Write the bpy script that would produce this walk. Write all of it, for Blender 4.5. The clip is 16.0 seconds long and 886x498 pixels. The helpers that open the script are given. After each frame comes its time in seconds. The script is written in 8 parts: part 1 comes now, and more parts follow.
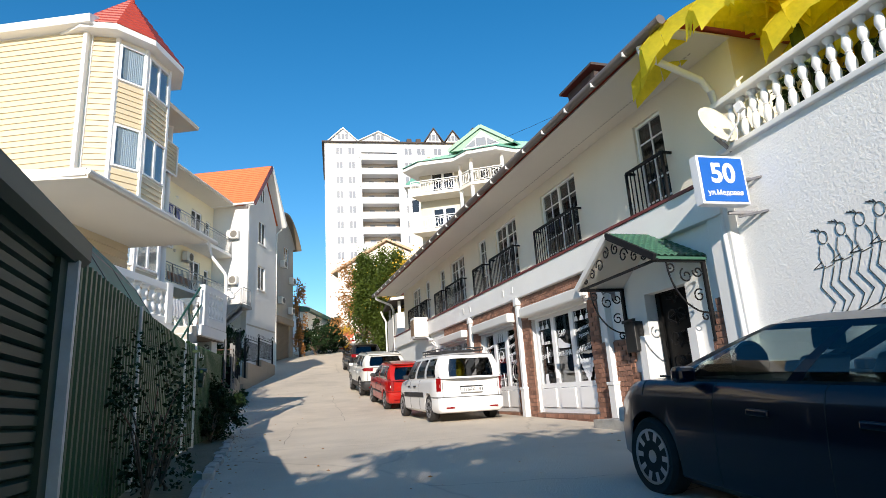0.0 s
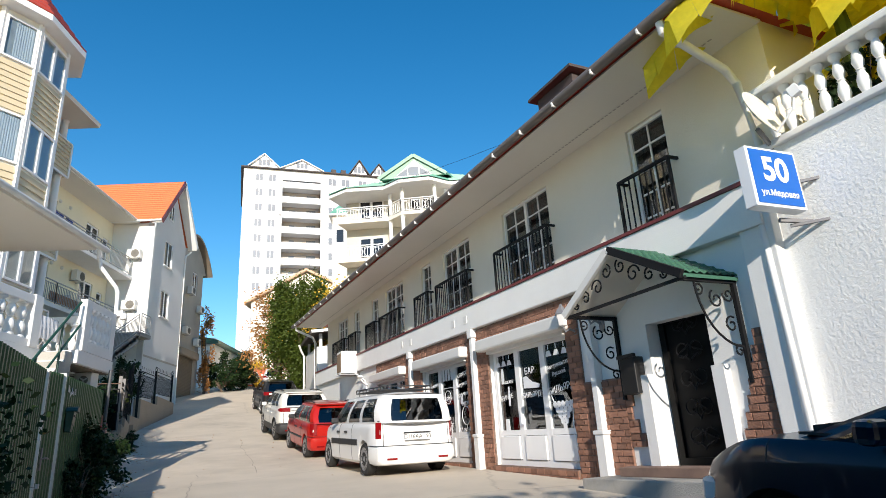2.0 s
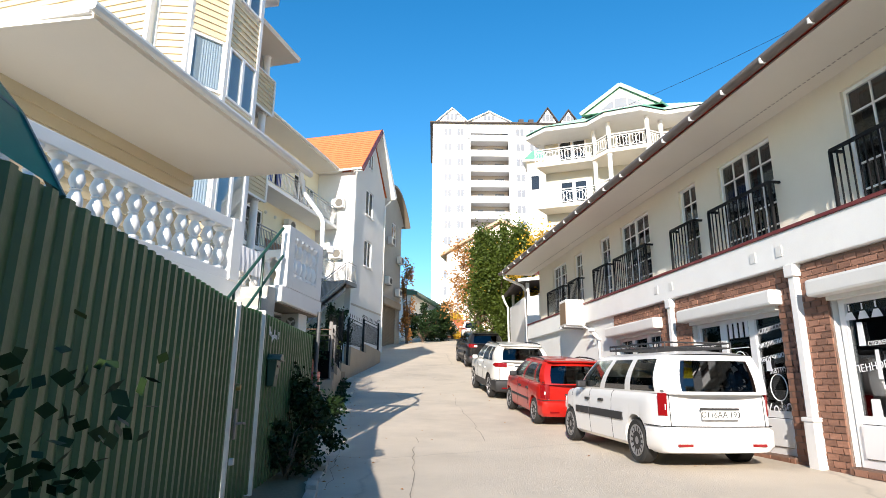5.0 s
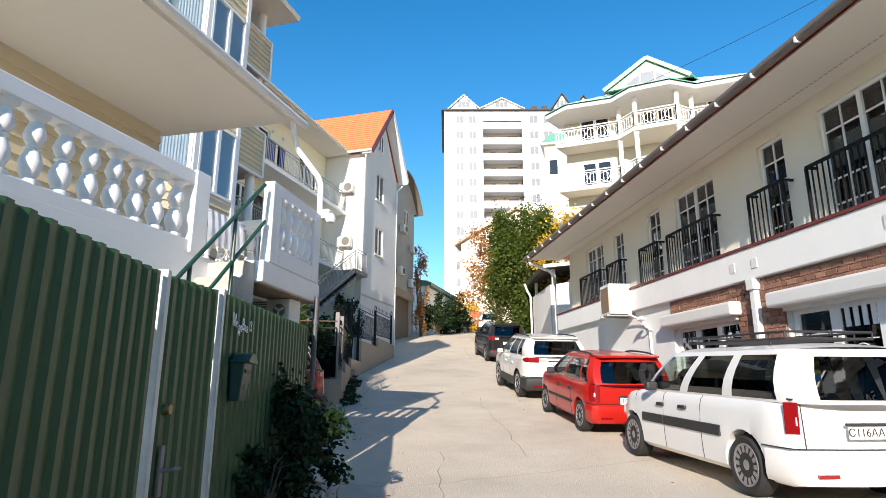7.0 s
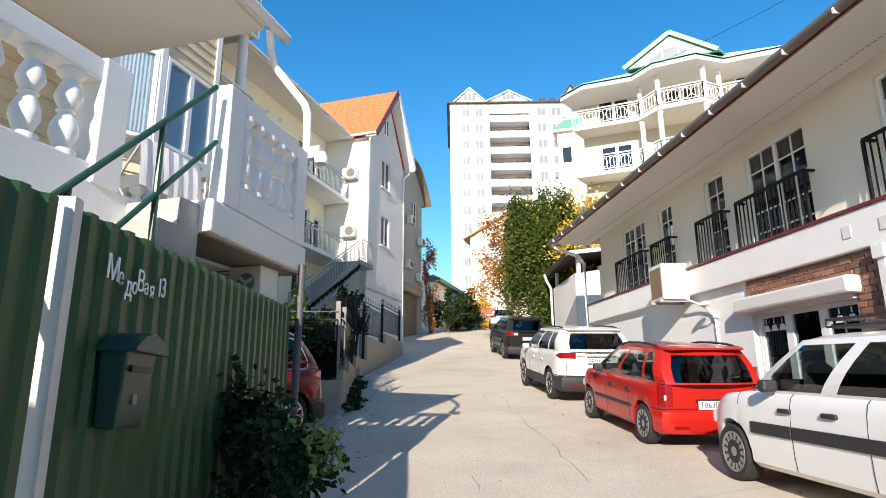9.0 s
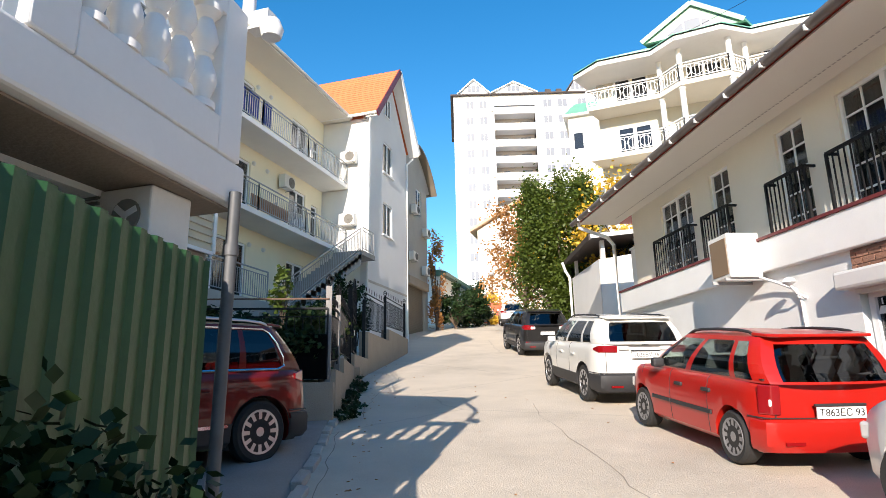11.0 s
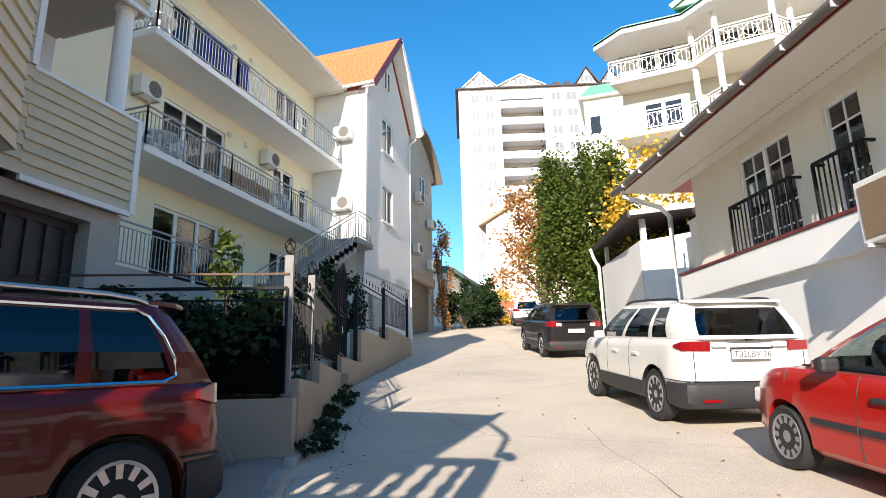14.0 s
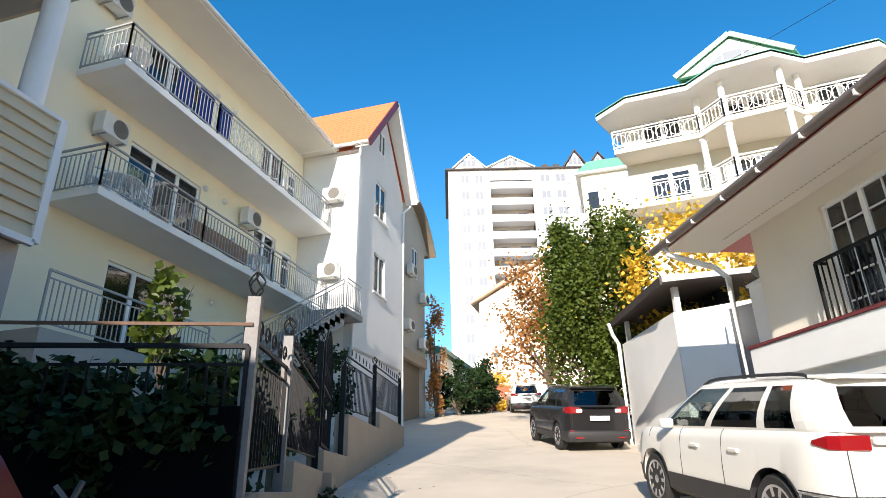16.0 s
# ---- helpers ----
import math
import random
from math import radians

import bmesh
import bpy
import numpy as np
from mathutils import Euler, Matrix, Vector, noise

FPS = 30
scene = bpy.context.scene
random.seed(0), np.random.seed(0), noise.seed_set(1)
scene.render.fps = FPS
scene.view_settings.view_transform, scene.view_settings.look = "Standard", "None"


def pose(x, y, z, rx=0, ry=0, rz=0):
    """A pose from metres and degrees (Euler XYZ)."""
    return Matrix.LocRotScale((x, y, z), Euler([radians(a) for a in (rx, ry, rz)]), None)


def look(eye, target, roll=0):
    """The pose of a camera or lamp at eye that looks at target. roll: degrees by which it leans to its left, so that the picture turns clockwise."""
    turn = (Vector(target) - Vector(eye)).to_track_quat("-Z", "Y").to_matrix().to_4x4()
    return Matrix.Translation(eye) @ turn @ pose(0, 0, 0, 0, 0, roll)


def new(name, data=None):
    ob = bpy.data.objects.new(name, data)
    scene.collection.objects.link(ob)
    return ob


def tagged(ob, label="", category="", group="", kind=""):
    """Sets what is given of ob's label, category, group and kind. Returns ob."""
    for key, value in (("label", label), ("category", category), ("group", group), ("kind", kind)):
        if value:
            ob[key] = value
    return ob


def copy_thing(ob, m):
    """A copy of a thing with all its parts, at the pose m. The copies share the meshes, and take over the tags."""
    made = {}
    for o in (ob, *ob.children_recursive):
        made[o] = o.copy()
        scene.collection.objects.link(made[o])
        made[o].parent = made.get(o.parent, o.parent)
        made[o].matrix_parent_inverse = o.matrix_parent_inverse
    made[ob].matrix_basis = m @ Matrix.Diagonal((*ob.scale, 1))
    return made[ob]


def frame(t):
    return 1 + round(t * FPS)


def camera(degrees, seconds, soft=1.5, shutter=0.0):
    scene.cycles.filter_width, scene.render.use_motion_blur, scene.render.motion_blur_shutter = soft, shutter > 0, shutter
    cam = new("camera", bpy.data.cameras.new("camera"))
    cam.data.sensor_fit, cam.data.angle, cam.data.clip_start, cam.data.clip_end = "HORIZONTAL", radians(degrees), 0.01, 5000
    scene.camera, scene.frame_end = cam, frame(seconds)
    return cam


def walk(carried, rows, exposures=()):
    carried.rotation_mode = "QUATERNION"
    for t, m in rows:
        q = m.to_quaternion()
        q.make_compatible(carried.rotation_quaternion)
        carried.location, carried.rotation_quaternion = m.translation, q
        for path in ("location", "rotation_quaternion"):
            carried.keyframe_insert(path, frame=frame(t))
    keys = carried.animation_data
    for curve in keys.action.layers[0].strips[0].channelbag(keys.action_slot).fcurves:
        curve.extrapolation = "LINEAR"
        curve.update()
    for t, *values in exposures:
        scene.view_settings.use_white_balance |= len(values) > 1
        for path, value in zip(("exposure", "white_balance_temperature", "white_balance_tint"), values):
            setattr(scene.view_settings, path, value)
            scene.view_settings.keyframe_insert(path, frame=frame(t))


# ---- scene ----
cam = camera(72.2, 16.0, soft=0.65)
METRES, EYE, TILT, LEAN, TURN = 19.0, 1.5, 0.0, 0.0, 5.5
ROWS = [
    (0.0, 0.0, 0.0, 0.0, 0.93, 14.9, 3.5),
    (0.5, -0.0057, 0.0269, 0.004, -3.88, 17.11, 3.31),
    (1.0, -0.0124, 0.0558, 0.0081, -7.12, 18.26, 3.45),
    (1.5, -0.0191, 0.0847, 0.0101, -7.83, 18.31, 3.5),
    (2.0, -0.0318, 0.1136, 0.0112, -7.16, 18.05, 3.26),
    (2.5, -0.0459, 0.1443, 0.0142, -1.19, 17.68, 1.62),
    (3.0, -0.0568, 0.1738, 0.0188, 5.54, 17.15, -0.05),
    (3.5, -0.0675, 0.2026, 0.0231, 7.61, 17.16, -0.05),
    (4.0, -0.0763, 0.2315, 0.0248, 8.55, 16.19, -0.26),
    (6.5, -0.1215, 0.3792, 0.0378, 10.56, 13.62, -0.11),
    (7.0, -0.1293, 0.4087, 0.0406, 10.89, 13.71, -0.04),
    (7.5, -0.1388, 0.4391, 0.043, 10.99, 13.94, 0.19),
    (8.0, -0.1479, 0.4698, 0.0433, 11.23, 13.81, 0.08),
    (8.5, -0.1588, 0.4992, 0.0431, 11.36, 13.83, 0.19),
    (9.0, -0.1689, 0.5309, 0.0448, 11.52, 13.67, 0.45),
    (11.5, -0.2081, 0.6809, 0.0514, 12.14, 13.57, 1.09),
    (12.0, -0.2151, 0.7104, 0.0536, 12.11, 13.58, 1.0),
    (12.5, -0.2233, 0.7413, 0.0555, 12.01, 13.63, 1.03),
    (13.0, -0.2294, 0.771, 0.0569, 12.14, 13.46, 1.11),
    (13.5, -0.2375, 0.8009, 0.058, 12.41, 13.5, 1.29),
    (14.0, -0.2454, 0.8305, 0.0605, 12.68, 13.87, 1.37),
    (14.5, -0.2537, 0.8613, 0.0639, 12.98, 14.85, 1.54),
    (15.0, -0.2663, 0.8909, 0.067, 13.68, 18.84, 0.68),
    (15.5, -0.2809, 0.9212, 0.0703, 12.91, 20.43, 0.73),
    (16.0, -0.2964, 0.9485, 0.0741, 11.11, 21.66, 1.05),
]
walk(cam, [(t, pose(0, 0, EYE, TILT, LEAN, TURN) @ pose(METRES * x, METRES * y, METRES * z, 90 + pitch, roll, yaw)) for t, x, y, z, yaw, pitch, roll in ROWS],
     exposures=[(0.0, 0.3, 6650, 13), (2.2, 0.3, 6600, 12), (2.9, 0.68, 6650, 13), (3.5, 0.76, 6650, 13), (6.5, 0.6, 6700, 14), (8.0, 0.6, 6700, 14), (12.5, 0.78, 6800, 16), (16.0, 0.8, 6700, 14)])

# ---- light ----
SUN_TO = Vector((0.086, -1.0, 0.378)).normalized()      # towards the sun
world = bpy.data.worlds.new("sky")
scene.world = world
world.use_nodes = True
wn = world.node_tree
sky = wn.nodes.new("ShaderNodeTexSky")
sky.sky_type = "NISHITA"
sky.sun_disc = False
sky.sun_elevation = math.asin(SUN_TO.z)
sky.sun_rotation = math.atan2(SUN_TO.x, SUN_TO.y)
sky.air_density, sky.dust_density, sky.ozone_density = 1.0, 0.1, 1.6
tone = wn.nodes.new("ShaderNodeHueSaturation")
tone.inputs["Saturation"].default_value = 1.45
tone.inputs["Hue"].default_value = 0.497
wn.links.new(sky.outputs[0], tone.inputs["Color"])
wn.links.new(tone.outputs[0], wn.nodes["Background"].inputs[0])
wn.nodes["Background"].inputs[1].default_value = 0.15
sun = new("sun", bpy.data.lights.new("sun", "SUN"))
sun.data.energy, sun.data.angle, sun.data.color = 5.0, radians(0.53), (1.0, 0.93, 0.82)
sun.matrix_world = look(SUN_TO * 60, (0, 0, 0))

# ---- frames of reference ----
A = radians(22.5)
ST = pose(0, 0, 0, 0, 0, 22.5)           # street frame: x across to the right, y up the street
ID = Matrix.Identity(4)
PROF = ((-60, -2.6), (-10, -0.7), (0, 0.15), (4, 0.58), (8, 0.9), (10.6, 1.0), (14.6, 1.17), (17.4, 1.3), (19.7, 1.57), (22.1, 1.87),
        (25, 2.2), (27.6, 2.55), (36, 3.78), (41, 4.6), (50, 6.2), (62, 8.0), (75, 9.2), (95, 9.6), (2000, 9.6))


def prof(u):
    for (a, za), (b, zb) in zip(PROF, PROF[1:]):
        if u <= b:
            k = max(0.0, min(1.0, (u - a) / (b - a)))
            return za + (zb - za) * k
    return PROF[-1][1]


def gz(u, v):
    """Height of the ground at street coordinates."""
    s = (prof(u - 0.9) + 2 * prof(u) + prof(u + 0.9)) / 4
    return s + 0.02 * max(-3.0, min(6.0, v))


def uv_of(x, y):
    return (-x * math.sin(A) + y * math.cos(A), x * math.cos(A) + y * math.sin(A))


def gxy(x, y):
    return gz(*uv_of(x, y))


def street(v, u, z=None, turn=0):
    """Pose at street coordinates, standing on the ground where z is not given."""
    return ST @ pose(v, u, gz(u, v) if z is None else z, 0, 0, turn)


# ---- materials ----
def mat(name, color, rough=0.6, metal=0.0, vary=0.0, scale=3.0, fine=40.0, bump=0.0, dirt=None, dirt_amt=0.0, random_amt=0.0, coat=0.0, stretch=(1, 1, 1), spec=0.5):
    m = bpy.data.materials.new(name)
    m.use_nodes = True
    t = m.node_tree
    b = t.nodes["Principled BSDF"]
    b.inputs["Roughness"].default_value, b.inputs["Metallic"].default_value = rough, metal
    b.inputs["Coat Weight"].default_value = coat
    b.inputs["Coat Roughness"].default_value = 0.04
    b.inputs["Specular IOR Level"].default_value = spec
    b.inputs["Base Color"].default_value = (*color, 1)
    if not (vary or bump or dirt or random_amt):
        return m
    co = t.nodes.new("ShaderNodeTexCoord")
    mp = t.nodes.new("ShaderNodeMapping")
    mp.inputs["Scale"].default_value = stretch
    t.links.new(co.outputs["Object"], mp.inputs["Vector"])
    n1 = t.nodes.new("ShaderNodeTexNoise")
    n1.inputs["Scale"].default_value, n1.inputs["Detail"].default_value = scale, 5
    n2 = t.nodes.new("ShaderNodeTexNoise")
    n2.inputs["Scale"].default_value, n2.inputs["Detail"].default_value = fine, 3
    for n in (n1, n2):
        t.links.new(mp.outputs[0], n.inputs["Vector"])
    hsv = t.nodes.new("ShaderNodeHueSaturation")
    hsv.inputs["Color"].default_value = (*color, 1)
    add = t.nodes.new("ShaderNodeMath")
    add.operation = "MULTIPLY_ADD"
    t.links.new(n1.outputs[0], add.inputs[0])
    add.inputs[1].default_value, add.inputs[2].default_value = 2 * vary, 1 - vary
    add2 = t.nodes.new("ShaderNodeMath")
    add2.operation = "MULTIPLY_ADD"
    t.links.new(n2.outputs[0], add2.inputs[0])
    add2.inputs[1].default_value = vary
    t.links.new(add.outputs[0], add2.inputs[2])
    last = add2
    if random_amt:
        oi = t.nodes.new("ShaderNodeObjectInfo")
        add3 = t.nodes.new("ShaderNodeMath")
        add3.operation = "MULTIPLY_ADD"
        t.links.new(oi.outputs["Random"], add3.inputs[0])
        add3.inputs[1].default_value = random_amt
        t.links.new(last.outputs[0], add3.inputs[2])
        last = add3
    sub = t.nodes.new("ShaderNodeMath")
    sub.operation = "SUBTRACT"
    t.links.new(last.outputs[0], sub.inputs[0])
    sub.inputs[1].default_value = vary * 0.5 + random_amt * 0.5
    t.links.new(sub.outputs[0], hsv.inputs["Value"])
    out = hsv.outputs[0]
    if dirt:
        n3 = t.nodes.new("ShaderNodeTexNoise")
        n3.inputs["Scale"].default_value, n3.inputs["Detail"].default_value, n3.inputs["Roughness"].default_value = scale * 0.35, 8, 0.65
        t.links.new(mp.outputs[0], n3.inputs["Vector"])
        rp = t.nodes.new("ShaderNodeValToRGB")
        rp.color_ramp.elements[0].position, rp.color_ramp.elements[1].position = 0.5, 0.72
        rp.color_ramp.elements[1].color = (dirt_amt, dirt_amt, dirt_amt, 1)
        rp.color_ramp.elements[0].color = (0, 0, 0, 1)
        t.links.new(n3.outputs[0], rp.inputs[0])
        mx = t.nodes.new("ShaderNodeMix")
        mx.data_type = "RGBA"
        t.links.new(rp.outputs[0], mx.inputs[0])
        t.links.new(out, mx.inputs[6])
        mx.inputs[7].default_value = (*dirt, 1)
        out = mx.outputs[2]
    t.links.new(out, b.inputs["Base Color"])
    if bump:
        bp = t.nodes.new("ShaderNodeBump")
        bp.inputs["Strength"].default_value, bp.inputs["Distance"].default_value = bump, 0.02
        t.links.new(n2.outputs[0], bp.inputs["Height"])
        t.links.new(bp.outputs[0], b.inputs["Normal"])
    return m


def glass_mat(name, tint, rough=0.02, keep=0.5):
    """A thin pane: tinted see-through with mirror gloss by Fresnel."""
    m = bpy.data.materials.new(name)
    m.use_nodes = True
    t = m.node_tree
    t.nodes.remove(t.nodes["Principled BSDF"])
    tr, gl, lw, mx = (t.nodes.new("ShaderNodeBsdfTransparent"), t.nodes.new("ShaderNodeBsdfGlossy"), t.nodes.new("ShaderNodeLayerWeight"), t.nodes.new("ShaderNodeMixShader"))
    pw, fr = t.nodes.new("ShaderNodeMath"), t.nodes.new("ShaderNodeMath")
    pw.operation, fr.operation = "POWER", "MULTIPLY_ADD"
    lw.inputs[0].default_value, pw.inputs[1].default_value = 0.5, 4.0
    fr.inputs[1].default_value, fr.inputs[2].default_value = 0.85, 0.07
    t.links.new(lw.outputs["Facing"], pw.inputs[0])
    t.links.new(pw.outputs[0], fr.inputs[0])
    tr.inputs[0].default_value = (*[c * keep for c in tint], 1)
    gl.inputs[0].default_value = (0.95, 0.97, 1, 1)
    gl.inputs["Roughness"].default_value = rough
    t.links.new(fr.outputs[0], mx.inputs[0])
    t.links.new(tr.outputs[0], mx.inputs[1])
    t.links.new(gl.outputs[0], mx.inputs[2])
    t.links.new(mx.outputs[0], t.nodes["Material Output"].inputs[0])
    return m


def leafy(m, amount=0.35):
    """Leaves let some light through."""
    t = m.node_tree
    b = t.nodes["Principled BSDF"]
    tl, mx = t.nodes.new("ShaderNodeBsdfTranslucent"), t.nodes.new("ShaderNodeMixShader")
    t.links.new(b.inputs["Base Color"].links[0].from_socket, tl.inputs["Color"])
    mx.inputs[0].default_value = amount
    t.links.new(b.outputs[0], mx.inputs[1])
    t.links.new(tl.outputs[0], mx.inputs[2])
    t.links.new(mx.outputs[0], t.nodes["Material Output"].inputs[0])
    return m


def road_mat():
    m = mat("road concrete", (0.58, 0.505, 0.405), 0.9, vary=0.14, scale=0.9, fine=55, bump=0.5, dirt=(0.36, 0.31, 0.245), dirt_amt=0.6)
    t = m.node_tree
    b = t.nodes["Principled BSDF"]
    src = b.inputs["Base Color"].links[0].from_socket
    co = t.nodes.new("ShaderNodeTexCoord")
    wob = t.nodes.new("ShaderNodeTexNoise")
    wob.inputs["Scale"].default_value, wob.inputs["Detail"].default_value = 1.6, 6
    t.links.new(co.outputs["Object"], wob.inputs["Vector"])
    mxv = t.nodes.new("ShaderNodeMix")
    mxv.data_type = "RGBA"
    mxv.inputs[0].default_value = 0.25
    t.links.new(co.outputs["Object"], mxv.inputs[6])
    t.links.new(wob.outputs["Color"], mxv.inputs[7])
    vo = t.nodes.new("ShaderNodeTexVoronoi")
    vo.feature = "DISTANCE_TO_EDGE"
    vo.inputs["Scale"].default_value = 0.21
    t.links.new(mxv.outputs[2], vo.inputs["Vector"])
    rp = t.nodes.new("ShaderNodeValToRGB")
    rp.color_ramp.elements[0].position, rp.color_ramp.elements[1].position = 0.0, 0.006
    rp.color_ramp.elements[0].color = (0.45, 0.45, 0.45, 1)
    t.links.new(vo.outputs["Distance"], rp.inputs[0])
    mul = t.nodes.new("ShaderNodeMix")
    mul.data_type, mul.blend_type = "RGBA", "MULTIPLY"
    mul.inputs[0].default_value = 0.35
    t.links.new(src, mul.inputs[6])
    t.links.new(rp.outputs[0], mul.inputs[7])
    t.links.new(mul.outputs[2], b.inputs["Base Color"])
    return m


ROAD = road_mat()
SOIL = mat("hillside soil", (0.17, 0.14, 0.09), 0.95, vary=0.3, scale=1.2, fine=20, bump=0.8, dirt=(0.09, 0.1, 0.04), dirt_amt=0.7)
KERB = mat("kerb concrete", (0.42, 0.4, 0.36), 0.9, vary=0.2, scale=4, fine=60, bump=0.6, dirt=(0.2, 0.18, 0.15), dirt_amt=0.6, random_amt=0.15)
CREAM = mat("cream render", (0.79, 0.73, 0.62), 0.85, vary=0.05, scale=1.2, fine=70, bump=0.25, dirt=(0.66, 0.61, 0.5), dirt_amt=0.25)
WHITE = mat("white render", (0.8, 0.795, 0.77), 0.8, vary=0.05, scale=1.5, fine=60, bump=0.12, dirt=(0.62, 0.6, 0.55), dirt_amt=0.3)
ROUGHCAST = mat("rough white stucco", (0.86, 0.85, 0.82), 0.9, vary=0.05, scale=2, fine=30, bump=0.4)
SOFFIT = mat("soffit board", (0.72, 0.68, 0.6), 0.7, vary=0.04, scale=1.2)
TRIM = mat("white painted trim", (0.8, 0.79, 0.77), 0.45, vary=0.04, scale=3, fine=30, bump=0.08)
PVC = mat("white pvc", (0.82, 0.82, 0.82), 0.35)
ROLLER = mat("roller shutter box", (0.7, 0.69, 0.66), 0.45, vary=0.06, scale=2)
REDTRIM = mat("dark red metal edging", (0.16, 0.03, 0.03), 0.45, vary=0.15, scale=5)
REDROOF = mat("red metal roof", (0.42, 0.055, 0.03), 0.5, vary=0.2, scale=4, random_amt=0.2)
ORANGE = mat("orange roof tile", (0.72, 0.165, 0.05), 0.6, vary=0.12, scale=2, fine=18, bump=0.3, random_amt=0.12)
GREENROOF = mat("green metal tile", (0.045, 0.13, 0.085), 0.45, vary=0.2, scale=3, random_amt=0.1)
BRICK = mat("brown facing brick", (0.29, 0.145, 0.095), 0.85, vary=0.3, scale=6, fine=50, bump=0.6, random_amt=0.6)
MORTAR = mat("brick mortar", (0.23, 0.15, 0.115), 0.95, vary=0.2, scale=8, fine=60, bump=0.4)
IRON = mat("black wrought iron", (0.011, 0.011, 0.012), 0.6, vary=0.2, scale=8, spec=0.2)
BLACKDOOR = mat("black door paint", (0.004, 0.004, 0.004), 0.55, vary=0.2, scale=5, spec=0.15)
IRONGREY = mat("grey painted iron", (0.33, 0.34, 0.34), 0.5, vary=0.1, scale=8)
FENCE = mat("green profiled sheet", (0.018, 0.076, 0.025), 0.42, vary=0.22, scale=1.4, fine=25, bump=0.1, dirt=(0.028, 0.085, 0.036), dirt_amt=0.5)
GALV = mat("grey steel post", (0.2, 0.2, 0.21), 0.5, metal=0.2, vary=0.2, scale=6, dirt=(0.25, 0.2, 0.15), dirt_amt=0.5)
ROLLGATE = mat("green roller gate", (0.012, 0.036, 0.02), 0.5, vary=0.15, scale=2)
TEAL = mat("teal polycarbonate", (0.01, 0.16, 0.12), 0.25, vary=0.2, scale=2)
GREENTILE = mat("pale green metal tile", (0.14, 0.35, 0.26), 0.4, vary=0.2, scale=2, fine=14, bump=0.2)
VERGE = mat("pale green verge paint", (0.24, 0.4, 0.29), 0.5, vary=0.08, scale=3)
GATEGREY = mat("dark blue grey steel", (0.05, 0.07, 0.1), 0.5, vary=0.15, scale=3)
DRIVE = mat("worn grey driveway concrete", (0.24, 0.235, 0.225), 0.9, vary=0.2, scale=1.5, fine=45, bump=0.5, dirt=(0.14, 0.135, 0.125), dirt_amt=0.7)
POLE = mat("dull grey pole paint", (0.085, 0.09, 0.095), 0.55, vary=0.25, scale=6, dirt=(0.05, 0.045, 0.04), dirt_amt=0.5)
TANROOF = mat("faded tan roof", (0.6, 0.4, 0.27), 0.7, vary=0.1, scale=1)
BRASS = mat("dull brass", (0.4, 0.29, 0.12), 0.4, metal=0.8, vary=0.2, scale=12)
MAILGREEN = mat("green mailbox paint", (0.012, 0.055, 0.04), 0.4, vary=0.15, scale=6)
SIDING = mat("cream vinyl siding", (0.62, 0.52, 0.35), 0.55, vary=0.05, scale=1.0, random_amt=0.04)
SIDINGTRIM = mat("pale siding trim", (0.8, 0.77, 0.68), 0.5, vary=0.03, scale=1)
GREYRENDER = mat("grey beige render", (0.45, 0.42, 0.37), 0.9, vary=0.1, scale=0.9, fine=50, bump=0.4, dirt=(0.33, 0.3, 0.26), dirt_amt=0.5)
LIGHTGREY = mat("pale grey render", (0.66, 0.66, 0.66), 0.85, vary=0.06, scale=0.8, fine=50, bump=0.3, dirt=(0.55, 0.54, 0.53), dirt_amt=0.4)
APT = mat("pale yellow render", (0.86, 0.79, 0.6), 0.85, vary=0.06, scale=0.7, fine=60, bump=0.3, dirt=(0.68, 0.63, 0.48), dirt_amt=0.35)
TOWERW = mat("white tower render", (0.8, 0.8, 0.8), 0.85, vary=0.05, scale=0.3, fine=6)
# darker copy of the tower render; loggia shade is in its colour
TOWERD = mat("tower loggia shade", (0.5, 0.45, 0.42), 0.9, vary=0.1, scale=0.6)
SLATE = mat("dark brown roof", (0.06, 0.045, 0.04), 0.7, vary=0.2, scale=2)
GUTTER = mat("brown grey gutter", (0.15, 0.125, 0.11), 0.45, vary=0.1, scale=4)
FPOST = mat("pale painted post", (0.6, 0.6, 0.57), 0.5, vary=0.15, scale=6, dirt=(0.4, 0.36, 0.3), dirt_amt=0.5)
ROOM = mat("pale room", (0.46, 0.46, 0.46), 0.8, vary=0.3, scale=1.5)
NETS = mat("grey net curtain", (0.27, 0.27, 0.28), 0.9, vary=0.2, scale=8, stretch=(4, 4, 0.2))
# pale grey base puts the sky's reflection into the far panes' colour
FARGLASS = mat("far window glass", (0.24, 0.25, 0.27), 0.15, spec=0.8)
DGLASS = mat("dark window glass", (0.018, 0.021, 0.025), 0.03, spec=0.8)
CURTAIN = mat("white curtain", (0.7, 0.7, 0.72), 0.9, vary=0.25, scale=9, stretch=(4, 4, 0.1))
# near black: unlit depth put into colour for room backs; also the door leaf
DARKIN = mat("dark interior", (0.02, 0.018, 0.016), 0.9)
CONC = mat("stair concrete", (0.3, 0.29, 0.275), 0.9, vary=0.15, scale=2, fine=40, bump=0.4, dirt=(0.25, 0.24, 0.22), dirt_amt=0.5)
BEIGEWALL = mat("beige plinth render", (0.37, 0.3, 0.225), 0.9, vary=0.12, scale=2, fine=50, bump=0.5, dirt=(0.32, 0.26, 0.2), dirt_amt=0.6)
GARAGE = mat("dark brown garage door", (0.035, 0.026, 0.022), 0.5, vary=0.2, scale=2)
SHUTTER = mat("brown shutter", (0.2, 0.165, 0.125), 0.6, vary=0.1, scale=2)
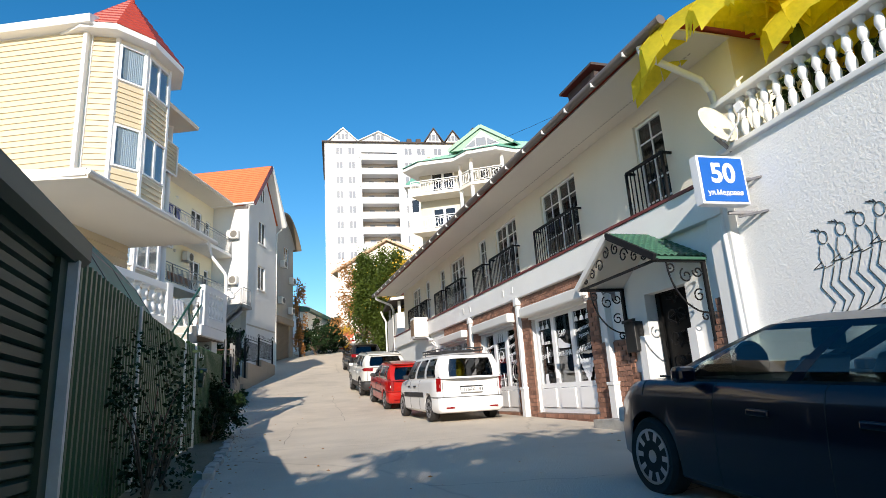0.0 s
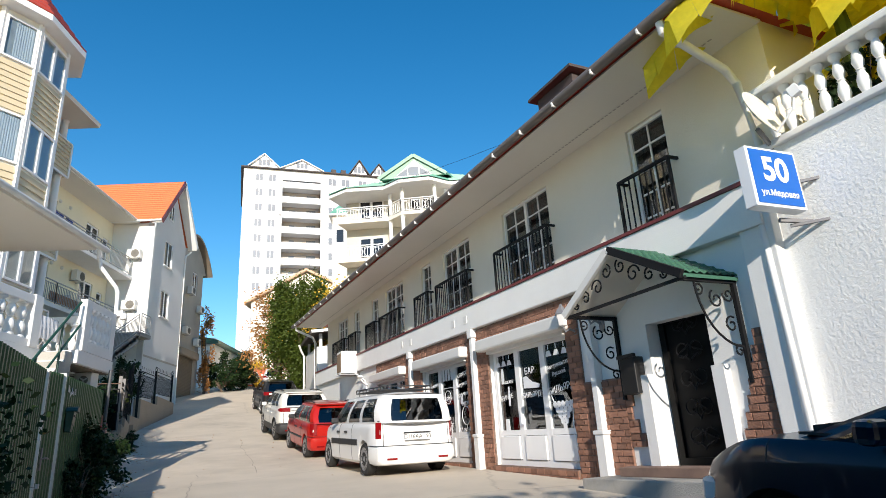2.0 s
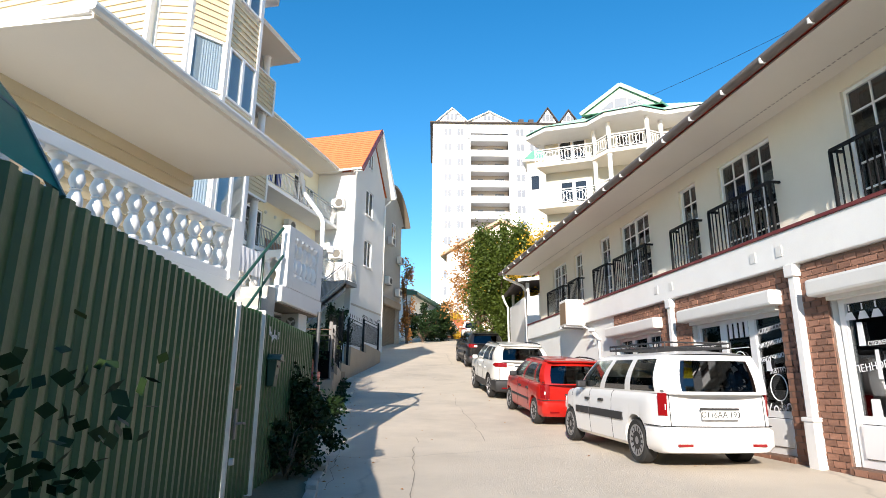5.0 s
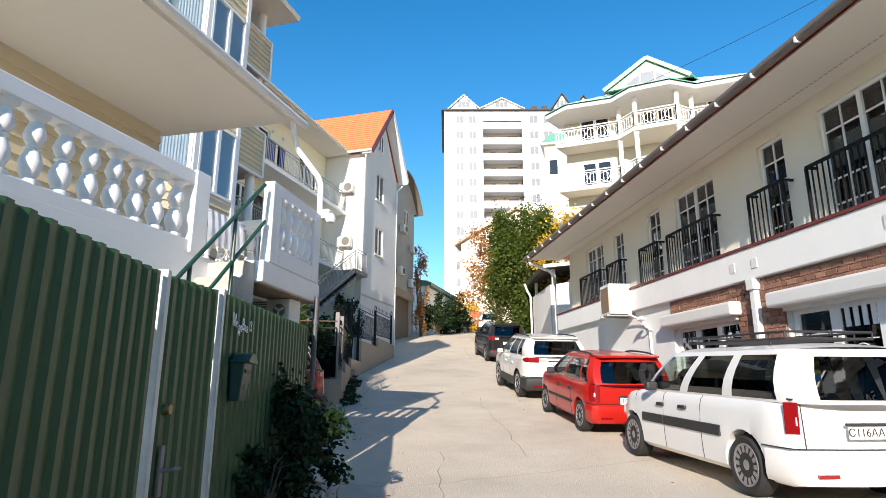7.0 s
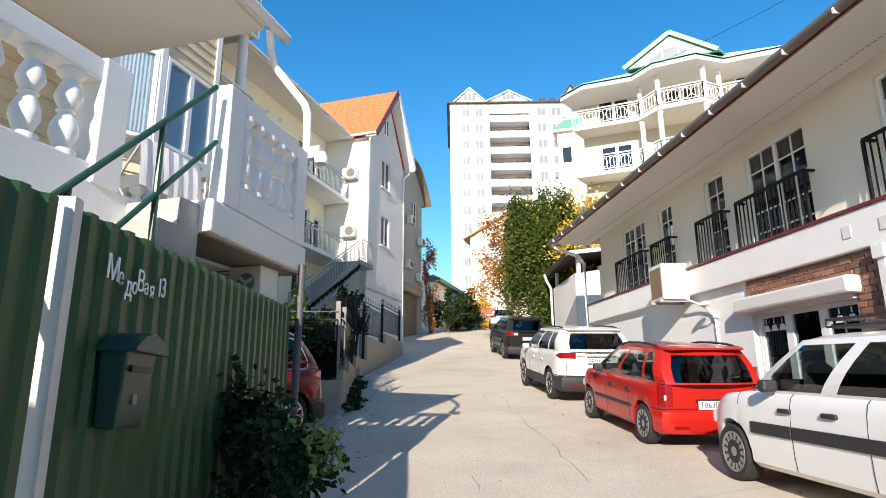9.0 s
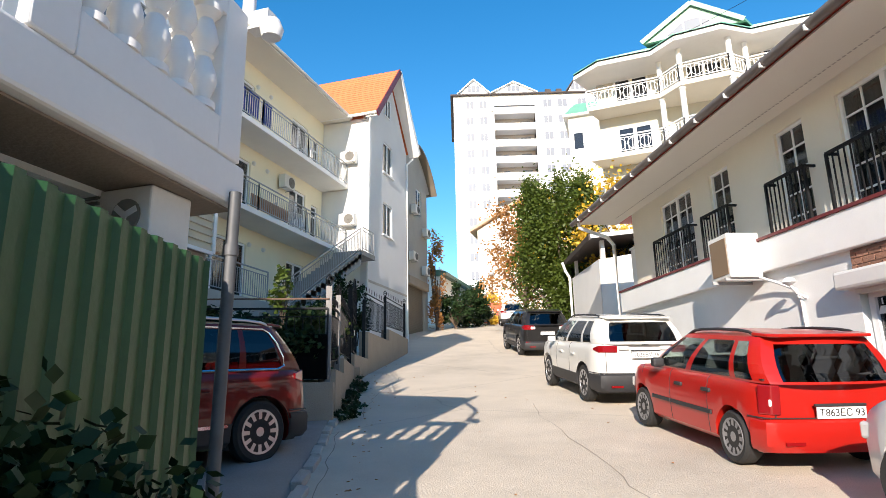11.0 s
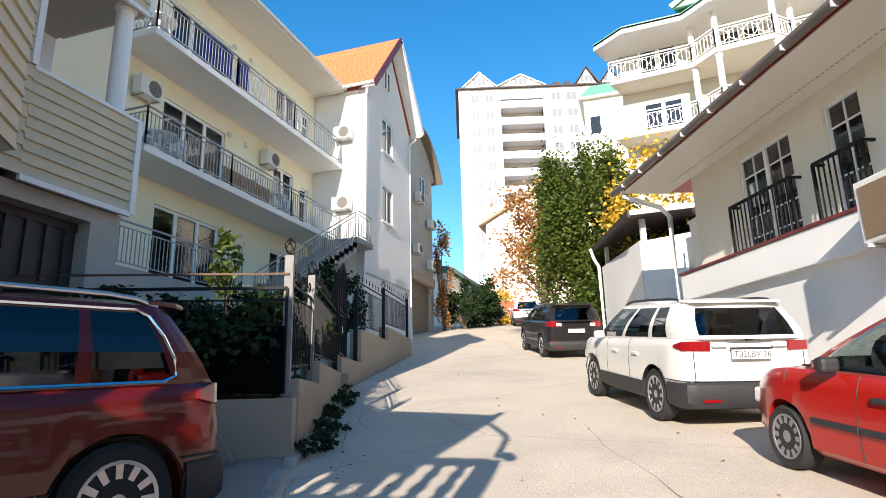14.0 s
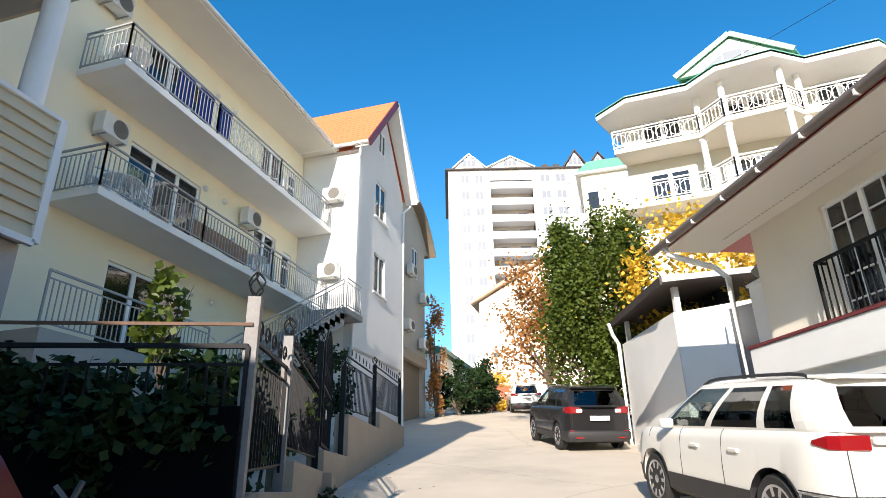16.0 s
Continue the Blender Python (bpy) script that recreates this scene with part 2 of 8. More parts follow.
PLASTIC = mat("white plastic", (0.75, 0.75, 0.74), 0.4, vary=0.05, scale=4)
ACWHITE = mat("air conditioner casing", (0.72, 0.71, 0.67), 0.4, vary=0.06, scale=5, dirt=(0.5, 0.46, 0.4), dirt_amt=0.3)
ACGRILLE = mat("air conditioner grille", (0.2, 0.19, 0.17), 0.6)
BLUE = mat("blue sign enamel", (0.005, 0.11, 0.46), 0.35)
SIGNWHITE = mat("white sign face", (0.82, 0.83, 0.85), 0.35)
BLACK = mat("black paint", (0.01, 0.01, 0.01), 0.5)
TERRA = mat("orange fence paint", (0.5, 0.12, 0.05), 0.7, vary=0.15, scale=1)
LEAF = mat("green leaves", (0.085, 0.125, 0.016), 0.55, random_amt=0.0, vary=0.35, scale=2.5, fine=9)
LEAFY = mat("yellow leaves", (0.72, 0.47, 0.05), 0.55, vary=0.35, scale=2.5, fine=9)
LEAFO = mat("orange brown leaves", (0.42, 0.2, 0.06), 0.6, vary=0.35, scale=2.5, fine=9)
LEAFD = mat("dark shrub leaves", (0.016, 0.036, 0.01), 0.6, spec=0.2, vary=0.4, scale=3, fine=10)
BANANA = mat("yellowing banana leaf", (0.86, 0.74, 0.05), 0.5, vary=0.25, scale=3, fine=16, bump=0.3, dirt=(0.36, 0.42, 0.03), dirt_amt=0.6)
leafy(BANANA, 0.68)
for leaf in (LEAF, LEAFY, LEAFO):
    leafy(leaf)
BARK = mat("bark", (0.12, 0.085, 0.06), 0.9, vary=0.3, scale=6, fine=40, bump=0.8)
BLUECLOTH = mat("blue towel", (0.02, 0.05, 0.25), 0.9, vary=0.2, scale=6)
BOARDB = mat("brown board", (0.3, 0.15, 0.08), 0.7, vary=0.2, scale=5)


# ---- building blocks ----
WM = {}


def thing(name, m=ID, label="", category="", group="", kind=""):
    ob = new(name)
    ob.empty_display_size = 0.1
    ob.matrix_world = m
    WM[ob] = m.copy()
    return tagged(ob, label, category, group, kind)


class B:
    """Gathers faces for one mesh."""

    def __init__(self):
        self.v, self.f = [], []

    def add(self, vs, fs):
        k = len(self.v)
        self.v += [tuple(p) for p in vs]
        self.f += [tuple(k + i for i in f) for f in fs]
        return self

    def box(self, x0, x1, y0, y1, z0, z1):
        return self.add([(x0, y0, z0), (x1, y0, z0), (x1, y1, z0), (x0, y1, z0), (x0, y0, z1), (x1, y0, z1), (x1, y1, z1), (x0, y1, z1)],
                        [(0, 3, 2, 1), (4, 5, 6, 7), (0, 1, 5, 4), (1, 2, 6, 5), (2, 3, 7, 6), (3, 0, 4, 7)])

    def prism(self, pts, z0, z1):
        """Upright prism over a counter-clockwise outline; z0, z1 numbers."""
        n = len(pts)
        return self.add([(x, y, z0) for x, y in pts] + [(x, y, z1) for x, y in pts],
                        [tuple(range(n))[::-1], tuple(range(n, 2 * n))] + [(i, (i + 1) % n, n + (i + 1) % n, n + i) for i in range(n)])

    def solid(self, a, b):
        """Two matching loops joined into a closed solid."""
        n = len(a)
        return self.add(list(a) + list(b), [tuple(range(n))[::-1], tuple(range(n, 2 * n))] + [(i, (i + 1) % n, n + (i + 1) % n, n + i) for i in range(n)])

    def bar(self, p, q, w, h=None):
        """A straight rectangular bar from p to q."""
        p, q = Vector(p), Vector(q)
        d = (q - p).normalized()
        s = d.cross(Vector((0, 0, 1)))
        s = s.normalized() if s.length > 1e-3 else Vector((1, 0, 0))
        t = s.cross(d)
        h = h or w
        c = [s * w / 2 * i + t * h / 2 * j for i, j in ((-1, -1), (1, -1), (1, 1), (-1, 1))]
        return self.solid([p + e for e in c], [q + e for e in c])

    def tube(self, pts, r, n=8):
        """A round tube along points; r may be a list."""
        pts = [Vector(p) for p in pts]
        rings = []
        for i, p in enumerate(pts):
            d = (pts[min(i + 1, len(pts) - 1)] - pts[max(i - 1, 0)]).normalized()
            s = d.cross(Vector((0, 0, 1)))
            s = s.normalized() if s.length > 1e-3 else Vector((1, 0, 0))
            t = s.cross(d)
            rr = r[i] if isinstance(r, (list, tuple)) else r
            rings.append([p + (s * math.cos(a) + t * math.sin(a)) * rr for a in [2 * math.pi * k / n for k in range(n)]])
        vs = [v for ring in rings for v in ring]
        fs = [(i * n + k, i * n + (k + 1) % n, (i + 1) * n + (k + 1) % n, (i + 1) * n + k) for i in range(len(pts) - 1) for k in range(n)]
        fs += [tuple(range(n))[::-1], tuple((len(pts) - 1) * n + k for k in range(n))]
        return self.add(vs, fs)

    def lathe(self, prof_rz, c=(0, 0, 0), n=10, axis="z"):
        vs, fs = [], []
        for r, z in prof_rz:
            for k in range(n):
                a = 2 * math.pi * k / n
                p = (r * math.cos(a), r * math.sin(a), z)
                if axis == "x":
                    p = (p[2], p[0], p[1])
                if axis == "y":
                    p = (p[1], p[2], p[0])
                vs.append((p[0] + c[0], p[1] + c[1], p[2] + c[2]))
        m = len(prof_rz)
        fs = [(i * n + k, i * n + (k + 1) % n, (i + 1) * n + (k + 1) % n, (i + 1) * n + k) for i in range(m - 1) for k in range(n)]
        fs += [tuple(range(n))[::-1], tuple((m - 1) * n + k for k in range(n))]
        return self.add(vs, fs)

    def done(self, name, material, parent=None, label="", frame_m=None, shear=0.0, smooth=False, kind="", category="", bevel=0.0):
        """One mesh object under parent. Points are in frame_m (world by default), or in the parent's own space with frame_m='own'."""
        vs = [(x, y, z + shear * (y - 13)) for x, y, z in self.v] if shear else self.v
        if frame_m != "own":
            m = (frame_m if frame_m is not None else ID)
            if parent is not None:
                m = WM[parent].inverted() @ m
            vs = [tuple(m @ Vector(p)) for p in vs]
        me = bpy.data.meshes.new(name)
        me.from_pydata(vs, [], self.f)
        me.update()
        if smooth:
            me.shade_smooth()
            if smooth != "all":
                me.set_sharp_from_angle(angle=radians(38))
        me.materials.append(material)
        ob = new(name, me)
        WM[ob] = ID.copy()
        if parent is not None:
            ob.parent = parent
            WM[ob] = WM[parent].copy()
        if bevel:
            bv = ob.modifiers.new("bevel", "BEVEL")
            bv.width, bv.segments, bv.limit_method, bv.angle_limit = bevel, 2, "ANGLE", radians(40)
        return tagged(ob, label, category, "", kind)


def repeat(first, m, parent):
    """Another object on the same mesh; m is relative to the parent."""
    ob = first.copy()
    scene.collection.objects.link(ob)
    ob.parent = parent
    ob.matrix_basis = m
    WM[ob] = WM[parent] @ m
    return ob


def wall_cells(b, axis, p0, p1, a0, a1, z0, z1, holes):
    """A wall of thickness p0..p1 along an axis, with rectangular holes (a0, a1, z0, z1)."""
    zc = sorted({z0, z1, *[min(max(h[2], z0), z1) for h in holes], *[min(max(h[3], z0), z1) for h in holes]})
    ac = sorted({a0, a1, *[h[0] for h in holes], *[h[1] for h in holes]})
    na, nz = len(ac), len(zc)
    full = [[not any(h[0] < (ac[i] + ac[i + 1]) / 2 < h[1] and h[2] < (zc[k] + zc[k + 1]) / 2 < h[3] for h in holes) for k in range(nz - 1)] for i in range(na - 1)]
    idx, vs, fs = {}, [], []

    def vert(i, k, side):
        if (i, k, side) not in idx:
            p = p1 if side else p0
            idx[i, k, side] = len(vs)
            vs.append((p, ac[i], zc[k]) if axis == "y" else (ac[i], p, zc[k]))
        return idx[i, k, side]

    def solid_at(i, k):
        return 0 <= i < na - 1 and 0 <= k < nz - 1 and full[i][k]
    for i in range(na - 1):
        for k in range(nz - 1):
            if not full[i][k]:
                continue
            c = ((i, k), (i + 1, k), (i + 1, k + 1), (i, k + 1))
            faces = [[vert(*q, 1) for q in c], [vert(*q, 0) for q in c[::-1]]]
            for (da, dk), (m, n) in zip(((0, -1), (1, 0), (0, 1), (-1, 0)), ((0, 1), (1, 2), (2, 3), (3, 0))):
                if not solid_at(i + da, k + dk):
                    faces.append([vert(*c[m], 0), vert(*c[n], 0), vert(*c[n], 1), vert(*c[m], 1)])
            fs += [f if axis == "y" else f[::-1] for f in faces]
    return b.add(vs, fs)


def window(parent, fr, axis, plane, out, a0, a1, z0, z1, cols=2, bars=0, shear=0.0, frame_mat=None, glass=None, w=0.06, back=None, name="window", rowcut=()):
    """A window unit: frame and mullions, glazing bars and one pane for each light. out: +1 or -1, the side it faces along its axis."""
    fm = frame_mat or PVC
    b = B()

    def bx(s0, s1, c0, c1, d0, d1):
        lo, hi = sorted((plane + out * d0, plane + out * d1))
        if axis == "y":
            b.box(lo, hi, s0, s1, c0, c1)
        else:
            b.box(s0, s1, lo, hi, c0, c1)
    bx(a0, a1, z0, z0 + w, -0.05, 0.02)
    bx(a0, a1, z1 - w, z1, -0.05, 0.02)
    step = (a1 - a0) / cols
    for i in range(cols + 1):
        c = a0 + i * step
        lo = a0 if i == 0 else c - w / 2
        hi = a1 if i == cols else c + w / 2
        lo, hi = (a0, a0 + w) if i == 0 else ((a1 - w, a1) if i == cols else (c - w * 0.8, c + w * 0.8))
        bx(lo, hi, z0 + w, z1 - w, -0.05, 0.019)
    for r in rowcut:
        bx(a0 + w, a1 - w, r - w / 2, r + w / 2, -0.045, 0.017)
    if bars:
        for i in range(cols):
            c = a0 + (i + 0.5) * step
            bx(c - 0.012, c + 0.012, z0 + w, z1 - w, -0.03, 0.0)
            for k in range(1, bars):
                z = z0 + (z1 - z0) * k / bars
                bx(a0 + i * step + w, a0 + (i + 1) * step - w, z - 0.012, z + 0.012, -0.031, 0.001)
    ob = b.done(name, fm, parent, frame_m=fr, shear=shear)
    for i in range(cols):
        b = B()
        bx(a0 + i * step + w * 0.6, a0 + (i + 1) * step - w * 0.6, z0 + w * 0.6, z1 - w * 0.6, -0.025, -0.018)
        b.done("pane", glass or DGLASS, ob, frame_m=fr, shear=shear)
    return ob


def railing(parent, fr, p, q, h, gap=0.12, bar=0.014, rail=0.04, material=None, low=0.08, shear=0.0, name="railing", ornament=False):
    """A railing from p to q (base points): rails, posts and each upright."""
    material = material or IRON
    p, q = Vector(p), Vector(q)
    d = q - p
    up = Vector((0, 0, 1))
    rl = B().bar(p + up * h, q + up * h, rail).bar(p + up * low, q + up * low, rail * 0.7)
    for e in (p, q):
        rl.bar(e + Vector((0, 0, 0.0)), e + up * h, rail * 0.9)
    if ornament:
        rl.bar(p + up * (h - 0.14), q + up * (h - 0.14), rail * 0.6)
    top = rl.done(name, material, parent, frame_m=fr, shear=shear)
    n = max(1, round(d.length / gap))
    first = None
    for i in range(1, n):
        c = p + d * (i / n)
        if first is None:
            base = c
            first = B().bar(c + up * low, c + up * (h - (0.14 if ornament else 0.0)), bar).done("baluster", material, top, frame_m=fr, shear=shear)
        else:
            s = c - base
            s = Vector((s.x, s.y, s.z + shear * s.y))
            rot = (WM[top].inverted() @ (fr if fr is not None else ID)).to_3x3()
            repeat(first, Matrix.Translation(rot @ s), top)
    return top


def boards(parent, fr, p, q, z0, z1, pitch=0.2, material=None, out=(0, -1)):
    """Lapped siding boards from p to q (plan points), each one an object."""
    material = material or SIDING
    ox, oy = out
    n = max(1, round((z1 - z0) / pitch))
    h = (z1 - z0) / n
    a0, a1 = (p[0] + ox * 0.042, p[1] + oy * 0.042), (q[0] + ox * 0.042, q[1] + oy * 0.042)
    b0, b1 = (p[0] + ox * 0.008, p[1] + oy * 0.008), (q[0] + ox * 0.008, q[1] + oy * 0.008)
    b = B().solid([(*p, z0), (*a0, z0), (*b0, z0 + h), (*p, z0 + h)], [(*q, z0), (*a1, z0), (*b1, z0 + h), (*q, z0 + h)])
    first = b.done("board", material, parent, frame_m=fr)
    for i in range(1, n):
        repeat(first, Matrix.Translation((0, 0, h * i)), parent)


# ---- ground ----
def build_ground():
    us = [-400, -150, -60, -30] + [-20 + i * 1.0 for i in range(96)] + [80, 90, 110, 160, 300, 800, 2500]
    vs = [-2500, -600, -150, -60, -30, -14, -8, -5, -3.2, -1.9, -1.2, -0.6, 0, 1, 2, 3, 4, 5, 6, 7.5, 10, 16, 30, 60, 150, 600, 2500]
    b = B()
    pts = [(v, u, gz(u, v) + (0.012 * noise.noise((v * 0.6, u * 0.6, 0)) if -20 < u < 75 and -5 < v < 8 else 0)) for u in us for v in vs]
    n = len(vs)
    b.add(pts, [(i * n + k, i * n + k + 1, (i + 1) * n + k + 1, (i + 1) * n + k) for i in range(len(us) - 1) for k in range(n - 1)])
    return b.done("ground", ROAD, None, "dusty pale concrete lane climbing between the houses", ST, smooth="all", kind="structure", category="ground")


build_ground()

# ---- the long white two-storey building ----
SH = 0.027
WINDOWS = ((8.1, 8.9, 1), (11.2, 12.95, 2), (14.55, 16.1, 2), (16.92, 17.6, 1), (19.07, 20.69, 2), (21.45, 22.17, 1), (23.65, 24.37, 1), (25.17, 26.67, 2))
SHOPS = ((10.5, 13.2), (14.2, 16.75), (17.95, 20.35))
LZ, UZ = 4.56, 6.8      # ledge and eave heights

long_house = thing("long_house", street(6.5, 17, 1.2), "long white two-storey building with brick shopfronts and red eaves", "building")


def long_part(name, b, m, label="", **kw):
    return b.done(name, m, long_house, label, ST, SH, **kw)


b = wall_cells(B(), "y", 6.55, 6.85, 6.35, 28.4, LZ, UZ + 0.12, [(a, c, LZ, 6.47) for a, c, n in WINDOWS])
b.box(6.85, 11.5, 6.35, 6.6, LZ, UZ).box(6.85, 11.5, 28.1, 28.4, 1.4, UZ).box(11.5, 11.8, 6.35, 28.4, 1.2, UZ)
long_part("upper_wall", b, CREAM, "cream rendered upper wall")
# lower storey with the shop openings and the entrance
holes = [(a, c, 0.4, 3.86) for a, c in SHOPS] + [(7.62, 8.66, 0.4, 3.28)]
b = wall_cells(B(), "y", 6.1, 6.4, 6.85, 28.2, 0.4, 4.04, holes)
long_part("lower_wall", b, WHITE, "white rendered ground floor wall")
long_part("ledge", B().box(5.98, 6.75, 6.5, 28.25, 4.04, LZ), WHITE, "deep white ledge between the storeys", bevel=0.015)
long_part("ledge_edging", B().box(5.955, 6.05, 6.5, 28.27, LZ, LZ + 0.045), REDTRIM, "dark red metal edging")
# near-black room sheets; their colour carries the shade inside
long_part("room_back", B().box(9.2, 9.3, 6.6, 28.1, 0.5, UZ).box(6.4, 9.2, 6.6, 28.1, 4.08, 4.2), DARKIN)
# eaves, gutter and roof
b = B().box(5.42, 6.55, 6.3, 29.5, UZ - 0.06, UZ - 0.03)
long_part("soffit", b, SOFFIT, "pale boarded soffit")
slots = B()
for i in range(220):
    slots.box(6.235, 6.26, 6.8 + i * 0.1, 6.86 + i * 0.1, UZ - 0.066, UZ - 0.0615)
long_part("vent_strip", slots, GREYRENDER, "slotted vent strip")
b = B().solid([(5.3, 6.2, UZ + 0.0), (12.4, 6.2, UZ + 0.0), (12.4, 29.6, UZ + 0.0), (5.3, 29.6, UZ + 0.0)], [(8.8, 10.4, UZ + 1.5), (9.2, 10.4, UZ + 1.5), (9.2, 25.4, UZ + 1.5), (8.8, 25.4, UZ + 1.5)])
long_part("roof", b, REDROOF, "red sheet metal roof")
b = B()
b.tube([(5.26, 6.15, UZ - 0.03), (5.26, 29.65, UZ - 0.03)], 0.075, 10)
gut = long_part("gutter", b, GUTTER, "grey-brown metal gutter", smooth=True)
hook = None
for i in range(24):
    y = 7 + i * 0.95
    if hook is None:
        hook = B().box(5.175, 5.26, y, y + 0.025, UZ - 0.115, UZ - 0.04).done("gutter_bracket", ROLLER, gut, "", ST, SH)
    else:
        d = Vector((0, y - 7, SH * (y - 7)))
        repeat(hook, Matrix.Translation(d), gut)
b = B().solid([(6.9, 10.4, 7.9), (8.0, 10.4, 8.3), (8.0, 10.4, 8.35), (6.9, 10.4, 8.6)], [(6.9, 11.6, 7.9), (8.0, 11.6, 8.3), (8.0, 11.6, 8.55), (6.9, 11.6, 8.65)])
b.box(6.75, 8.1, 10.25, 11.75, 8.64, 8.7)
long_part("roof_hatch", b, SLATE, "dark red roof hatch")
# downpipes
b = B().tube([(5.3, 6.75, UZ - 0.05), (5.32, 6.75, UZ - 0.22), (6.3, 6.75, UZ - 0.55), (6.42, 6.72, UZ - 0.75), (6.42, 6.6, 5.0), (6.05, 6.55, 4.55), (6.02, 6.5, 1.0)], 0.055, 10)
long_part("downpipe", b, TRIM, "white downpipe", smooth=True)
b = B().tube([(5.3, 29.2, UZ - 0.05), (5.32, 29.15, UZ - 0.25), (5.95, 28.75, UZ - 0.62), (6.02, 28.5, UZ - 0.9), (6.02, 28.5, 1.9)], 0.055, 10)
long_part("downpipe", b, TRIM, "white downpipe", smooth=True)

CLEARG = glass_mat("clear window glass", (0.9, 0.95, 0.97), keep=0.9)
GLASSY = glass_mat("window glass", (0.75, 0.8, 0.82), keep=0.55)
for k, (a, c, n) in enumerate(WINDOWS):
    w = window(long_house, ST, "y", 6.62, -1, a, c, LZ + 0.02, 6.47, n, bars=5, shear=SH, glass=GLASSY, w=0.05)
    # net curtains hang behind the panes
    for i in range(n):
        s = a + (c - a) * i / n
        cb = B()
        m = 14
        for q in range(m):
            y0, y1 = s + 0.05 + (c - a) / n * 0.86 * q / m, s + 0.05 + (c - a) / n * 0.86 * (q + 1) / m
            x0, x1 = 6.78 + 0.02 * (q % 2), 6.78 + 0.02 * ((q + 1) % 2)
            cb.add([(x0, y0, LZ + 0.1), (x1, y1, LZ + 0.1), (x1, y1, 6.4), (x0, y0, 6.4)], [(0, 1, 2, 3)])
        cb.done("curtain", NETS, w, "drawn net curtain", ST, SH)
    railing(long_house, ST, (6.36, a - 0.13, LZ + 0.03), (6.36, c + 0.13, LZ + 0.03), 1.0, gap=0.115, bar=0.018, rail=0.045, shear=SH, name="balcony_rail")
    for e in (a - 0.13, c + 0.13):
        B().bar((6.36, e, LZ + 1.03), (6.55, e, LZ + 1.03), 0.04).done("rail_return", IRON, long_house, "", ST, SH)

# shopfronts
for k, (a, c) in enumerate(SHOPS):
    fr = window(long_house, ST, "y", 6.2, -1, a + 0.04, c - 0.04, 1.32, 3.48, 3, shear=SH, glass=GLASSY, w=0.1, name="shopfront", rowcut=(1.9,))
    st = (c - a - 0.08) / 3
    for i in range(3):
        B().box(6.155, 6.2, a + 0.04 + i * st + 0.1, a + 0.04 + (i + 1) * st - 0.1, 1.43, 1.84).done("lower_panel", PVC, fr, "", ST, SH, bevel=0.012)
    B().box(5.86, 6.12, a - 0.12, c + 0.14, 3.5, 3.74).done("shutter_box", ROLLER, long_house, "pale roller shutter box", ST, SH, bevel=0.04)
    B().box(6.03, 6.15, a + 0.02, c - 0.02, 3.44, 3.5).done("shutter_slat", ROLLER, long_house, "", ST, SH)
    B().box(6.04, 6.3, a, c, 0.5, 1.32).done("brick_plinth", MORTAR, long_house, "brick plinth", ST, SH)
# brown box added inside the bar; its colour stands for the interior glow
B().box(7.6, 8.0, 9.5, 20, 1.0, 2.0).done("bar_counter", BOARDB, long_house, "brown box standing in for the glow inside the bar", ST, SH)

# pilasters
for y in (9.78, 13.72, 17.35):
    p = B().box(5.97, 6.1, y - 0.065, y + 0.065, 1.9, 3.86).box(5.94, 6.1, y - 0.1, y + 0.1, 3.86, 4.04).box(5.94, 6.1, y - 0.1, y + 0.1, 0.5, 1.84).box(5.925, 6.1, y - 0.12, y + 0.12, 1.84, 1.9)
    long_part("pilaster", p, TRIM, "white moulded pilaster", bevel=0.012)
for y in (13.9, 17.2):
    long_part("vent", B().box(5.968, 5.98, y - 0.07, y + 0.07, 4.2, 4.36), ROLLER, "small vent grille")
    long_part("vent", B().box(5.968, 5.98, y + 0.55, y + 0.69, 4.22, 4.38), ROLLER, "small vent grille")

# entrance: dark iron door, white trims, steps, canopy
door = window(long_house, ST, "y", 6.3, -1, 7.66, 8.62, 1.3, 3.24, 1, shear=0, frame_mat=BLACKDOOR, glass=BLACKDOOR, w=0.1, name="entrance_door")
B().box(6.32, 6.36, 7.7, 8.58, 1.3, 3.2).done("door_leaf", DARKIN, door, "", ST)
b = B()
for y0, s in ((8.76, 1), (7.5, -1)):
    long_part("door_jamb", B().box(6.0, 6.1, y0 - 0.09, y0 + 0.09, 1.2, 2.6), TRIM, "white door jamb")
for i in range(5):
    z = 1.5 + i * 0.36
    for s in (-1, 1):
        B().tube([(6.28, 8.14 + s * 0.22 * (1 - abs(math.cos(q / 8 * math.pi))) * math.cos(i), z + 0.03 * q) for q in range(9)], 0.012, 5).done("door_scroll", IRON, door, "scrolled iron ornament", ST)
        B().tube([(6.28, 8.14 + s * (0.12 + 0.1 * math.sin(q * 0.8)), z + 0.16 + 0.1 * math.cos(q * 0.8)) for q in range(9)], 0.01, 5).done("door_scroll", IRON, door, "scrolled iron ornament", ST)
steps = thing("entrance_step", street(5.6, 8.4, 1.0), "low stone entrance step with tiled edge", "step")
B().box(5.35, 6.1, 7.0, 9.5, 0.6, 1.2).done("lower_step", KERB, steps, "", ST, bevel=0.01)
B().box(5.75, 6.1, 7.2, 9.2, 1.2, 1.32).done("upper_step", MORTAR, steps, "", ST, bevel=0.01)

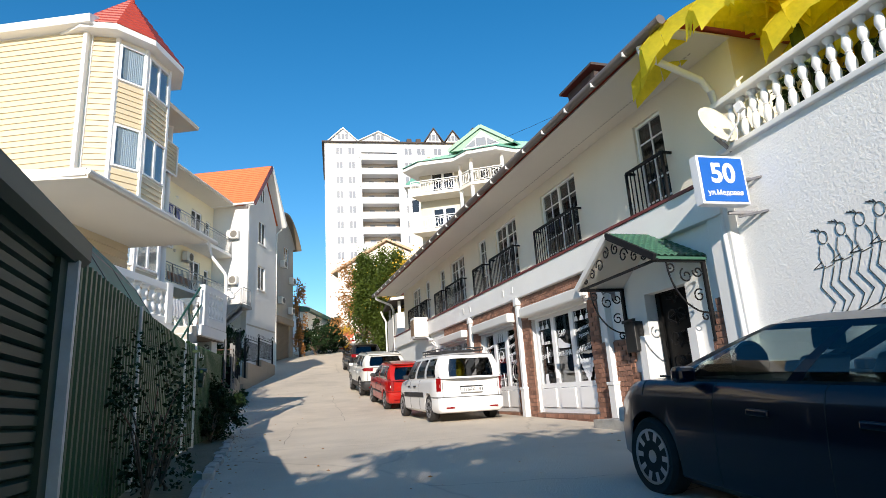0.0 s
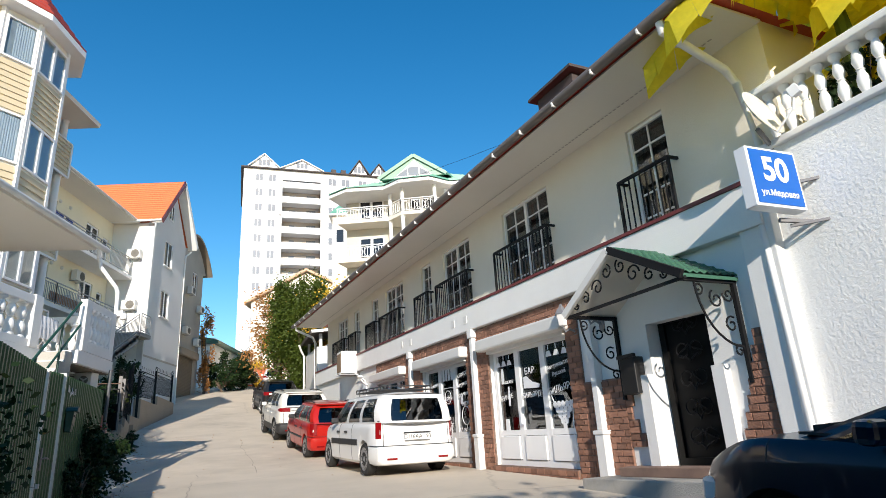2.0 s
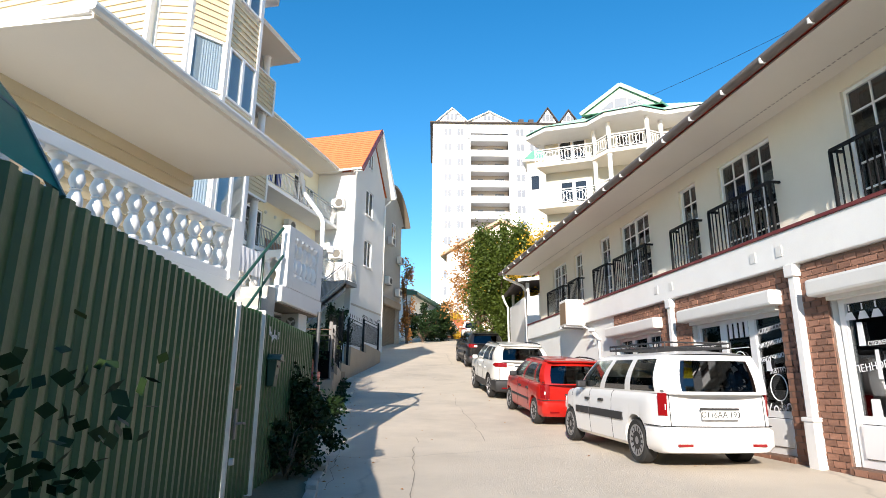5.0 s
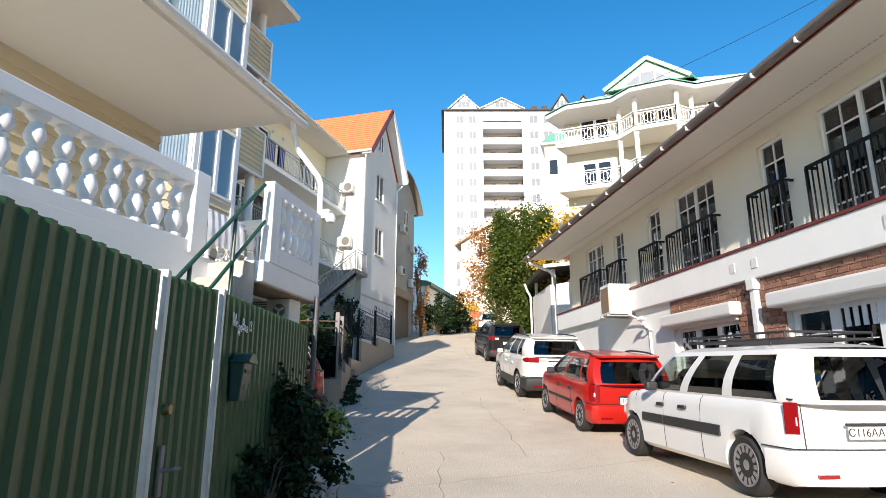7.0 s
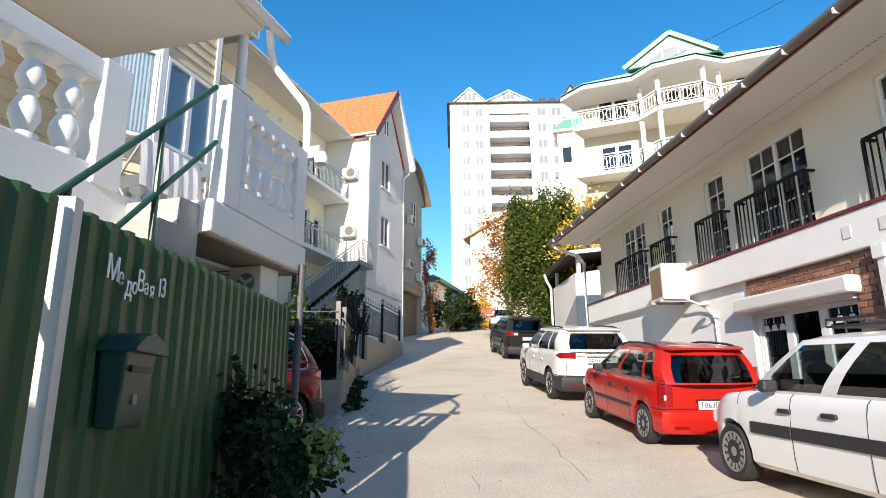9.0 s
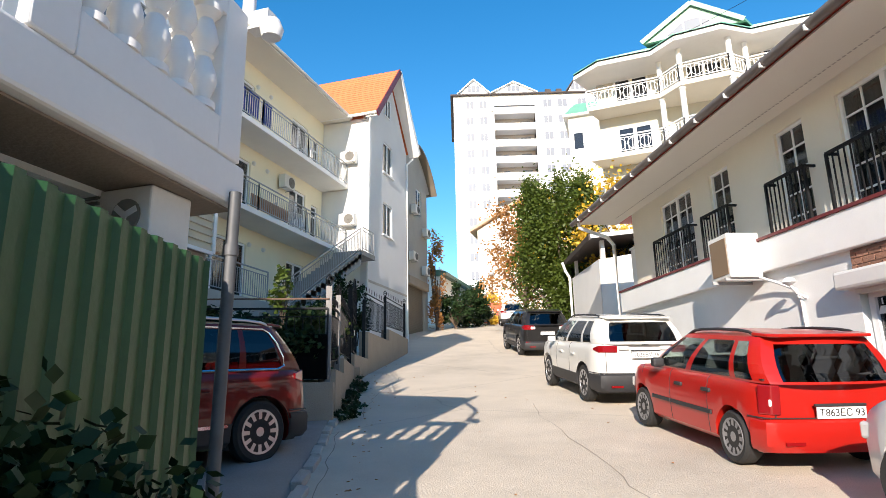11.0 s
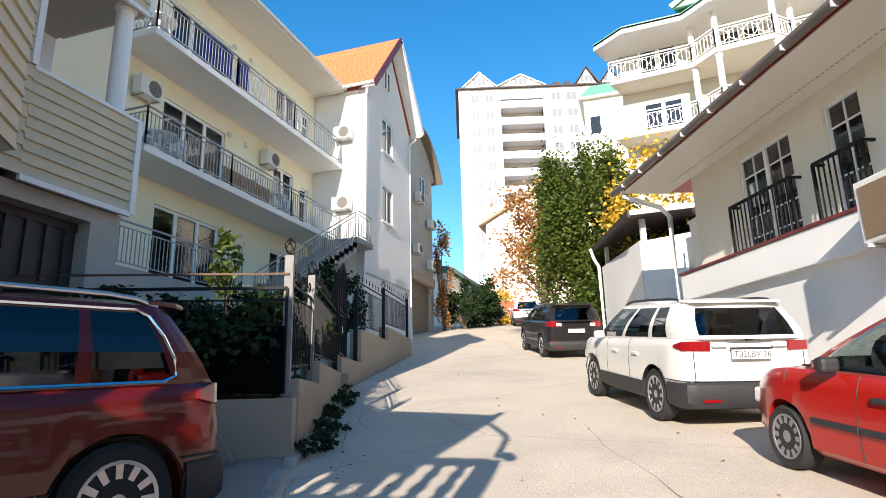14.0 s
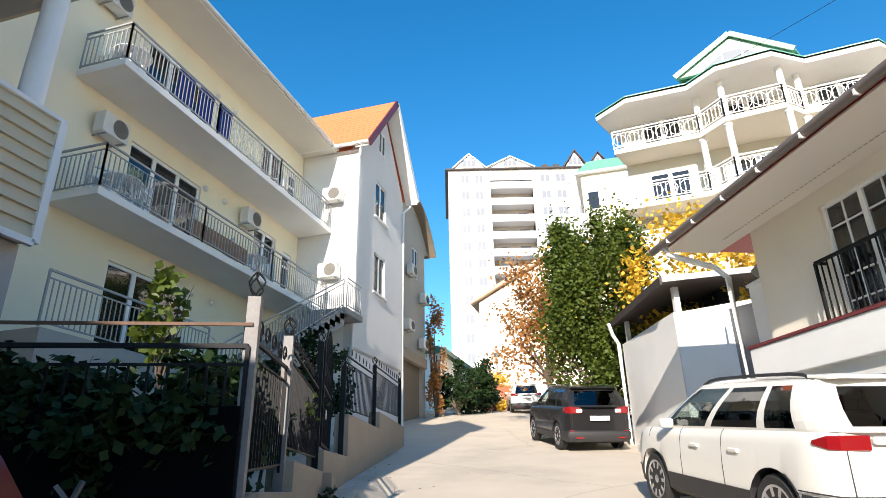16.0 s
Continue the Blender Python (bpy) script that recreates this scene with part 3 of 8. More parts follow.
canopy = thing("entrance_canopy", street(6.1, 8.0, 3.2), "green metal tiled canopy on scrolled black iron brackets", "canopy")
YC, Y0, Y1, X0 = 8.2, 7.05, 9.3, 5.25
ZT, ZB = 4.0, 3.36
for s, ya in ((1, Y1), (-1, Y0)):
    b = B()
    m = 9
    for i in range(m):
        # stepped tile courses down the slope with a wavy profile
        k0, k1 = i / m, (i + 1) / m
        for j in range(8):
            xa, xb = X0 + (6.1 - X0) * j / 8, X0 + (6.1 - X0) * (j + 1) / 8
            xm = (xa + xb) / 2
            for q0, q1, h0, h1 in ((xa, xm, 0, 0.03), (xm, xb, 0.03, 0)):
                b.add([(q0, YC + (ya - YC) * k0, ZT + (ZB - ZT) * k0 + 0.05 + h0), (q1, YC + (ya - YC) * k0, ZT + (ZB - ZT) * k0 + 0.05 + h1),
                       (q1, YC + (ya - YC) * k1, ZT + (ZB - ZT) * k1 + 0.075 + h1), (q0, YC + (ya - YC) * k1, ZT + (ZB - ZT) * k1 + 0.075 + h0),
                       (q0, YC + (ya - YC) * k1, ZT + (ZB - ZT) * k1 + 0.05 + h0), (q1, YC + (ya - YC) * k1, ZT + (ZB - ZT) * k1 + 0.05 + h1)], [(0, 1, 2, 3), (3, 2, 5, 4)])
    b.done("roof_slope", GREENROOF, canopy, "green metal tiles", ST)
    B().solid([(X0, YC, ZT), (X0, ya, ZB), (X0, ya, ZB + 0.04), (X0, YC, ZT + 0.04)], [(6.1, YC, ZT), (6.1, ya, ZB), (6.1, ya, ZB + 0.04), (6.1, YC, ZT + 0.04)]).done("under_board", SOFFIT if s > 0 else GREENROOF, canopy, "", ST)
    B().bar((X0 - 0.02, YC, ZT + 0.03), (X0 - 0.02, ya, ZB + 0.03), 0.05, 0.1).done("barge_board", ROLLER if s > 0 else IRON, canopy, "", ST)
    B().bar((X0, ya - s * 0.06, ZB), (6.1, ya - s * 0.06, ZB), 0.05).bar((6.07, ya - s * 0.06, ZB), (6.07, ya - s * 0.06, 2.2), 0.05).done("bracket_frame", IRON, canopy, "", ST)
    sc = B()
    for q, (x, z, r) in enumerate(((5.97, 2.55, 0.08), (5.92, 2.85, 0.1), (5.75, 3.14, 0.11), (5.95, 3.2, 0.09), (5.5, 3.26, 0.08))):
        sc.tube([(x + r * (1 - i / 22) * math.cos(i * 0.45 + q), ya - s * 0.06, z + r * (1 - i / 22) * math.sin(i * 0.45 + q)) for i in range(18)], 0.012, 5)
    sc.tube([(6.05 - 0.6 * math.sin(i / 10 * math.pi / 2), ya - s * 0.06, 2.6 + 0.74 * (1 - math.cos(i / 10 * math.pi / 2))) for i in range(11)], 0.014, 5)
    sc.done("scroll_bracket", IRON, canopy, "scrolled iron bracket", ST)
sc = B()
for s in (-1, 1):
    for q, (y, z, r) in enumerate(((0.35, 3.62, 0.12), (0.62, 3.54, 0.09), (0.14, 3.78, 0.1), (0.85, 3.48, 0.06))):
        sc.tube([(X0 + 0.02, YC + s * (y + r * (1 - i / 22) * math.cos(i * 0.45 + q)), z + r * (1 - i / 22) * math.sin(i * 0.45 + q)) for i in range(18)], 0.012, 5)
sc.bar((X0 + 0.02, Y0, ZB), (X0 + 0.02, Y1, ZB), 0.035)
sc.done("gable_scroll", IRON, canopy, "scrolled iron gable panel", ST)

# mural wall with balustrade on top
mural = thing("garden_wall", street(6.3, 2, 0.6), "rough white stucco garden wall with balustrade and line drawing", "wall", kind="structure")
B().box(6.15, 6.5, -9, 6.42, -1.2, 4.7).done("wall_face", ROUGHCAST, mural, "rough white stucco", ST)
B().box(6.02, 6.5, 6.42, 6.85, 0.4, 4.5).done("corner_pier", WHITE, mural, "smooth white pier", ST, bevel=0.02)
B().box(6.08, 6.42, -9, 6.5, 4.7, 4.78).done("plinth_rail", TRIM, mural, "", ST, bevel=0.015)
B().box(6.1, 6.4, -9, 6.5, 5.4, 5.47).box(6.13, 6.37, -9, 6.5, 5.47, 5.51).done("hand_rail", TRIM, mural, "", ST, bevel=0.015)
BAL = [(0.08, 0), (0.08, 0.04), (0.045, 0.06), (0.055, 0.09), (0.078, 0.16), (0.074, 0.22), (0.05, 0.29), (0.04, 0.315), (0.055, 0.33), (0.04, 0.345), (0.055, 0.375), (0.075, 0.43), (0.06, 0.5), (0.04, 0.56), (0.055, 0.58), (0.08, 0.61), (0.08, 0.65)]
first = None
for i in range(70):
    y = 6.25 - i * 0.2
    if first is None:
        first = B().lathe([(r * 0.8, z * 0.965) for r, z in BAL], (6.25, y, 4.775), 14).done("baluster", TRIM, mural, "", ST, smooth=True)
    else:
        rot = (WM[mural].inverted() @ ST).to_3x3()
        repeat(first, Matrix.Translation(rot @ Vector((0, y - 6.25, 0))), mural)
# terrace garden behind the wall
B().box(6.5, 14, -9, 6.3, 4.2, 4.6).done("garden_bed", SOIL, None, "planted terrace soil behind the balustrade", ST, kind="structure", category="ground")

# white forecourt wall past the long building, with a dark lean-to roof
fore = thing("gate_house", street(7.1, 33, 3.2), "small white outbuilding with a dark lean-to roof", "outbuilding")
W1, W2, W3 = (7.08, 32.7), (7.36, 36.7), (9.8, 32.4)
g0 = 2.4
B().solid([(*W1, g0), (*W2, g0), (W2[0] + 0.25, W2[1], g0), (W1[0] + 0.25, W1[1] + 0.2, g0)], [(*W1, 6.88), (*W2, 6.98), (W2[0] + 0.25, W2[1], 6.98), (W1[0] + 0.25, W1[1] + 0.2, 6.88)]).done("lane_wall", WHITE, fore, "white rendered wall along the lane", ST)
B().solid([(W1[0] + 0.02, W1[1] - 0.004, g0), (*W3, g0), (W3[0], W3[1] + 0.25, g0), (W1[0] + 0.25, W1[1] + 0.2, g0)], [(W1[0] + 0.02, W1[1] - 0.004, 6.86), (*W3, 7.3), (W3[0], W3[1] + 0.25, 7.3), (W1[0] + 0.25, W1[1] + 0.2, 6.86)]).done("yard_wall", WHITE, fore, "white rendered wall towards the yard", ST)
B().solid([(6.68, 32.2, 7.5), (11, 32.0, 7.98), (11, 37.0, 7.98), (7.2, 37.0, 7.62)], [(6.68, 32.2, 7.6), (11, 32.0, 8.1), (11, 37.0, 8.1), (7.2, 37.0, 7.74)]).done("lean_to_roof", SLATE, fore, "dark lean-to roof", ST)
B().bar((6.66, 32.17, 7.55), (11, 31.97, 8.04), 0.05, 0.14).done("fascia", TRIM, fore, "white roof fascia", ST)
B().bar((6.64, 32.2, 7.53), (7.16, 37.0, 7.66), 0.06, 0.2).done("eaves_board", SLATE, fore, "dark eaves board", ST)
B().box(7.2, 7.34, 32.75, 32.89, 6.85, 7.56).done("post", TRIM, fore, "white corner post", ST)
B().box(7.42, 7.54, 36.4, 36.52, 6.95, 7.66).done("post", TRIM, fore, "white corner post", ST)
# near-black wall: the shade under the lean-to is in its colour
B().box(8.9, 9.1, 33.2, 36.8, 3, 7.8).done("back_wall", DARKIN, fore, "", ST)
B().tube([(6.95, 36.6, 7.6), (7.1, 36.75, 7.3), (7.28, 36.78, 7.0), (7.28, 36.78, 3.7)], 0.06, 8).done("downpipe", TRIM, fore, "white downpipe", ST, smooth=True)
pier = thing("gate_pier", street(6.87, 28.75, 3.0), "white yard gate pier topped by an urn", "pier")
B().box(6.66, 7.08, 28.5, 28.95, 1.6, 6.28).done("shaft", WHITE, pier, "", ST, bevel=0.012)
B().box(6.63, 7.11, 28.47, 28.98, 6.28, 6.34).done("cap", TRIM, pier, "", ST, bevel=0.012)
B().lathe([(0.1, 6.34), (0.1, 6.37), (0.05, 6.4), (0.13, 6.46), (0.19, 6.53), (0.19, 6.58), (0.16, 6.6), (0.1, 6.67), (0.03, 6.69)], (6.86, 28.72, 0), 16).done("urn", CONC, pier, "grey stone urn", ST, smooth=True)
leafg = thing("yard_gate", street(7.5, 30.2, 3.0), "dark blue-grey sheet steel yard gate standing open", "gate")
B().solid([(7.05, 28.98, 2.8), (7.1, 28.98, 2.8), (8.1, 31.9, 2.8), (8.05, 31.9, 2.8)], [(7.05, 28.98, 6.1), (7.1, 28.98, 6.1), (8.1, 31.9, 6.75), (8.05, 31.9, 6.75)]).done("leaf", GATEGREY, leafg, "", ST)

# ---- the fence along the lane ----
fence = thing("green_fence", street(-1.4, 11, 1.0), "dark green profiled steel fence with pale posts and gate", "fence", kind="structure")


def fence_v(u):
    """The fence runs straight to the gate, then bends towards the lane."""
    return -1.35 + 0.086 * max(0.0, u - 11.8)


def sheet(y0, y1, z0a, z1a, z0b, z1b, name, label=""):
    b = B()
    pts = []
    y = y0
    pattern = ((0.0, 0), (0.055, 0), (0.075, 1), (0.125, 1), (0.145, 0))
    while y < y1:
        for d, o in pattern[:-1]:
            if y + d <= y1:
                pts.append((y + d, o))
        y += 0.145
    vs = []
    for y, o in pts:
        k = (y - y0) / (y1 - y0)
        x = fence_v(y) + 0.022 * o
        vs += [(x, y, z0a + (z0b - z0a) * k), (x, y, z1a + (z1b - z1a) * k)]
    n = len(pts)
    b.add(vs, [(2 * i, 2 * i + 2, 2 * i + 3, 2 * i + 1) for i in range(n - 1)])
    ob = b.done(name, FENCE, fence, label, ST)
    sol = ob.modifiers.new("thick", "SOLIDIFY")
    sol.thickness = 0.004
    return ob


FP = (4.95, 7.5, 11.82, 12.8, 16.15)
FT = (2.78, 2.83, 2.98, 3.04, 3.14)
for i in range(len(FP) - 1):
    a, c = FP[i], FP[i + 1]
    sheet(a + 0.04, c - 0.04, gz(a, -1.4) + 0.08, FT[i], gz(c, -1.4) + 0.08, FT[i + 1], "gate_leaf" if i == 2 else "sheet")
for i, y in enumerate(FP[:-1]):
    v = fence_v(y)
    B().box(v - 0.05, v + 0.04, y - 0.03, y + 0.03, gz(y, -1.4) - 0.1, FT[i] + 0.02).done("post", FPOST, fence, "pale painted post", ST)
for z in (1.6, 2.5):
    for a, c in ((FP[0], FP[2]), (FP[2], FP[4])):
        B().bar((fence_v(a) - 0.07, a, z + 0.03 * (a - 5)), (fence_v(c) - 0.07, c, z + 0.03 * (c - 5)), 0.04).done("rail", GALV, fence, "", ST)
lock = B().box(-1.3, -1.285, 11.93, 11.99, 1.72, 2.0).done("lock_plate", GALV, fence, "worn steel lock plate", ST, bevel=0.004)
B().tube([(-1.29, 11.96, 1.86), (-1.23, 11.97, 1.87), (-1.23, 12.1, 1.86)], 0.012, 8).done("gate_handle", GALV, lock, "worn steel lever handle", ST, smooth=True)
B().lathe([(0.03, 0.0), (0.035, 0.02), (0.03, 0.05), (0.012, 0.055)], (-1.325, 11.98, 2.2), 12, "x").done("upper_lock", BRASS, fence, "dull brass lock cylinder", ST, smooth=True)
B().box(-1.3, -1.26, 11.84, 11.9, 1.5, 1.56).done("latch_eye", FPOST, fence, "", ST, bevel=0.006)

mail = thing("mailbox", street(-1.26, 13.2, 2.2), "dark green steel mailbox fixed to the fence", "mailbox")
MV = fence_v(13.2) + 0.024
B().solid([(MV, 13.08, 2.24), (MV, 13.34, 2.24), (MV, 13.36, 2.54), (MV, 13.05, 2.54)], [(MV + 0.08, 13.08, 2.24), (MV + 0.08, 13.33, 2.24), (MV + 0.11, 13.36, 2.54), (MV + 0.11, 13.05, 2.54)]).done("body", MAILGREEN, mail, "", ST, bevel=0.01)
lidp = ((13.03, 2.53), (13.39, 2.53), (13.39, 2.545), (13.31, 2.59), (13.21, 2.615), (13.11, 2.59), (13.03, 2.545))
B().solid([(MV - 0.005, y, z) for y, z in lidp], [(MV + 0.15, y, z) for y, z in lidp]).done("lid", MAILGREEN, mail, "", ST, bevel=0.006)
B().box(MV + 0.108, MV + 0.116, 13.09, 13.29, 2.455, 2.48).done("slot", BLACK, mail, "", ST)
B().box(MV + 0.09, MV + 0.1, 13.17, 13.21, 2.33, 2.37).done("lock", GALV, mail, "", ST)

# roller gate and its box nearest the start
gate = thing("roller_gate", street(-1.4, 2, 0.3), "dark green roller shutter gate with housing", "gate", kind="structure")
rg = None
for i in range(24):
    z = 0.35 + i * 0.1
    if rg is None:
        rg = B().solid([(-1.46, -1.5, z), (-1.42, -1.5, z + 0.02), (-1.42, -1.5, z + 0.08), (-1.46, -1.5, z + 0.1)], [(-1.46, 4.75, z), (-1.42, 4.75, z + 0.02), (-1.42, 4.75, z + 0.08), (-1.46, 4.75, z + 0.1)]).done("slat", ROLLGATE, gate, "", ST)
    else:
        repeat(rg, Matrix.Translation((0, 0, 0.1 * i)), gate)
HS = ((-1.6, 2.72), (-1.33, 2.72), (-1.28, 2.77), (-1.28, 2.91), (-1.4, 2.99), (-1.6, 3.0))
B().solid([(x, -1.6, z) for x, z in HS], [(x, 5.12, z) for x, z in HS]).done("shutter_housing", ROLLGATE, gate, "dark green shutter housing", ST)
B().box(-1.5, -1.38, 4.75, 4.92, 0.3, 2.75).done("guide_rail", ROLLGATE, gate, "", ST)
B().box(-5.0, -1.62, -1.6, 4.9, 0.0, 2.7).done("garage_block", GREYRENDER, gate, "", ST)

# arched teal carport roof behind the fence
arch = thing("carport_roof", street(-2.6, 8, 3.0), "arched teal polycarbonate carport roof", "canopy")
b = B()
m = 14
ring = [(-3.72 + 2.66 * math.cos(radians(27 + 126 * i / m)), 1.63 + 2.66 * math.sin(radians(27 + 126 * i / m))) for i in range(m + 1)]
b.add([(x, y, z + 0.03 * (y - 7)) for y in (4.8, 8.3) for x, z in ring], [(i, i + 1, m + 2 + i, m + 1 + i) for i in range(m)])
sheet_ob = b.done("sheet", leafy(mat("teal sheet", (0.008, 0.16, 0.12), 0.35, vary=0.15, scale=2), 0.55), arch, "", ST, smooth="all")
for y in (4.8, 5.95, 7.1, 8.3):
    B().tube([(x, y, z - 0.03 + 0.03 * (y - 7)) for x, z in ring], 0.025, 6).done("rib", MAILGREEN, arch, "", ST, smooth=True)
for x, z in (ring[1], ring[3], ring[5], ring[7], ring[9], ring[11], ring[13]):
    B().tube([(x, 4.8, z - 0.1), (x, 8.3, z + 0.005)], 0.022, 6).done("purlin", MAILGREEN, arch, "", ST)
for y in (5.0, 8.2):
    B().tube([(-1.6, y, 0.4), (-1.6, y, 3.1)], 0.03, 6).done("leg", MAILGREEN, arch, "", ST)
    B().tube([(-5.9, y, 0.4), (-5.9, y, 3.0)], 0.03, 6).done("leg", MAILGREEN, arch, "", ST)

# ---- the sided villa with its turret ----
villa = thing("sided_villa", pose(-12, 15, gxy(-12, 15)), "three-storey villa in cream siding with a red-roofed turret", "house")
B().box(-24, -12.95, 15.8, 19.2, 5.15, 14.1).box(-24, -16.0, 15.8, 19.2, 1, 5.15).box(-12.95, -12.55, 15.8, 16.6, 6.2, 14.1).done("body", SIDINGTRIM, villa, "pale siding backing")
boards(villa, None, (-24, 15.8), (-12.55, 15.8), 6.3, 14.0, 0.2, out=(0, -1))
B().box(-12.63, -12.5, 15.73, 15.85, 6.2, 14.1).done("corner_trim", TRIM, villa)
B().solid([(-24.2, 15.4, 14.05), (-12.2, 15.4, 14.05), (-12.2, 16.4, 14.05), (-24.2, 16.4, 14.05)], [(-24.2, 15.35, 14.3), (-12.2, 15.35, 14.3), (-12.2, 16.4, 14.7), (-24.2, 16.4, 14.7)]).done("roof_edge", TRIM, villa, "white eaves and gutter")
B().solid([(-24.2, 15.5, 14.32), (-12.6, 15.5, 14.32), (-12.6, 20.3, 14.32), (-24.2, 20.3, 14.32)], [(-22, 17.5, 14.9), (-14.5, 17.5, 14.9), (-14.5, 18.5, 14.9), (-22, 18.5, 14.9)]).done("roof", REDROOF, villa, "red tiled roof")
window(villa, None, "x", 15.74, -1, -19.3, -18.2, 12.9, 13.6, 2)
# turret: outline counter-clockwise from its south-west corner
TUR = [(-12.55, 16.05), (-11.8, 16.3), (-11.3, 17.12), (-11.3, 18.45), (-11.8, 19.2), (-12.95, 19.2)]
B().prism(TUR, 5.1, 14.0).done("turret_wall", SIDINGTRIM, villa, "turret core")
FA = math.atan2(0.82, 0.5)
NS_ = (math.sin(FA), -math.cos(FA))
boards(villa, None, TUR[0], TUR[1], 5.1, 14.0, 0.19, out=(0.32, -0.95))
for z0, z1 in ((5.1, 6.34), (8.05, 9.42), (10.97, 12.4)):
    boards(villa, None, TUR[1], TUR[2], z0, z1, 0.19, out=NS_)
    boards(villa, None, TUR[2], TUR[3], z0, z1, 0.19, out=(1, 0))
for z0, z1 in ((6.4, 7.98), (9.48, 10.9), (12.45, 13.75)):
    window(villa, None, "y", -11.25, 1, 17.2, 18.4, z0, z1, 2, glass=CLEARG)
    B().box(-11.292, -11.288, 17.25, 18.35, z0 + 0.08, z1 - 0.08).done("blind", ROOM, villa, "dim room behind the glass")
    turn = pose(-11.8, 16.3, 0, 0, 0, math.degrees(FA))
    window(villa, turn, "x", -0.05, -1, 0.06, 0.9, z0, z1, 1, glass=CLEARG)
    cb = B()
    for q in range(16):
        x0_, x1_ = 0.34 + 0.03 * q, 0.37 + 0.03 * q
        cb.add([(x0_, -0.012 - 0.012 * (q % 2), z0 + 0.1), (x1_, -0.012 - 0.012 * ((q + 1) % 2), z0 + 0.1), (x1_, -0.012 - 0.012 * ((q + 1) % 2), z1 - 0.1), (x0_, -0.012 - 0.012 * (q % 2), z1 - 0.1)], [(0, 1, 2, 3)])
    cb.done("curtain", CURTAIN, villa, "white net curtain", turn)
    B().box(0.08, 0.88, -0.006, -0.003, z0 + 0.08, z1 - 0.08).done("blind", ROOM, villa, "dim room behind the glass", turn)
for x, y in TUR[0:4]:
    B().box(x - 0.06, x + 0.06, y - 0.06, y + 0.06, 5.1, 14.0).done("corner_trim", TRIM, villa)
ce = (-12.45, 17.7)
ro = [(ce[0] + (x - ce[0]) * 1.35, ce[1] + (y - ce[1]) * 1.35) for x, y in TUR[:5]] + [(-13.6, 19.6), (-13.8, 15.9)]
B().solid([(x, y, 13.95) for x, y in ro], [(x, y, 14.15) for x, y in ro]).done("turret_roof_edge", TRIM, villa, "white turret eaves")
n = len(ro)
for i in range(n):
    p, q = ro[i], ro[(i + 1) % n]
    b = B()
    for k in range(10):
        a0, a1 = k / 10, (k + 1) / 10
        L = lambda pt, f, dz: (pt[0] + (ce[0] - pt[0]) * f, pt[1] + (ce[1] - pt[1]) * f, 14.17 + 2.4 * f + dz)
        b.add([L(p, a0, 0.05), L(q, a0, 0.05), L(q, a1, 0.0), L(p, a1, 0.0), L(p, a0, 0.0), L(q, a0, 0.0)], [(0, 1, 2, 3), (4, 5, 1, 0)])
    b.done("turret_roof", REDROOF, villa, "red tile courses")
B().lathe([(0.12, 16.45), (0.1, 16.55), (0.05, 16.65), (0.02, 16.85)], (ce[0], ce[1], 0), 8).done("finial", REDROOF, villa, "", smooth=True)
# balcony block beside the turret: sided parapets, columns and an overhanging roof
VX, VY0, VY1 = -12.6, 19.2, 21.42
boards(villa, None, TUR[3], TUR[4], 5.1, 14.0, 0.19, out=(0.83, 0.55))
B().box(VX - 0.3, VX, VY0 - 0.1, 19.85, 5.2, 13.3).done("balcony_jamb", SIDINGTRIM, villa)
boards(villa, None, (VX, VY0 - 0.1), (VX, 19.85), 5.2, 13.3, 0.17, out=(1, 0))
for z0, z1 in ((5.2, 6.5), (8.25, 9.5), (11.2, 12.4)):
    B().box(-14.4, VX, VY0, VY1, z0, z0 + 0.16).done("balcony_slab", GREYRENDER, villa, "grey balcony slab")
    B().box(VX - 0.1, VX, 19.85, VY1, z0 + 0.16, z1).box(-14.3, VX - 0.1, VY1 - 0.1, VY1, z0 + 0.16, z1).done("parapet", SIDINGTRIM, villa)
    boards(villa, None, (VX, 19.85), (VX, VY1), z0, z1, 0.145, out=(1, 0))
    boards(villa, None, (VX, VY1), (-14.3, VY1), z0, z1, 0.145, out=(0, 1))
    B().box(VX - 0.13, VX + 0.05, 19.85, VY1 + 0.05, z1, z1 + 0.05).done("parapet_cap", TRIM, villa, "white parapet capping", bevel=0.008)
    B().box(VX - 0.02, VX + 0.055, VY1 - 0.03, VY1 + 0.055, z0 - 0.03, z1).done("corner_trim", TRIM, villa)
    B().box(VX, VX + 0.055, 19.85, VY1, z0 - 0.07, z0 - 0.002).done("drip_trim", TRIM, villa)
for z0, z1 in ((6.55, 8.25), (9.55, 11.2), (12.45, 13.3)):
    B().box(VX, VX + 0.05, 19.8, 19.88, z0, z1).done("jamb_trim", TRIM, villa)
    B().lathe([(0.15, z0), (0.15, z0 + 0.05), (0.125, z0 + 0.07), (0.12, z1 - 0.08), (0.15, z1 - 0.05), (0.15, z1)], (-12.8, 21.2, 0), 20).done("column", TRIM, villa, "white round column", smooth=True)
B().box(-14.6, -14.4, 19.2, VY1, 4.9, 13.3).done("balcony_back", LIGHTGREY, villa, "pale grey wall at the back of the balconies")
B().solid([(-14.5, 18.9, 13.25), (-11.9, 18.9, 13.25), (-11.9, 21.75, 13.25), (-14.5, 21.75, 13.25)], [(-14.5, 18.9, 14.0), (-11.85, 18.9, 13.38), (-11.85, 21.75, 13.38), (-14.5, 21.75, 14.0)]).done("balcony_roof", SOFFIT, villa, "pale overhanging balcony roof")
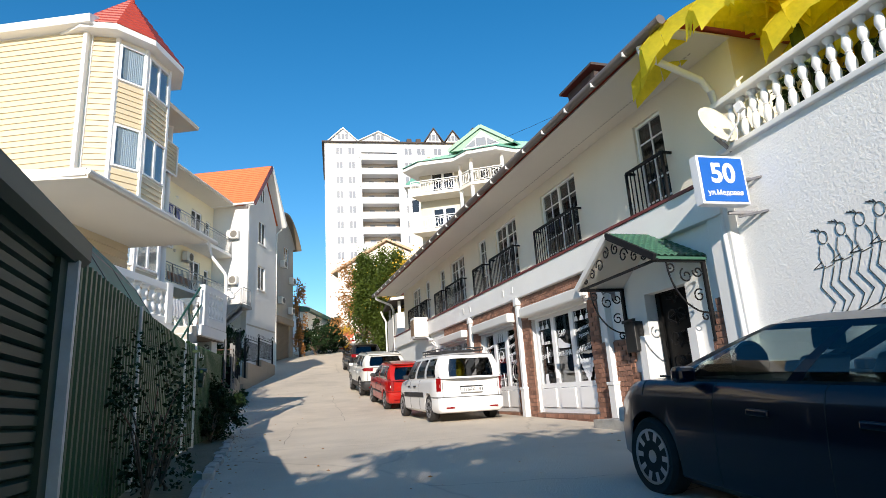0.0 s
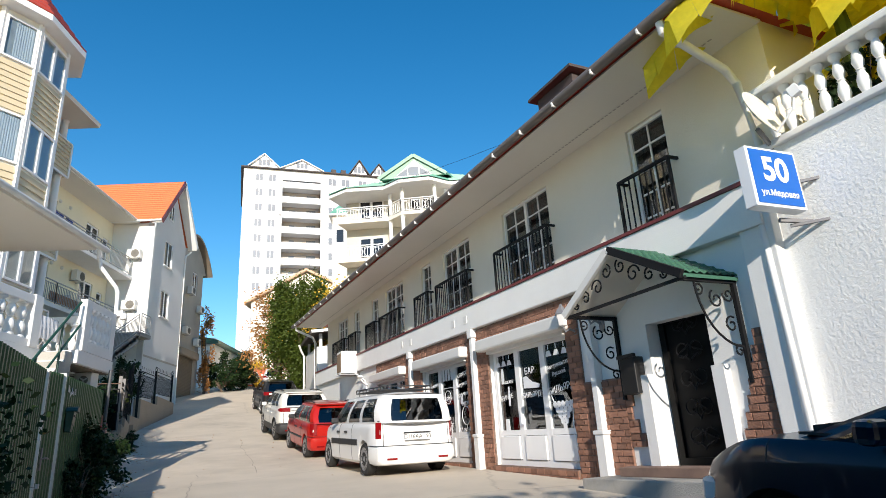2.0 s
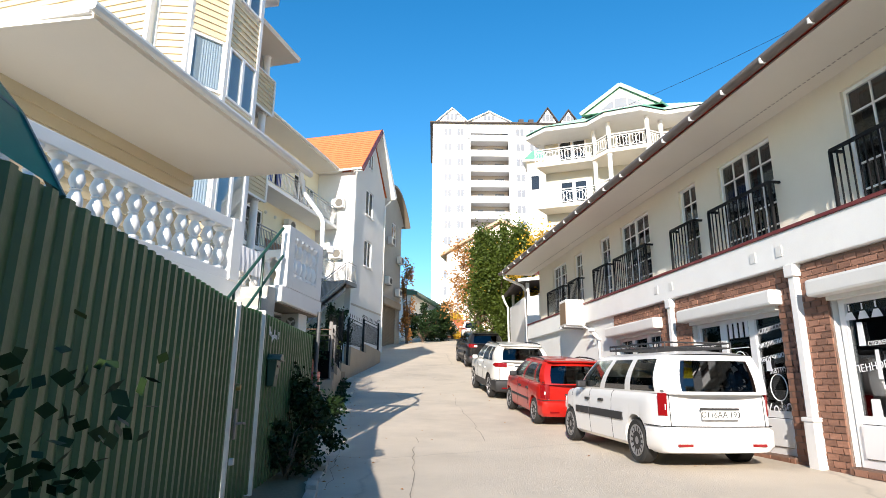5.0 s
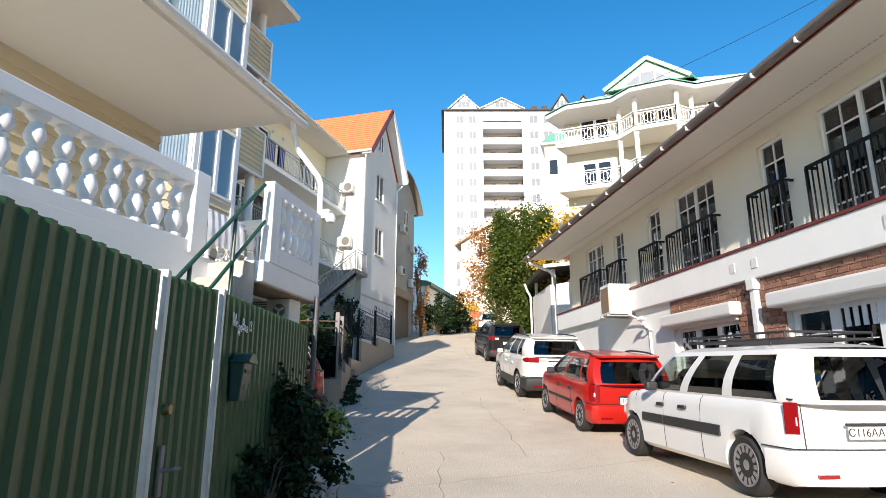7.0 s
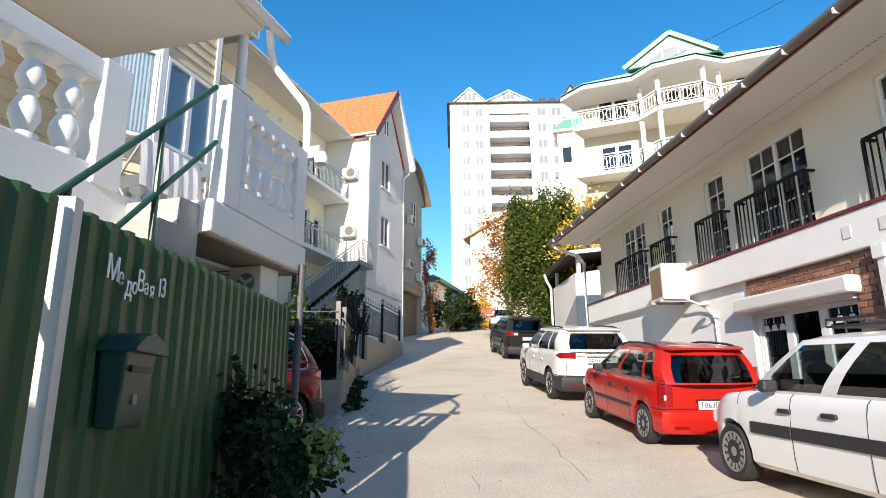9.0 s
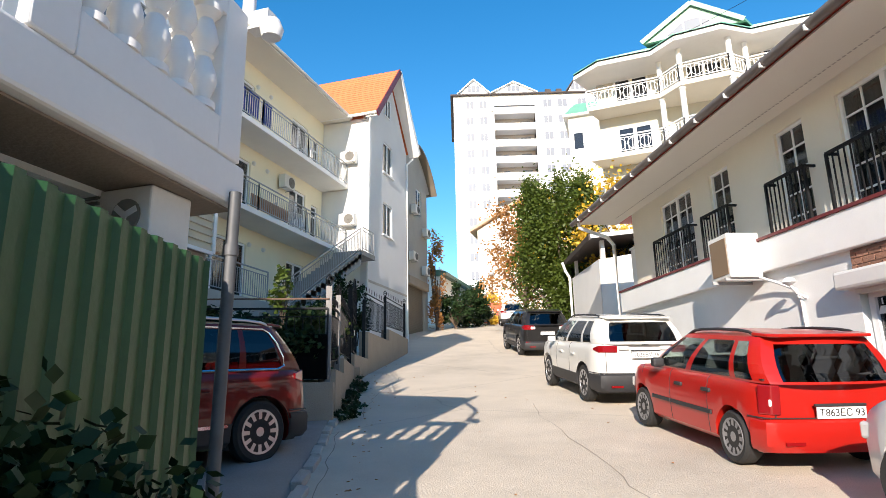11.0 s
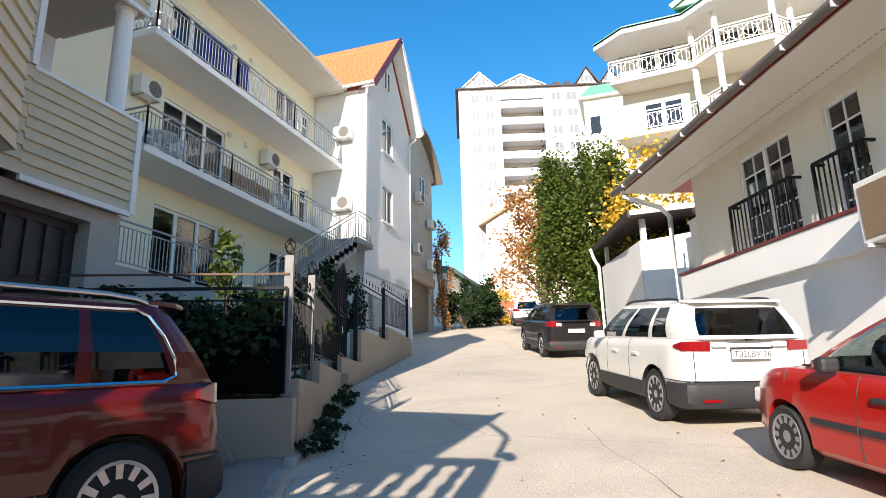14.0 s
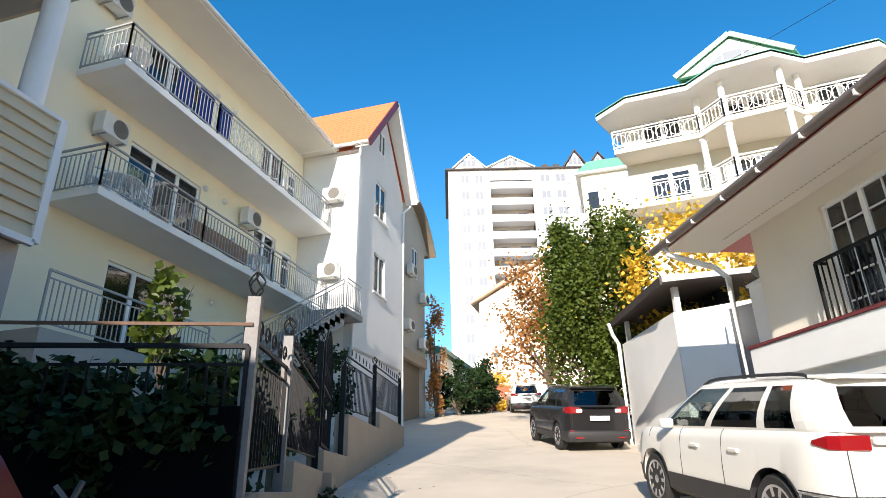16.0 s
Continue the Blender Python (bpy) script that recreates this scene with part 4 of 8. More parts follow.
# garage under the balconies
wall_cells(B(), "y", -13.0, -12.7, 17.5, 21.4, 1.2, 5.15, [(18.1, 20.95, 1.2, 4.95)]).done("garage_wall", GREYRENDER, villa, "grey rendered garage wall")
B().box(-16.0, -13.0, 17.5, 17.7, 1.2, 5.15).box(-16.0, -13.0, 21.2, 21.4, 1.2, 5.15).done("garage_side", GREYRENDER, villa)
gdoor = B().box(-12.98, -12.93, 18.1, 20.95, 1.2, 4.95).done("garage_door", GARAGE, villa, "dark brown barred garage door")
B().box(-12.93, -12.9, 18.1, 20.95, 4.02, 4.12).box(-12.93, -12.9, 18.1, 20.95, 4.83, 4.93).done("door_rail", GARAGE, gdoor)
gb = None
for i in range(11):
    y = 18.22 + i * 0.255
    if gb is None:
        gb = B().box(-12.93, -12.89, y, y + 0.055, 4.12, 4.83).done("door_bar", GARAGE, gdoor)
    else:
        repeat(gb, Matrix.Translation((0, i * 0.255, 0)), gdoor)

# lower storey behind the terrace
B().box(-24, -9.75, 11.0, 14.5, 1.0, 6.2).done("lower_body", SIDINGTRIM, villa)
boards(villa, None, (-9.75, 9.8), (-9.75, 14.5), 3.75, 6.2, 0.2, out=(1, 0))
boards(villa, None, (-18, 11.0), (-9.75, 11.0), 3.75, 6.2, 0.2, out=(0, -1))
# canopy roof over the terrace
b = B().solid([(-11.5, 9.6, 6.2), (-7.6, 9.95, 6.15), (-7.6, 14.62, 6.12), (-9.78, 14.66, 6.2), (-11.5, 14.66, 6.25)],
              [(-11.5, 9.6, 6.6), (-7.6, 9.95, 6.27), (-7.6, 14.62, 6.24), (-9.78, 14.66, 6.42), (-11.5, 14.66, 6.6)])
b.done("terrace_roof", SOFFIT, villa, "pale terrace roof slab")
B().solid([(-20, 9.5, 6.3), (-7.62, 9.9, 6.2), (-7.62, 10.0, 6.2), (-20, 9.6, 6.3)], [(-20, 9.5, 7.1), (-7.62, 9.9, 6.34), (-7.62, 10.0, 6.34), (-20, 9.6, 7.1)]).done("terrace_fascia", TRIM, villa, "white metal fascia")
b = B().tube([(-7.53, 9.85, 6.24), (-7.53, 14.95, 6.2)], 0.06, 8)
b.done("terrace_gutter", ROLLER, villa, "pale gutter", smooth=True)
B().tube([(-7.6, 14.72, 6.18), (-7.62, 14.8, 6.0), (-7.58, 14.86, 5.8), (-7.22, 14.87, 5.33), (-7.18, 14.87, 5.22), (-7.15, 14.84, 4.72)], 0.042, 10).done("downpipe", TRIM, villa, "white downpipe", smooth=True)
# terrace floor and balustrade
B().box(-9.75, -7.5, 8.6, 14.4, 3.45, 3.75).box(-9.75, -7.9, 8.6, 12.6, 1.0, 3.45).done("terrace_floor", WHITE, villa, "white terrace base")


def balustrade(parent, p, q, z0, h, gap=0.26, pier=True):
    p, q = Vector((*p, z0)), Vector((*q, z0))
    up = Vector((0, 0, 1))
    B().bar(p + up * 0.07, q + up * 0.07, 0.18, 0.14).done("plinth_rail", TRIM, parent, "", bevel=0.015)
    B().bar(p + up * (h - 0.08), q + up * (h - 0.08), 0.2, 0.16).done("hand_rail", TRIM, parent, "", bevel=0.015)
    if pier:
        for e in (p, q):
            B().box(e.x - 0.12, e.x + 0.12, e.y - 0.12, e.y + 0.12, z0, z0 + h + 0.02).done("pier", TRIM, parent, "", bevel=0.015)
    n = max(2, round((q - p).length / gap))
    s = (h - 0.28) / 0.65
    first = None
    for i in range(1, n):
        c = p + (q - p) * (i / n)
        if first is None:
            base = c
            first = B().lathe([(r * 1.15, z * s + 0.13) for r, z in BAL], tuple(c), 18).done("baluster", TRIM, parent, "", smooth=True)
        else:
            repeat(first, Matrix.Translation(c - base), parent)


terrace = thing("terrace_balustrade", pose(-7.6, 10.7, 3.75), "white cast balustrade along the villa terrace", "balustrade")
balustrade(terrace, (-7.6, 9.0), (-7.6, 12.8), 3.75, 0.9, 0.28)
BOARDU = mat("bare cement board", (0.24, 0.195, 0.155), 0.9, vary=0.15, scale=3, fine=40, bump=0.3)
porch = thing("stair_balcony", pose(-7.0, 14, 3.6), "projecting white balcony with cast balusters", "balcony")
FRONT = ((-7.0, 13.32), (-7.13, 14.72))      # front line of the parapet
B().prism([(-9.7, 13.2), (-6.93, 13.2), (-7.08, 14.8), (-9.7, 14.8)], 3.5, 3.75).done("slab", TRIM, porch, "", bevel=0.02)
B().prism([(-9.65, 13.25), (-7.0, 13.25), (-7.13, 14.75), (-9.65, 14.75)], 3.484, 3.496).done("underside", BOARDU, porch, "bare brown underside")


def pierced(p, q, z0, z1, n, end=0.22):
    """A cast parapet: solid frame with turned balusters in its opening."""
    p, q = Vector((*p, 0)), Vector((*q, 0))
    d = (q - p).normalized()
    a, c = p + d * end, q - d * end
    up = Vector((0, 0, 1))
    for e, f in ((p, a), (c, q)):
        B().bar(e + up * (z0 + z1) / 2, f + up * (z0 + z1) / 2, 0.13, z1 - z0).done("panel_pier", TRIM, porch, "", bevel=0.012)
    B().bar(a + up * (z0 + 0.1), c + up * (z0 + 0.1), 0.13, 0.2).done("bottom_rail", TRIM, porch, "", bevel=0.008)
    B().bar(a + up * (z1 - 0.07), c + up * (z1 - 0.07), 0.13, 0.14).done("hand_rail", TRIM, porch, "", bevel=0.008)
    h = (z1 - z0 - 0.34) / 0.65
    first = None
    for i in range(n):
        e = a + (c - a) * ((i + 0.5) / n)
        if first is None:
            base = e
            first = B().lathe([(r * 0.98, z * h + z0 + 0.2) for r, z in BAL], tuple(e), 16).done("baluster", TRIM, porch, "", smooth=True)
        else:
            repeat(first, Matrix.Translation(e - base), porch)


pierced(*FRONT, 3.75, 4.71, 5)
pierced((-7.2, 14.73), (-9.6, 14.73), 3.75, 4.71, 9, 0.1)
B().solid([(-7.75, 12.3, 1.2), (-7.05, 12.3, 1.2), (-7.05, 13.2, 1.2), (-7.75, 13.2, 1.2)], [(-7.75, 12.3, 2.9), (-7.05, 12.3, 2.9), (-7.05, 13.2, 3.72), (-7.75, 13.2, 3.72)]).done("stair_string", WHITE, porch)
for i in range(5):
    B().box(-7.77, -7.03, 12.25 + i * 0.19, 12.44 + i * 0.19, 1.2, 2.9 + i * 0.2).done("step", KERB, porch)
hr = thing("stair_handrail", pose(-7.0, 12.7, 3.0), "green painted steel stair handrail", "handrail")
B().tube([(-6.98, 11.75, 3.1), (-6.98, 13.2, 4.62)], 0.022, 8).tube([(-6.98, 12.1, 2.95), (-6.98, 13.25, 4.2)], 0.02, 8).done("rail", MAILGREEN, hr, smooth=True)
for y in (12.1, 12.72):
    B().tube([(-6.98, y, 2.5), (-6.98, y, 3.1 + (y - 11.75) * 1.048)], 0.02, 8).done("post", MAILGREEN, hr)
pole = thing("balcony_pole", street(-1.1, 16.5), "grey steel pole carrying the balcony corner", "pole")
B().tube([(-0.92, 16.25, gz(16.25, -0.9)), (-0.89, 16.25, 3.56)], 0.034, 12).tube([(-0.895, 16.25, 3.2), (-0.895, 16.25, 3.26)], 0.042, 12).done("shaft", POLE, pole, "", ST, smooth=True)

# ---- the yellow apartment house ----
apt = thing("apartment_house", pose(-18.3, 30, gxy(-17, 30)), "pale yellow guesthouse with long balconies and white railings", "house")
AX, AB = -18.35, -17.0       # wall plane, balcony edge
AY0, AY1 = 23.2, 35.95
Z1, Z2, Z3, ZR = 5.6, 8.78, 11.95, 15.15
AW = []
for z in (Z1, Z2, Z3):
    AW += [(27.75, 30.45, z, z + 2.38), (33.2, 34.5, z, z + 2.35), (35.0, 35.6, z, z + 2.1)]
wall_cells(B(), "y", AX - 0.3, AX, AY0, AY1, 2.5, ZR, AW).done("wall", APT, apt, "pale yellow render")
B().box(-26, AX - 0.3, AY0, AY0 + 0.3, 2.5, ZR).box(-26.3, -26, AY0, AY1, 2.5, ZR).done("side_wall", LIGHTGREY, apt)
# near-black sheet that paints the rooms' shade behind the windows
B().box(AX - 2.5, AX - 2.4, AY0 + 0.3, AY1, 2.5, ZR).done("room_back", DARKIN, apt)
for a, c, z0, z1 in AW:
    n = 3 if c - a > 2 else (2 if c - a > 1 else 1)
    window(apt, None, "y", AX - 0.08, 1, a, c, z0, z1, n, glass=GLASSY, w=0.08, rowcut=(z1 - 0.5,) if n == 1 else ())
    B().box(AX - 0.3, AX - 0.28, a + 0.1, c - 0.1, z0 + 0.1, z1 - 0.1).done("curtain", GREYRENDER if n != 2 else CURTAIN, apt, "drawn curtain")
for z in (Z2, Z3):
    B().box(AX, AB, 25.9, AY1, z - 0.2, z - 0.02).done("balcony_slab", WHITE, apt, "white balcony slab", bevel=0.01)
    for y0, y1 in ((25.95, 29.2), (29.2, 32.4), (32.4, 35.9)):
        railing(apt, None, (AB - 0.05, y0, z), (AB - 0.05, y1, z), 1.0, gap=0.13, bar=0.02, rail=0.04, material=IRONGREY, name="balcony_rail", ornament=True)
    railing(apt, None, (AX, 25.95, z), (AB - 0.05, 25.95, z), 1.0, gap=0.13, bar=0.02, rail=0.04, material=IRONGREY, name="balcony_rail", ornament=True)
B().box(-26.5, AB + 0.05, 22.4, AY1, ZR, ZR + 0.18).done("roof_edge", SOFFIT, apt, "pale projecting eaves")
B().tube([(AB + 0.1, 22.4, ZR + 0.12), (AB + 0.1, AY1, ZR + 0.12)], 0.07, 8).done("gutter", ROLLER, apt, "", smooth=True)
B().solid([(-26.5, 22.4, ZR + 0.2), (AB, 22.4, ZR + 0.2), (AB, AY1, ZR + 0.2), (-26.5, AY1, ZR + 0.2)], [(-22.5, 25, ZR + 1.5), (-21.5, 25, ZR + 1.5), (-21.5, AY1, ZR + 1.5), (-22.5, AY1, ZR + 1.5)]).done("roof", SLATE, apt, "low dark roof")
B().box(AX, -16.6, 25.0, 29.5, 4.6, Z1 - 0.02).done("terrace_slab", GREYRENDER, apt)
railing(apt, None, (-16.65, 25.0, Z1), (-16.65, 29.4, Z1), 1.0, gap=0.12, bar=0.018, rail=0.04, material=IRONGREY, name="terrace_rail", ornament=True)
B().box(AX, -17.6, 22.9, 23.3, 2.5, ZR).done("corner_pier", LIGHTGREY, apt, "pale grey corner pier")
# outside stair up to the first balcony
st = thing("outside_stair", pose(-15.8, 31, gxy(-15, 31)), "grey concrete outside stair with pale iron railing", "stairs")
NS = 18
for i in range(NS):
    y, z = 28.6 + i * 0.34, 5.0 + i * 0.19
    B().box(-16.9, -15.7, y, y + 0.36, z - 0.2, z).done("tread", CONC, st)
B().solid([(-15.78, 28.6, 4.5), (-15.7, 28.6, 4.5), (-15.7, 28.6, 5.0), (-15.78, 28.6, 5.0)], [(-15.78, 34.7, 7.85), (-15.7, 34.7, 7.85), (-15.7, 34.7, 8.5), (-15.78, 34.7, 8.5)]).done("string", CONC, st)
B().solid([(-16.88, 28.6, 4.45), (-15.79, 28.6, 4.45), (-15.79, 28.6, 4.85), (-16.88, 28.6, 4.85)], [(-16.88, 34.75, 7.85), (-15.79, 34.75, 7.85), (-15.79, 34.75, 8.25), (-16.88, 34.75, 8.25)]).done("soffit_slab", CONC, st)
B().box(-17.0, -15.6, 34.6, 35.9, 8.25, 8.45).done("landing", CONC, st)
railing(st, None, (-15.72, 28.7, 5.05), (-15.72, 34.6, 8.45), 0.95, gap=0.16, bar=0.02, rail=0.035, material=IRONGREY, ornament=True)
railing(st, None, (-15.65, 34.7, 8.47), (-15.65, 35.8, 8.47), 1.0, gap=0.13, bar=0.02, rail=0.035, material=IRONGREY, ornament=True)

# ---- the orange-roofed house ----
OX, OY0, OY1, OR = -16.05, 36.0, 40.95, 38.55
orange = thing("orange_roofed_house", pose(OX, 39, gxy(OX, 39)), "tall white house with a steep orange tiled roof", "house")
OE, OP = 15.2, 18.85
OW = [(37.8, 38.95, 13.15, 14.75), (37.8, 38.95, 10.0, 11.6)]
wall_cells(B(), "y", OX - 0.3, OX, OY0, OY1, 3.5, OE, OW).done("wall", LIGHTGREY, orange, "pale grey render")
gable = B()
gable.solid([(OX - 0.3, OY0, OE), (OX - 0.3, OY1, OE), (OX - 0.3, OR, OP - 0.3)], [(OX, OY0, OE), (OX, OY1, OE), (OX, OR, OP - 0.3)])
gable.done("gable", LIGHTGREY, orange)
B().box(-26, OX - 0.3, OY0, OY0 + 0.3, 3.5, OE).box(-26, OX - 0.3, OY1 - 0.3, OY1, 3.5, OE).done("side_wall", WHITE, orange, "white render")
for a, c, z0, z1 in OW:
    window(orange, None, "y", OX - 0.06, 1, a, c, z0, z1, 2)
    B().box(OX, OX + 0.08, a - 0.1, c + 0.1, z0 - 0.08, z0).done("window_sill", TRIM, orange)
window(orange, None, "y", OX + 0.03, 1, 37.9, 38.6, 16.15, 17.2, 2)
B().box(OX, OX + 0.03, OY0, OY1, 7.4, 7.5).done("string_course", GREYRENDER, orange)
for s, ya in ((1, OY1 + 0.4), (-1, OY0 - 0.35)):
    m = 18
    zb = OE + 0.1 if s > 0 else OE - 0.02
    first = None
    L = lambda f, dz: (OR + (ya - OR) * f, OP + 0.1 + (zb - OP) * f + dz)
    for k in range(m):
        a0, a1 = L(k / m, 0.0), L((k + 1) / m, 0.07)
        if first is None:
            bs = a0
            first = B().solid([(OX + 0.6, a0[0], a0[1]), (OX + 0.6, a1[0], a1[1]), (OX + 0.6, a1[0], a1[1] - 0.09), (OX + 0.6, a0[0], a0[1] - 0.02)],
                              [(-26, a0[0], a0[1]), (-26, a1[0], a1[1]), (-26, a1[0], a1[1] - 0.09), (-26, a0[0], a0[1] - 0.02)]).done("tile_course", ORANGE, orange)
        else:
            repeat(first, Matrix.Translation((0, a0[0] - bs[0], a0[1] - bs[1])), orange)
    B().bar((OX + 0.62, OR, OP - 0.02), (OX + 0.62, ya, zb - 0.02), 0.06, 0.28).done("barge_board", TRIM if s > 0 else REDTRIM, orange)
    B().bar((OX + 0.3, OR, OP - 0.12), (OX + 0.3, ya, zb - 0.12), 0.55, 0.04).done("verge_soffit", TRIM, orange)
B().tube([(OX + 0.6, OY0 - 0.4, OE), (-26, OY0 - 0.4, OE)], 0.07, 8).done("gutter", TRIM, orange, "", smooth=True)
B().tube([(OX + 0.3, OY0 - 0.35, OE), (OX + 0.1, OY0 - 0.08, OE - 0.4), (OX + 0.06, OY0 - 0.08, 6.0)], 0.055, 8).done("downpipe", TRIM, orange, "", smooth=True)
B().tube([(OX + 0.3, OY1 + 0.2, OE - 0.2), (OX + 0.08, OY1 - 0.1, OE - 0.6), (OX + 0.08, OY1 - 0.1, 5.0)], 0.055, 8).done("downpipe", TRIM, orange, "", smooth=True)

# ---- the grey house with a barrel gable ----
grey = thing("grey_house", pose(-15.5, 45, gxy(-15.5, 45)), "grey-beige house with a curved gable and roller garage door", "house")
GX, GY0, GY1 = -17.4, 42.6, 48.2
wall_cells(B(), "y", GX - 0.3, GX, GY0, GY1, 3.5, 15.4, [(46.15, 47.1, 13.5, 15.2), (44.5, 47.6, 4.5, 8.9)]).done("wall", GREYRENDER, grey, "grey-beige render")
B().box(-24, GX - 0.3, GY0, GY0 + 0.3, 3.5, 15.4).box(-24, GX - 0.3, GY1 - 0.3, GY1, 3.5, 15.4).done("side_wall", GREYRENDER, grey)
window(grey, None, "y", GX - 0.06, 1, 46.15, 47.1, 13.5, 15.2, 2)
sl = None
for i in range(34):
    z = 5.5 + i * 0.1
    if sl is None:
        sl = B().box(GX - 0.2, GX - 0.14, 44.5, 47.6, z, z + 0.085).done("garage_slat", SHUTTER, grey)
    else:
        repeat(sl, Matrix.Translation((0, 0, 0.1 * i)), grey)
B().box(GX - 0.02, GX + 0.25, 44.3, 47.8, 8.8, 9.3).done("shutter_box", BEIGEWALL, grey, "beige shutter housing", bevel=0.03)
m = 12
ring = [(42.4 + 6.5 * i / m, 15.2 + 2.6 * math.sin(math.pi * (0.03 + 0.94 * i / m)) ** 0.8) for i in range(m + 1)]
B().solid([(-24, y, z) for y, z in ring] + [(-24, y, z - 0.15) for y, z in ring[::-1]], [(GX + 0.5, y, z) for y, z in ring] + [(GX + 0.5, y, z - 0.15) for y, z in ring[::-1]]).done("curved_roof", SHUTTER, grey, "curved brown roof edge")
B().solid([(GX - 0.3, y, z) for y, z in ring] + [(GX - 0.3, GY1, 15.4), (GX - 0.3, GY0, 15.4)], [(GX, y, z) for y, z in ring] + [(GX, GY1, 15.4), (GX, GY0, 15.4)]).done("gable_top", GREYRENDER, grey)

# ---- pale house beyond, end fence, tower, balconied block ----
pale = thing("pale_green_house", pose(-20, 60, gxy(-20, 60)), "small pale house with a shallow roof", "house")
B().box(-30, -19.2, 57, 66, 5, 12.2).done("wall", WHITE, pale)
B().solid([(-30.5, 56.6, 12.2), (-18.7, 56.6, 11.6), (-18.7, 66.4, 11.6), (-30.5, 66.4, 12.2)], [(-30.5, 56.6, 15.0), (-18.7, 56.6, 11.9), (-18.7, 66.4, 11.9), (-30.5, 66.4, 15.0)]).done("roof", GREENROOF, pale)
gab = thing("far_gabled_house", pose(-12, 64, gxy(-12, 64)), "pale house with a faded tan roof behind the trees", "house")
B().box(-17.5, -6.5, 62.3, 70, 6, 16.6).solid([(-17.5, 62.3, 16.6), (-6.5, 62.3, 16.6), (-12, 62.3, 19.4)], [(-17.5, 70, 16.6), (-6.5, 70, 16.6), (-12, 70, 19.4)]).done("wall", CREAM, gab)
for e in (-18.1, -5.9):
    B().solid([(e, 61.8, 16.35), (-12, 61.8, 19.55), (-12, 61.8, 19.8), (e, 61.8, 16.6)], [(e, 70.4, 16.35), (-12, 70.4, 19.55), (-12, 70.4, 19.8), (e, 70.4, 16.6)]).done("roof", TANROOF, gab, "faded tan roof")
window(gab, None, "x", 62.26, -1, -13.0, -11.0, 15.0, 16.6, 2)
wing = thing("green_roofed_wing", pose(-7.4, 57, gxy(-7, 57)), "narrow pale wing with a small green hipped roof", "building")
B().box(-8.5, -4.0, 56.0, 62, 6, 23.2).done("wall", CREAM, wing)
B().solid([(-8.8, 55.7, 23.15), (-3.6, 55.7, 23.15), (-3.6, 62.4, 23.15), (-8.8, 62.4, 23.15)], [(-8.0, 56.5, 24.3), (-4.6, 56.5, 24.3), (-4.6, 61.5, 24.3), (-8.0, 61.5, 24.3)]).done("roof", GREENTILE, wing, "green metal roof")
B().box(-8.85, -3.55, 55.65, 62.4, 23.0, 23.15).done("roof_edge", TRIM, wing)
window(wing, None, "x", 55.96, -1, -8.2, -7.4, 20.3, 21.7, 1)
endf = thing("end_fence", street(7.5, 63.5), "orange painted fence closing the lane", "fence", kind="structure")
for i in range(10):
    B().box(2.0 + i * 0.9, 2.88 + i * 0.9, 63.4, 63.5, gz(63.4, 6) - 0.5, gz(63.4, 6) + 1.75).done("panel", TERRA, endf, "", ST)
# white tower far up the hill
tower = thing("apartment_tower", pose(-30.2, 100, 9, 0, 0, 16), "tall white apartment tower with loggias and gabled roof", "building")
FL, NF = 2.85, 14
b = wall_cells(B(), "x", 0.0, 0.4, 0, 30, 0, 41.3, [(6.6, 13.3, 1.0, 39.5)])
b.done("wall", TOWERW, tower, "white render", "own")
B().box(0, 0.4, 0.4, 18, 0, 41.3).done("side_wall", TOWERW, tower, "", "own")
B().box(29.6, 30, 0.4, 17.6, 0, 41.3).done("side_wall", TOWERW, tower, "", "own")
B().box(0.4, 30, 17.6, 18, 0, 41.3).done("rear_wall", TOWERW, tower, "", "own")
B().box(0.4, 29.6, 0.4, 17.6, 41.2, 41.298).done("roof_slab", TOWERW, tower, "", "own")
# back of the loggias, coloured darker in place of shade
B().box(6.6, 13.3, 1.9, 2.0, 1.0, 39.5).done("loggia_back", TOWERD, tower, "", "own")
first = None
for i in range(NF):
    z = 1.0 + i * FL
    sl = B().box(6.6, 13.3, -0.25, 1.9, z - 0.12, z + 0.12).box(6.6, 13.3, -0.25, -0.12, z, z + 1.05) if first is None else None
    if first is None:
        first = sl.done("loggia", TOWERW, tower, "white loggia parapet", "own")
        d1 = B().box(8.0, 8.9, 1.84, 1.9, z + 0.1, z + 2.1).done("loggia_door", FARGLASS, tower, "", "own")
        d2 = B().box(11.0, 12.6, 1.84, 1.9, z + 0.9, z + 2.2).done("loggia_window", FARGLASS, tower, "", "own")
    else:
        repeat(first, Matrix.Translation((0, 0, i * FL)), tower)
        repeat(d1, Matrix.Translation((0, 0, i * FL)), tower)
        repeat(d2, Matrix.Translation((0, 0, i * FL)), tower)
wfirst = {}
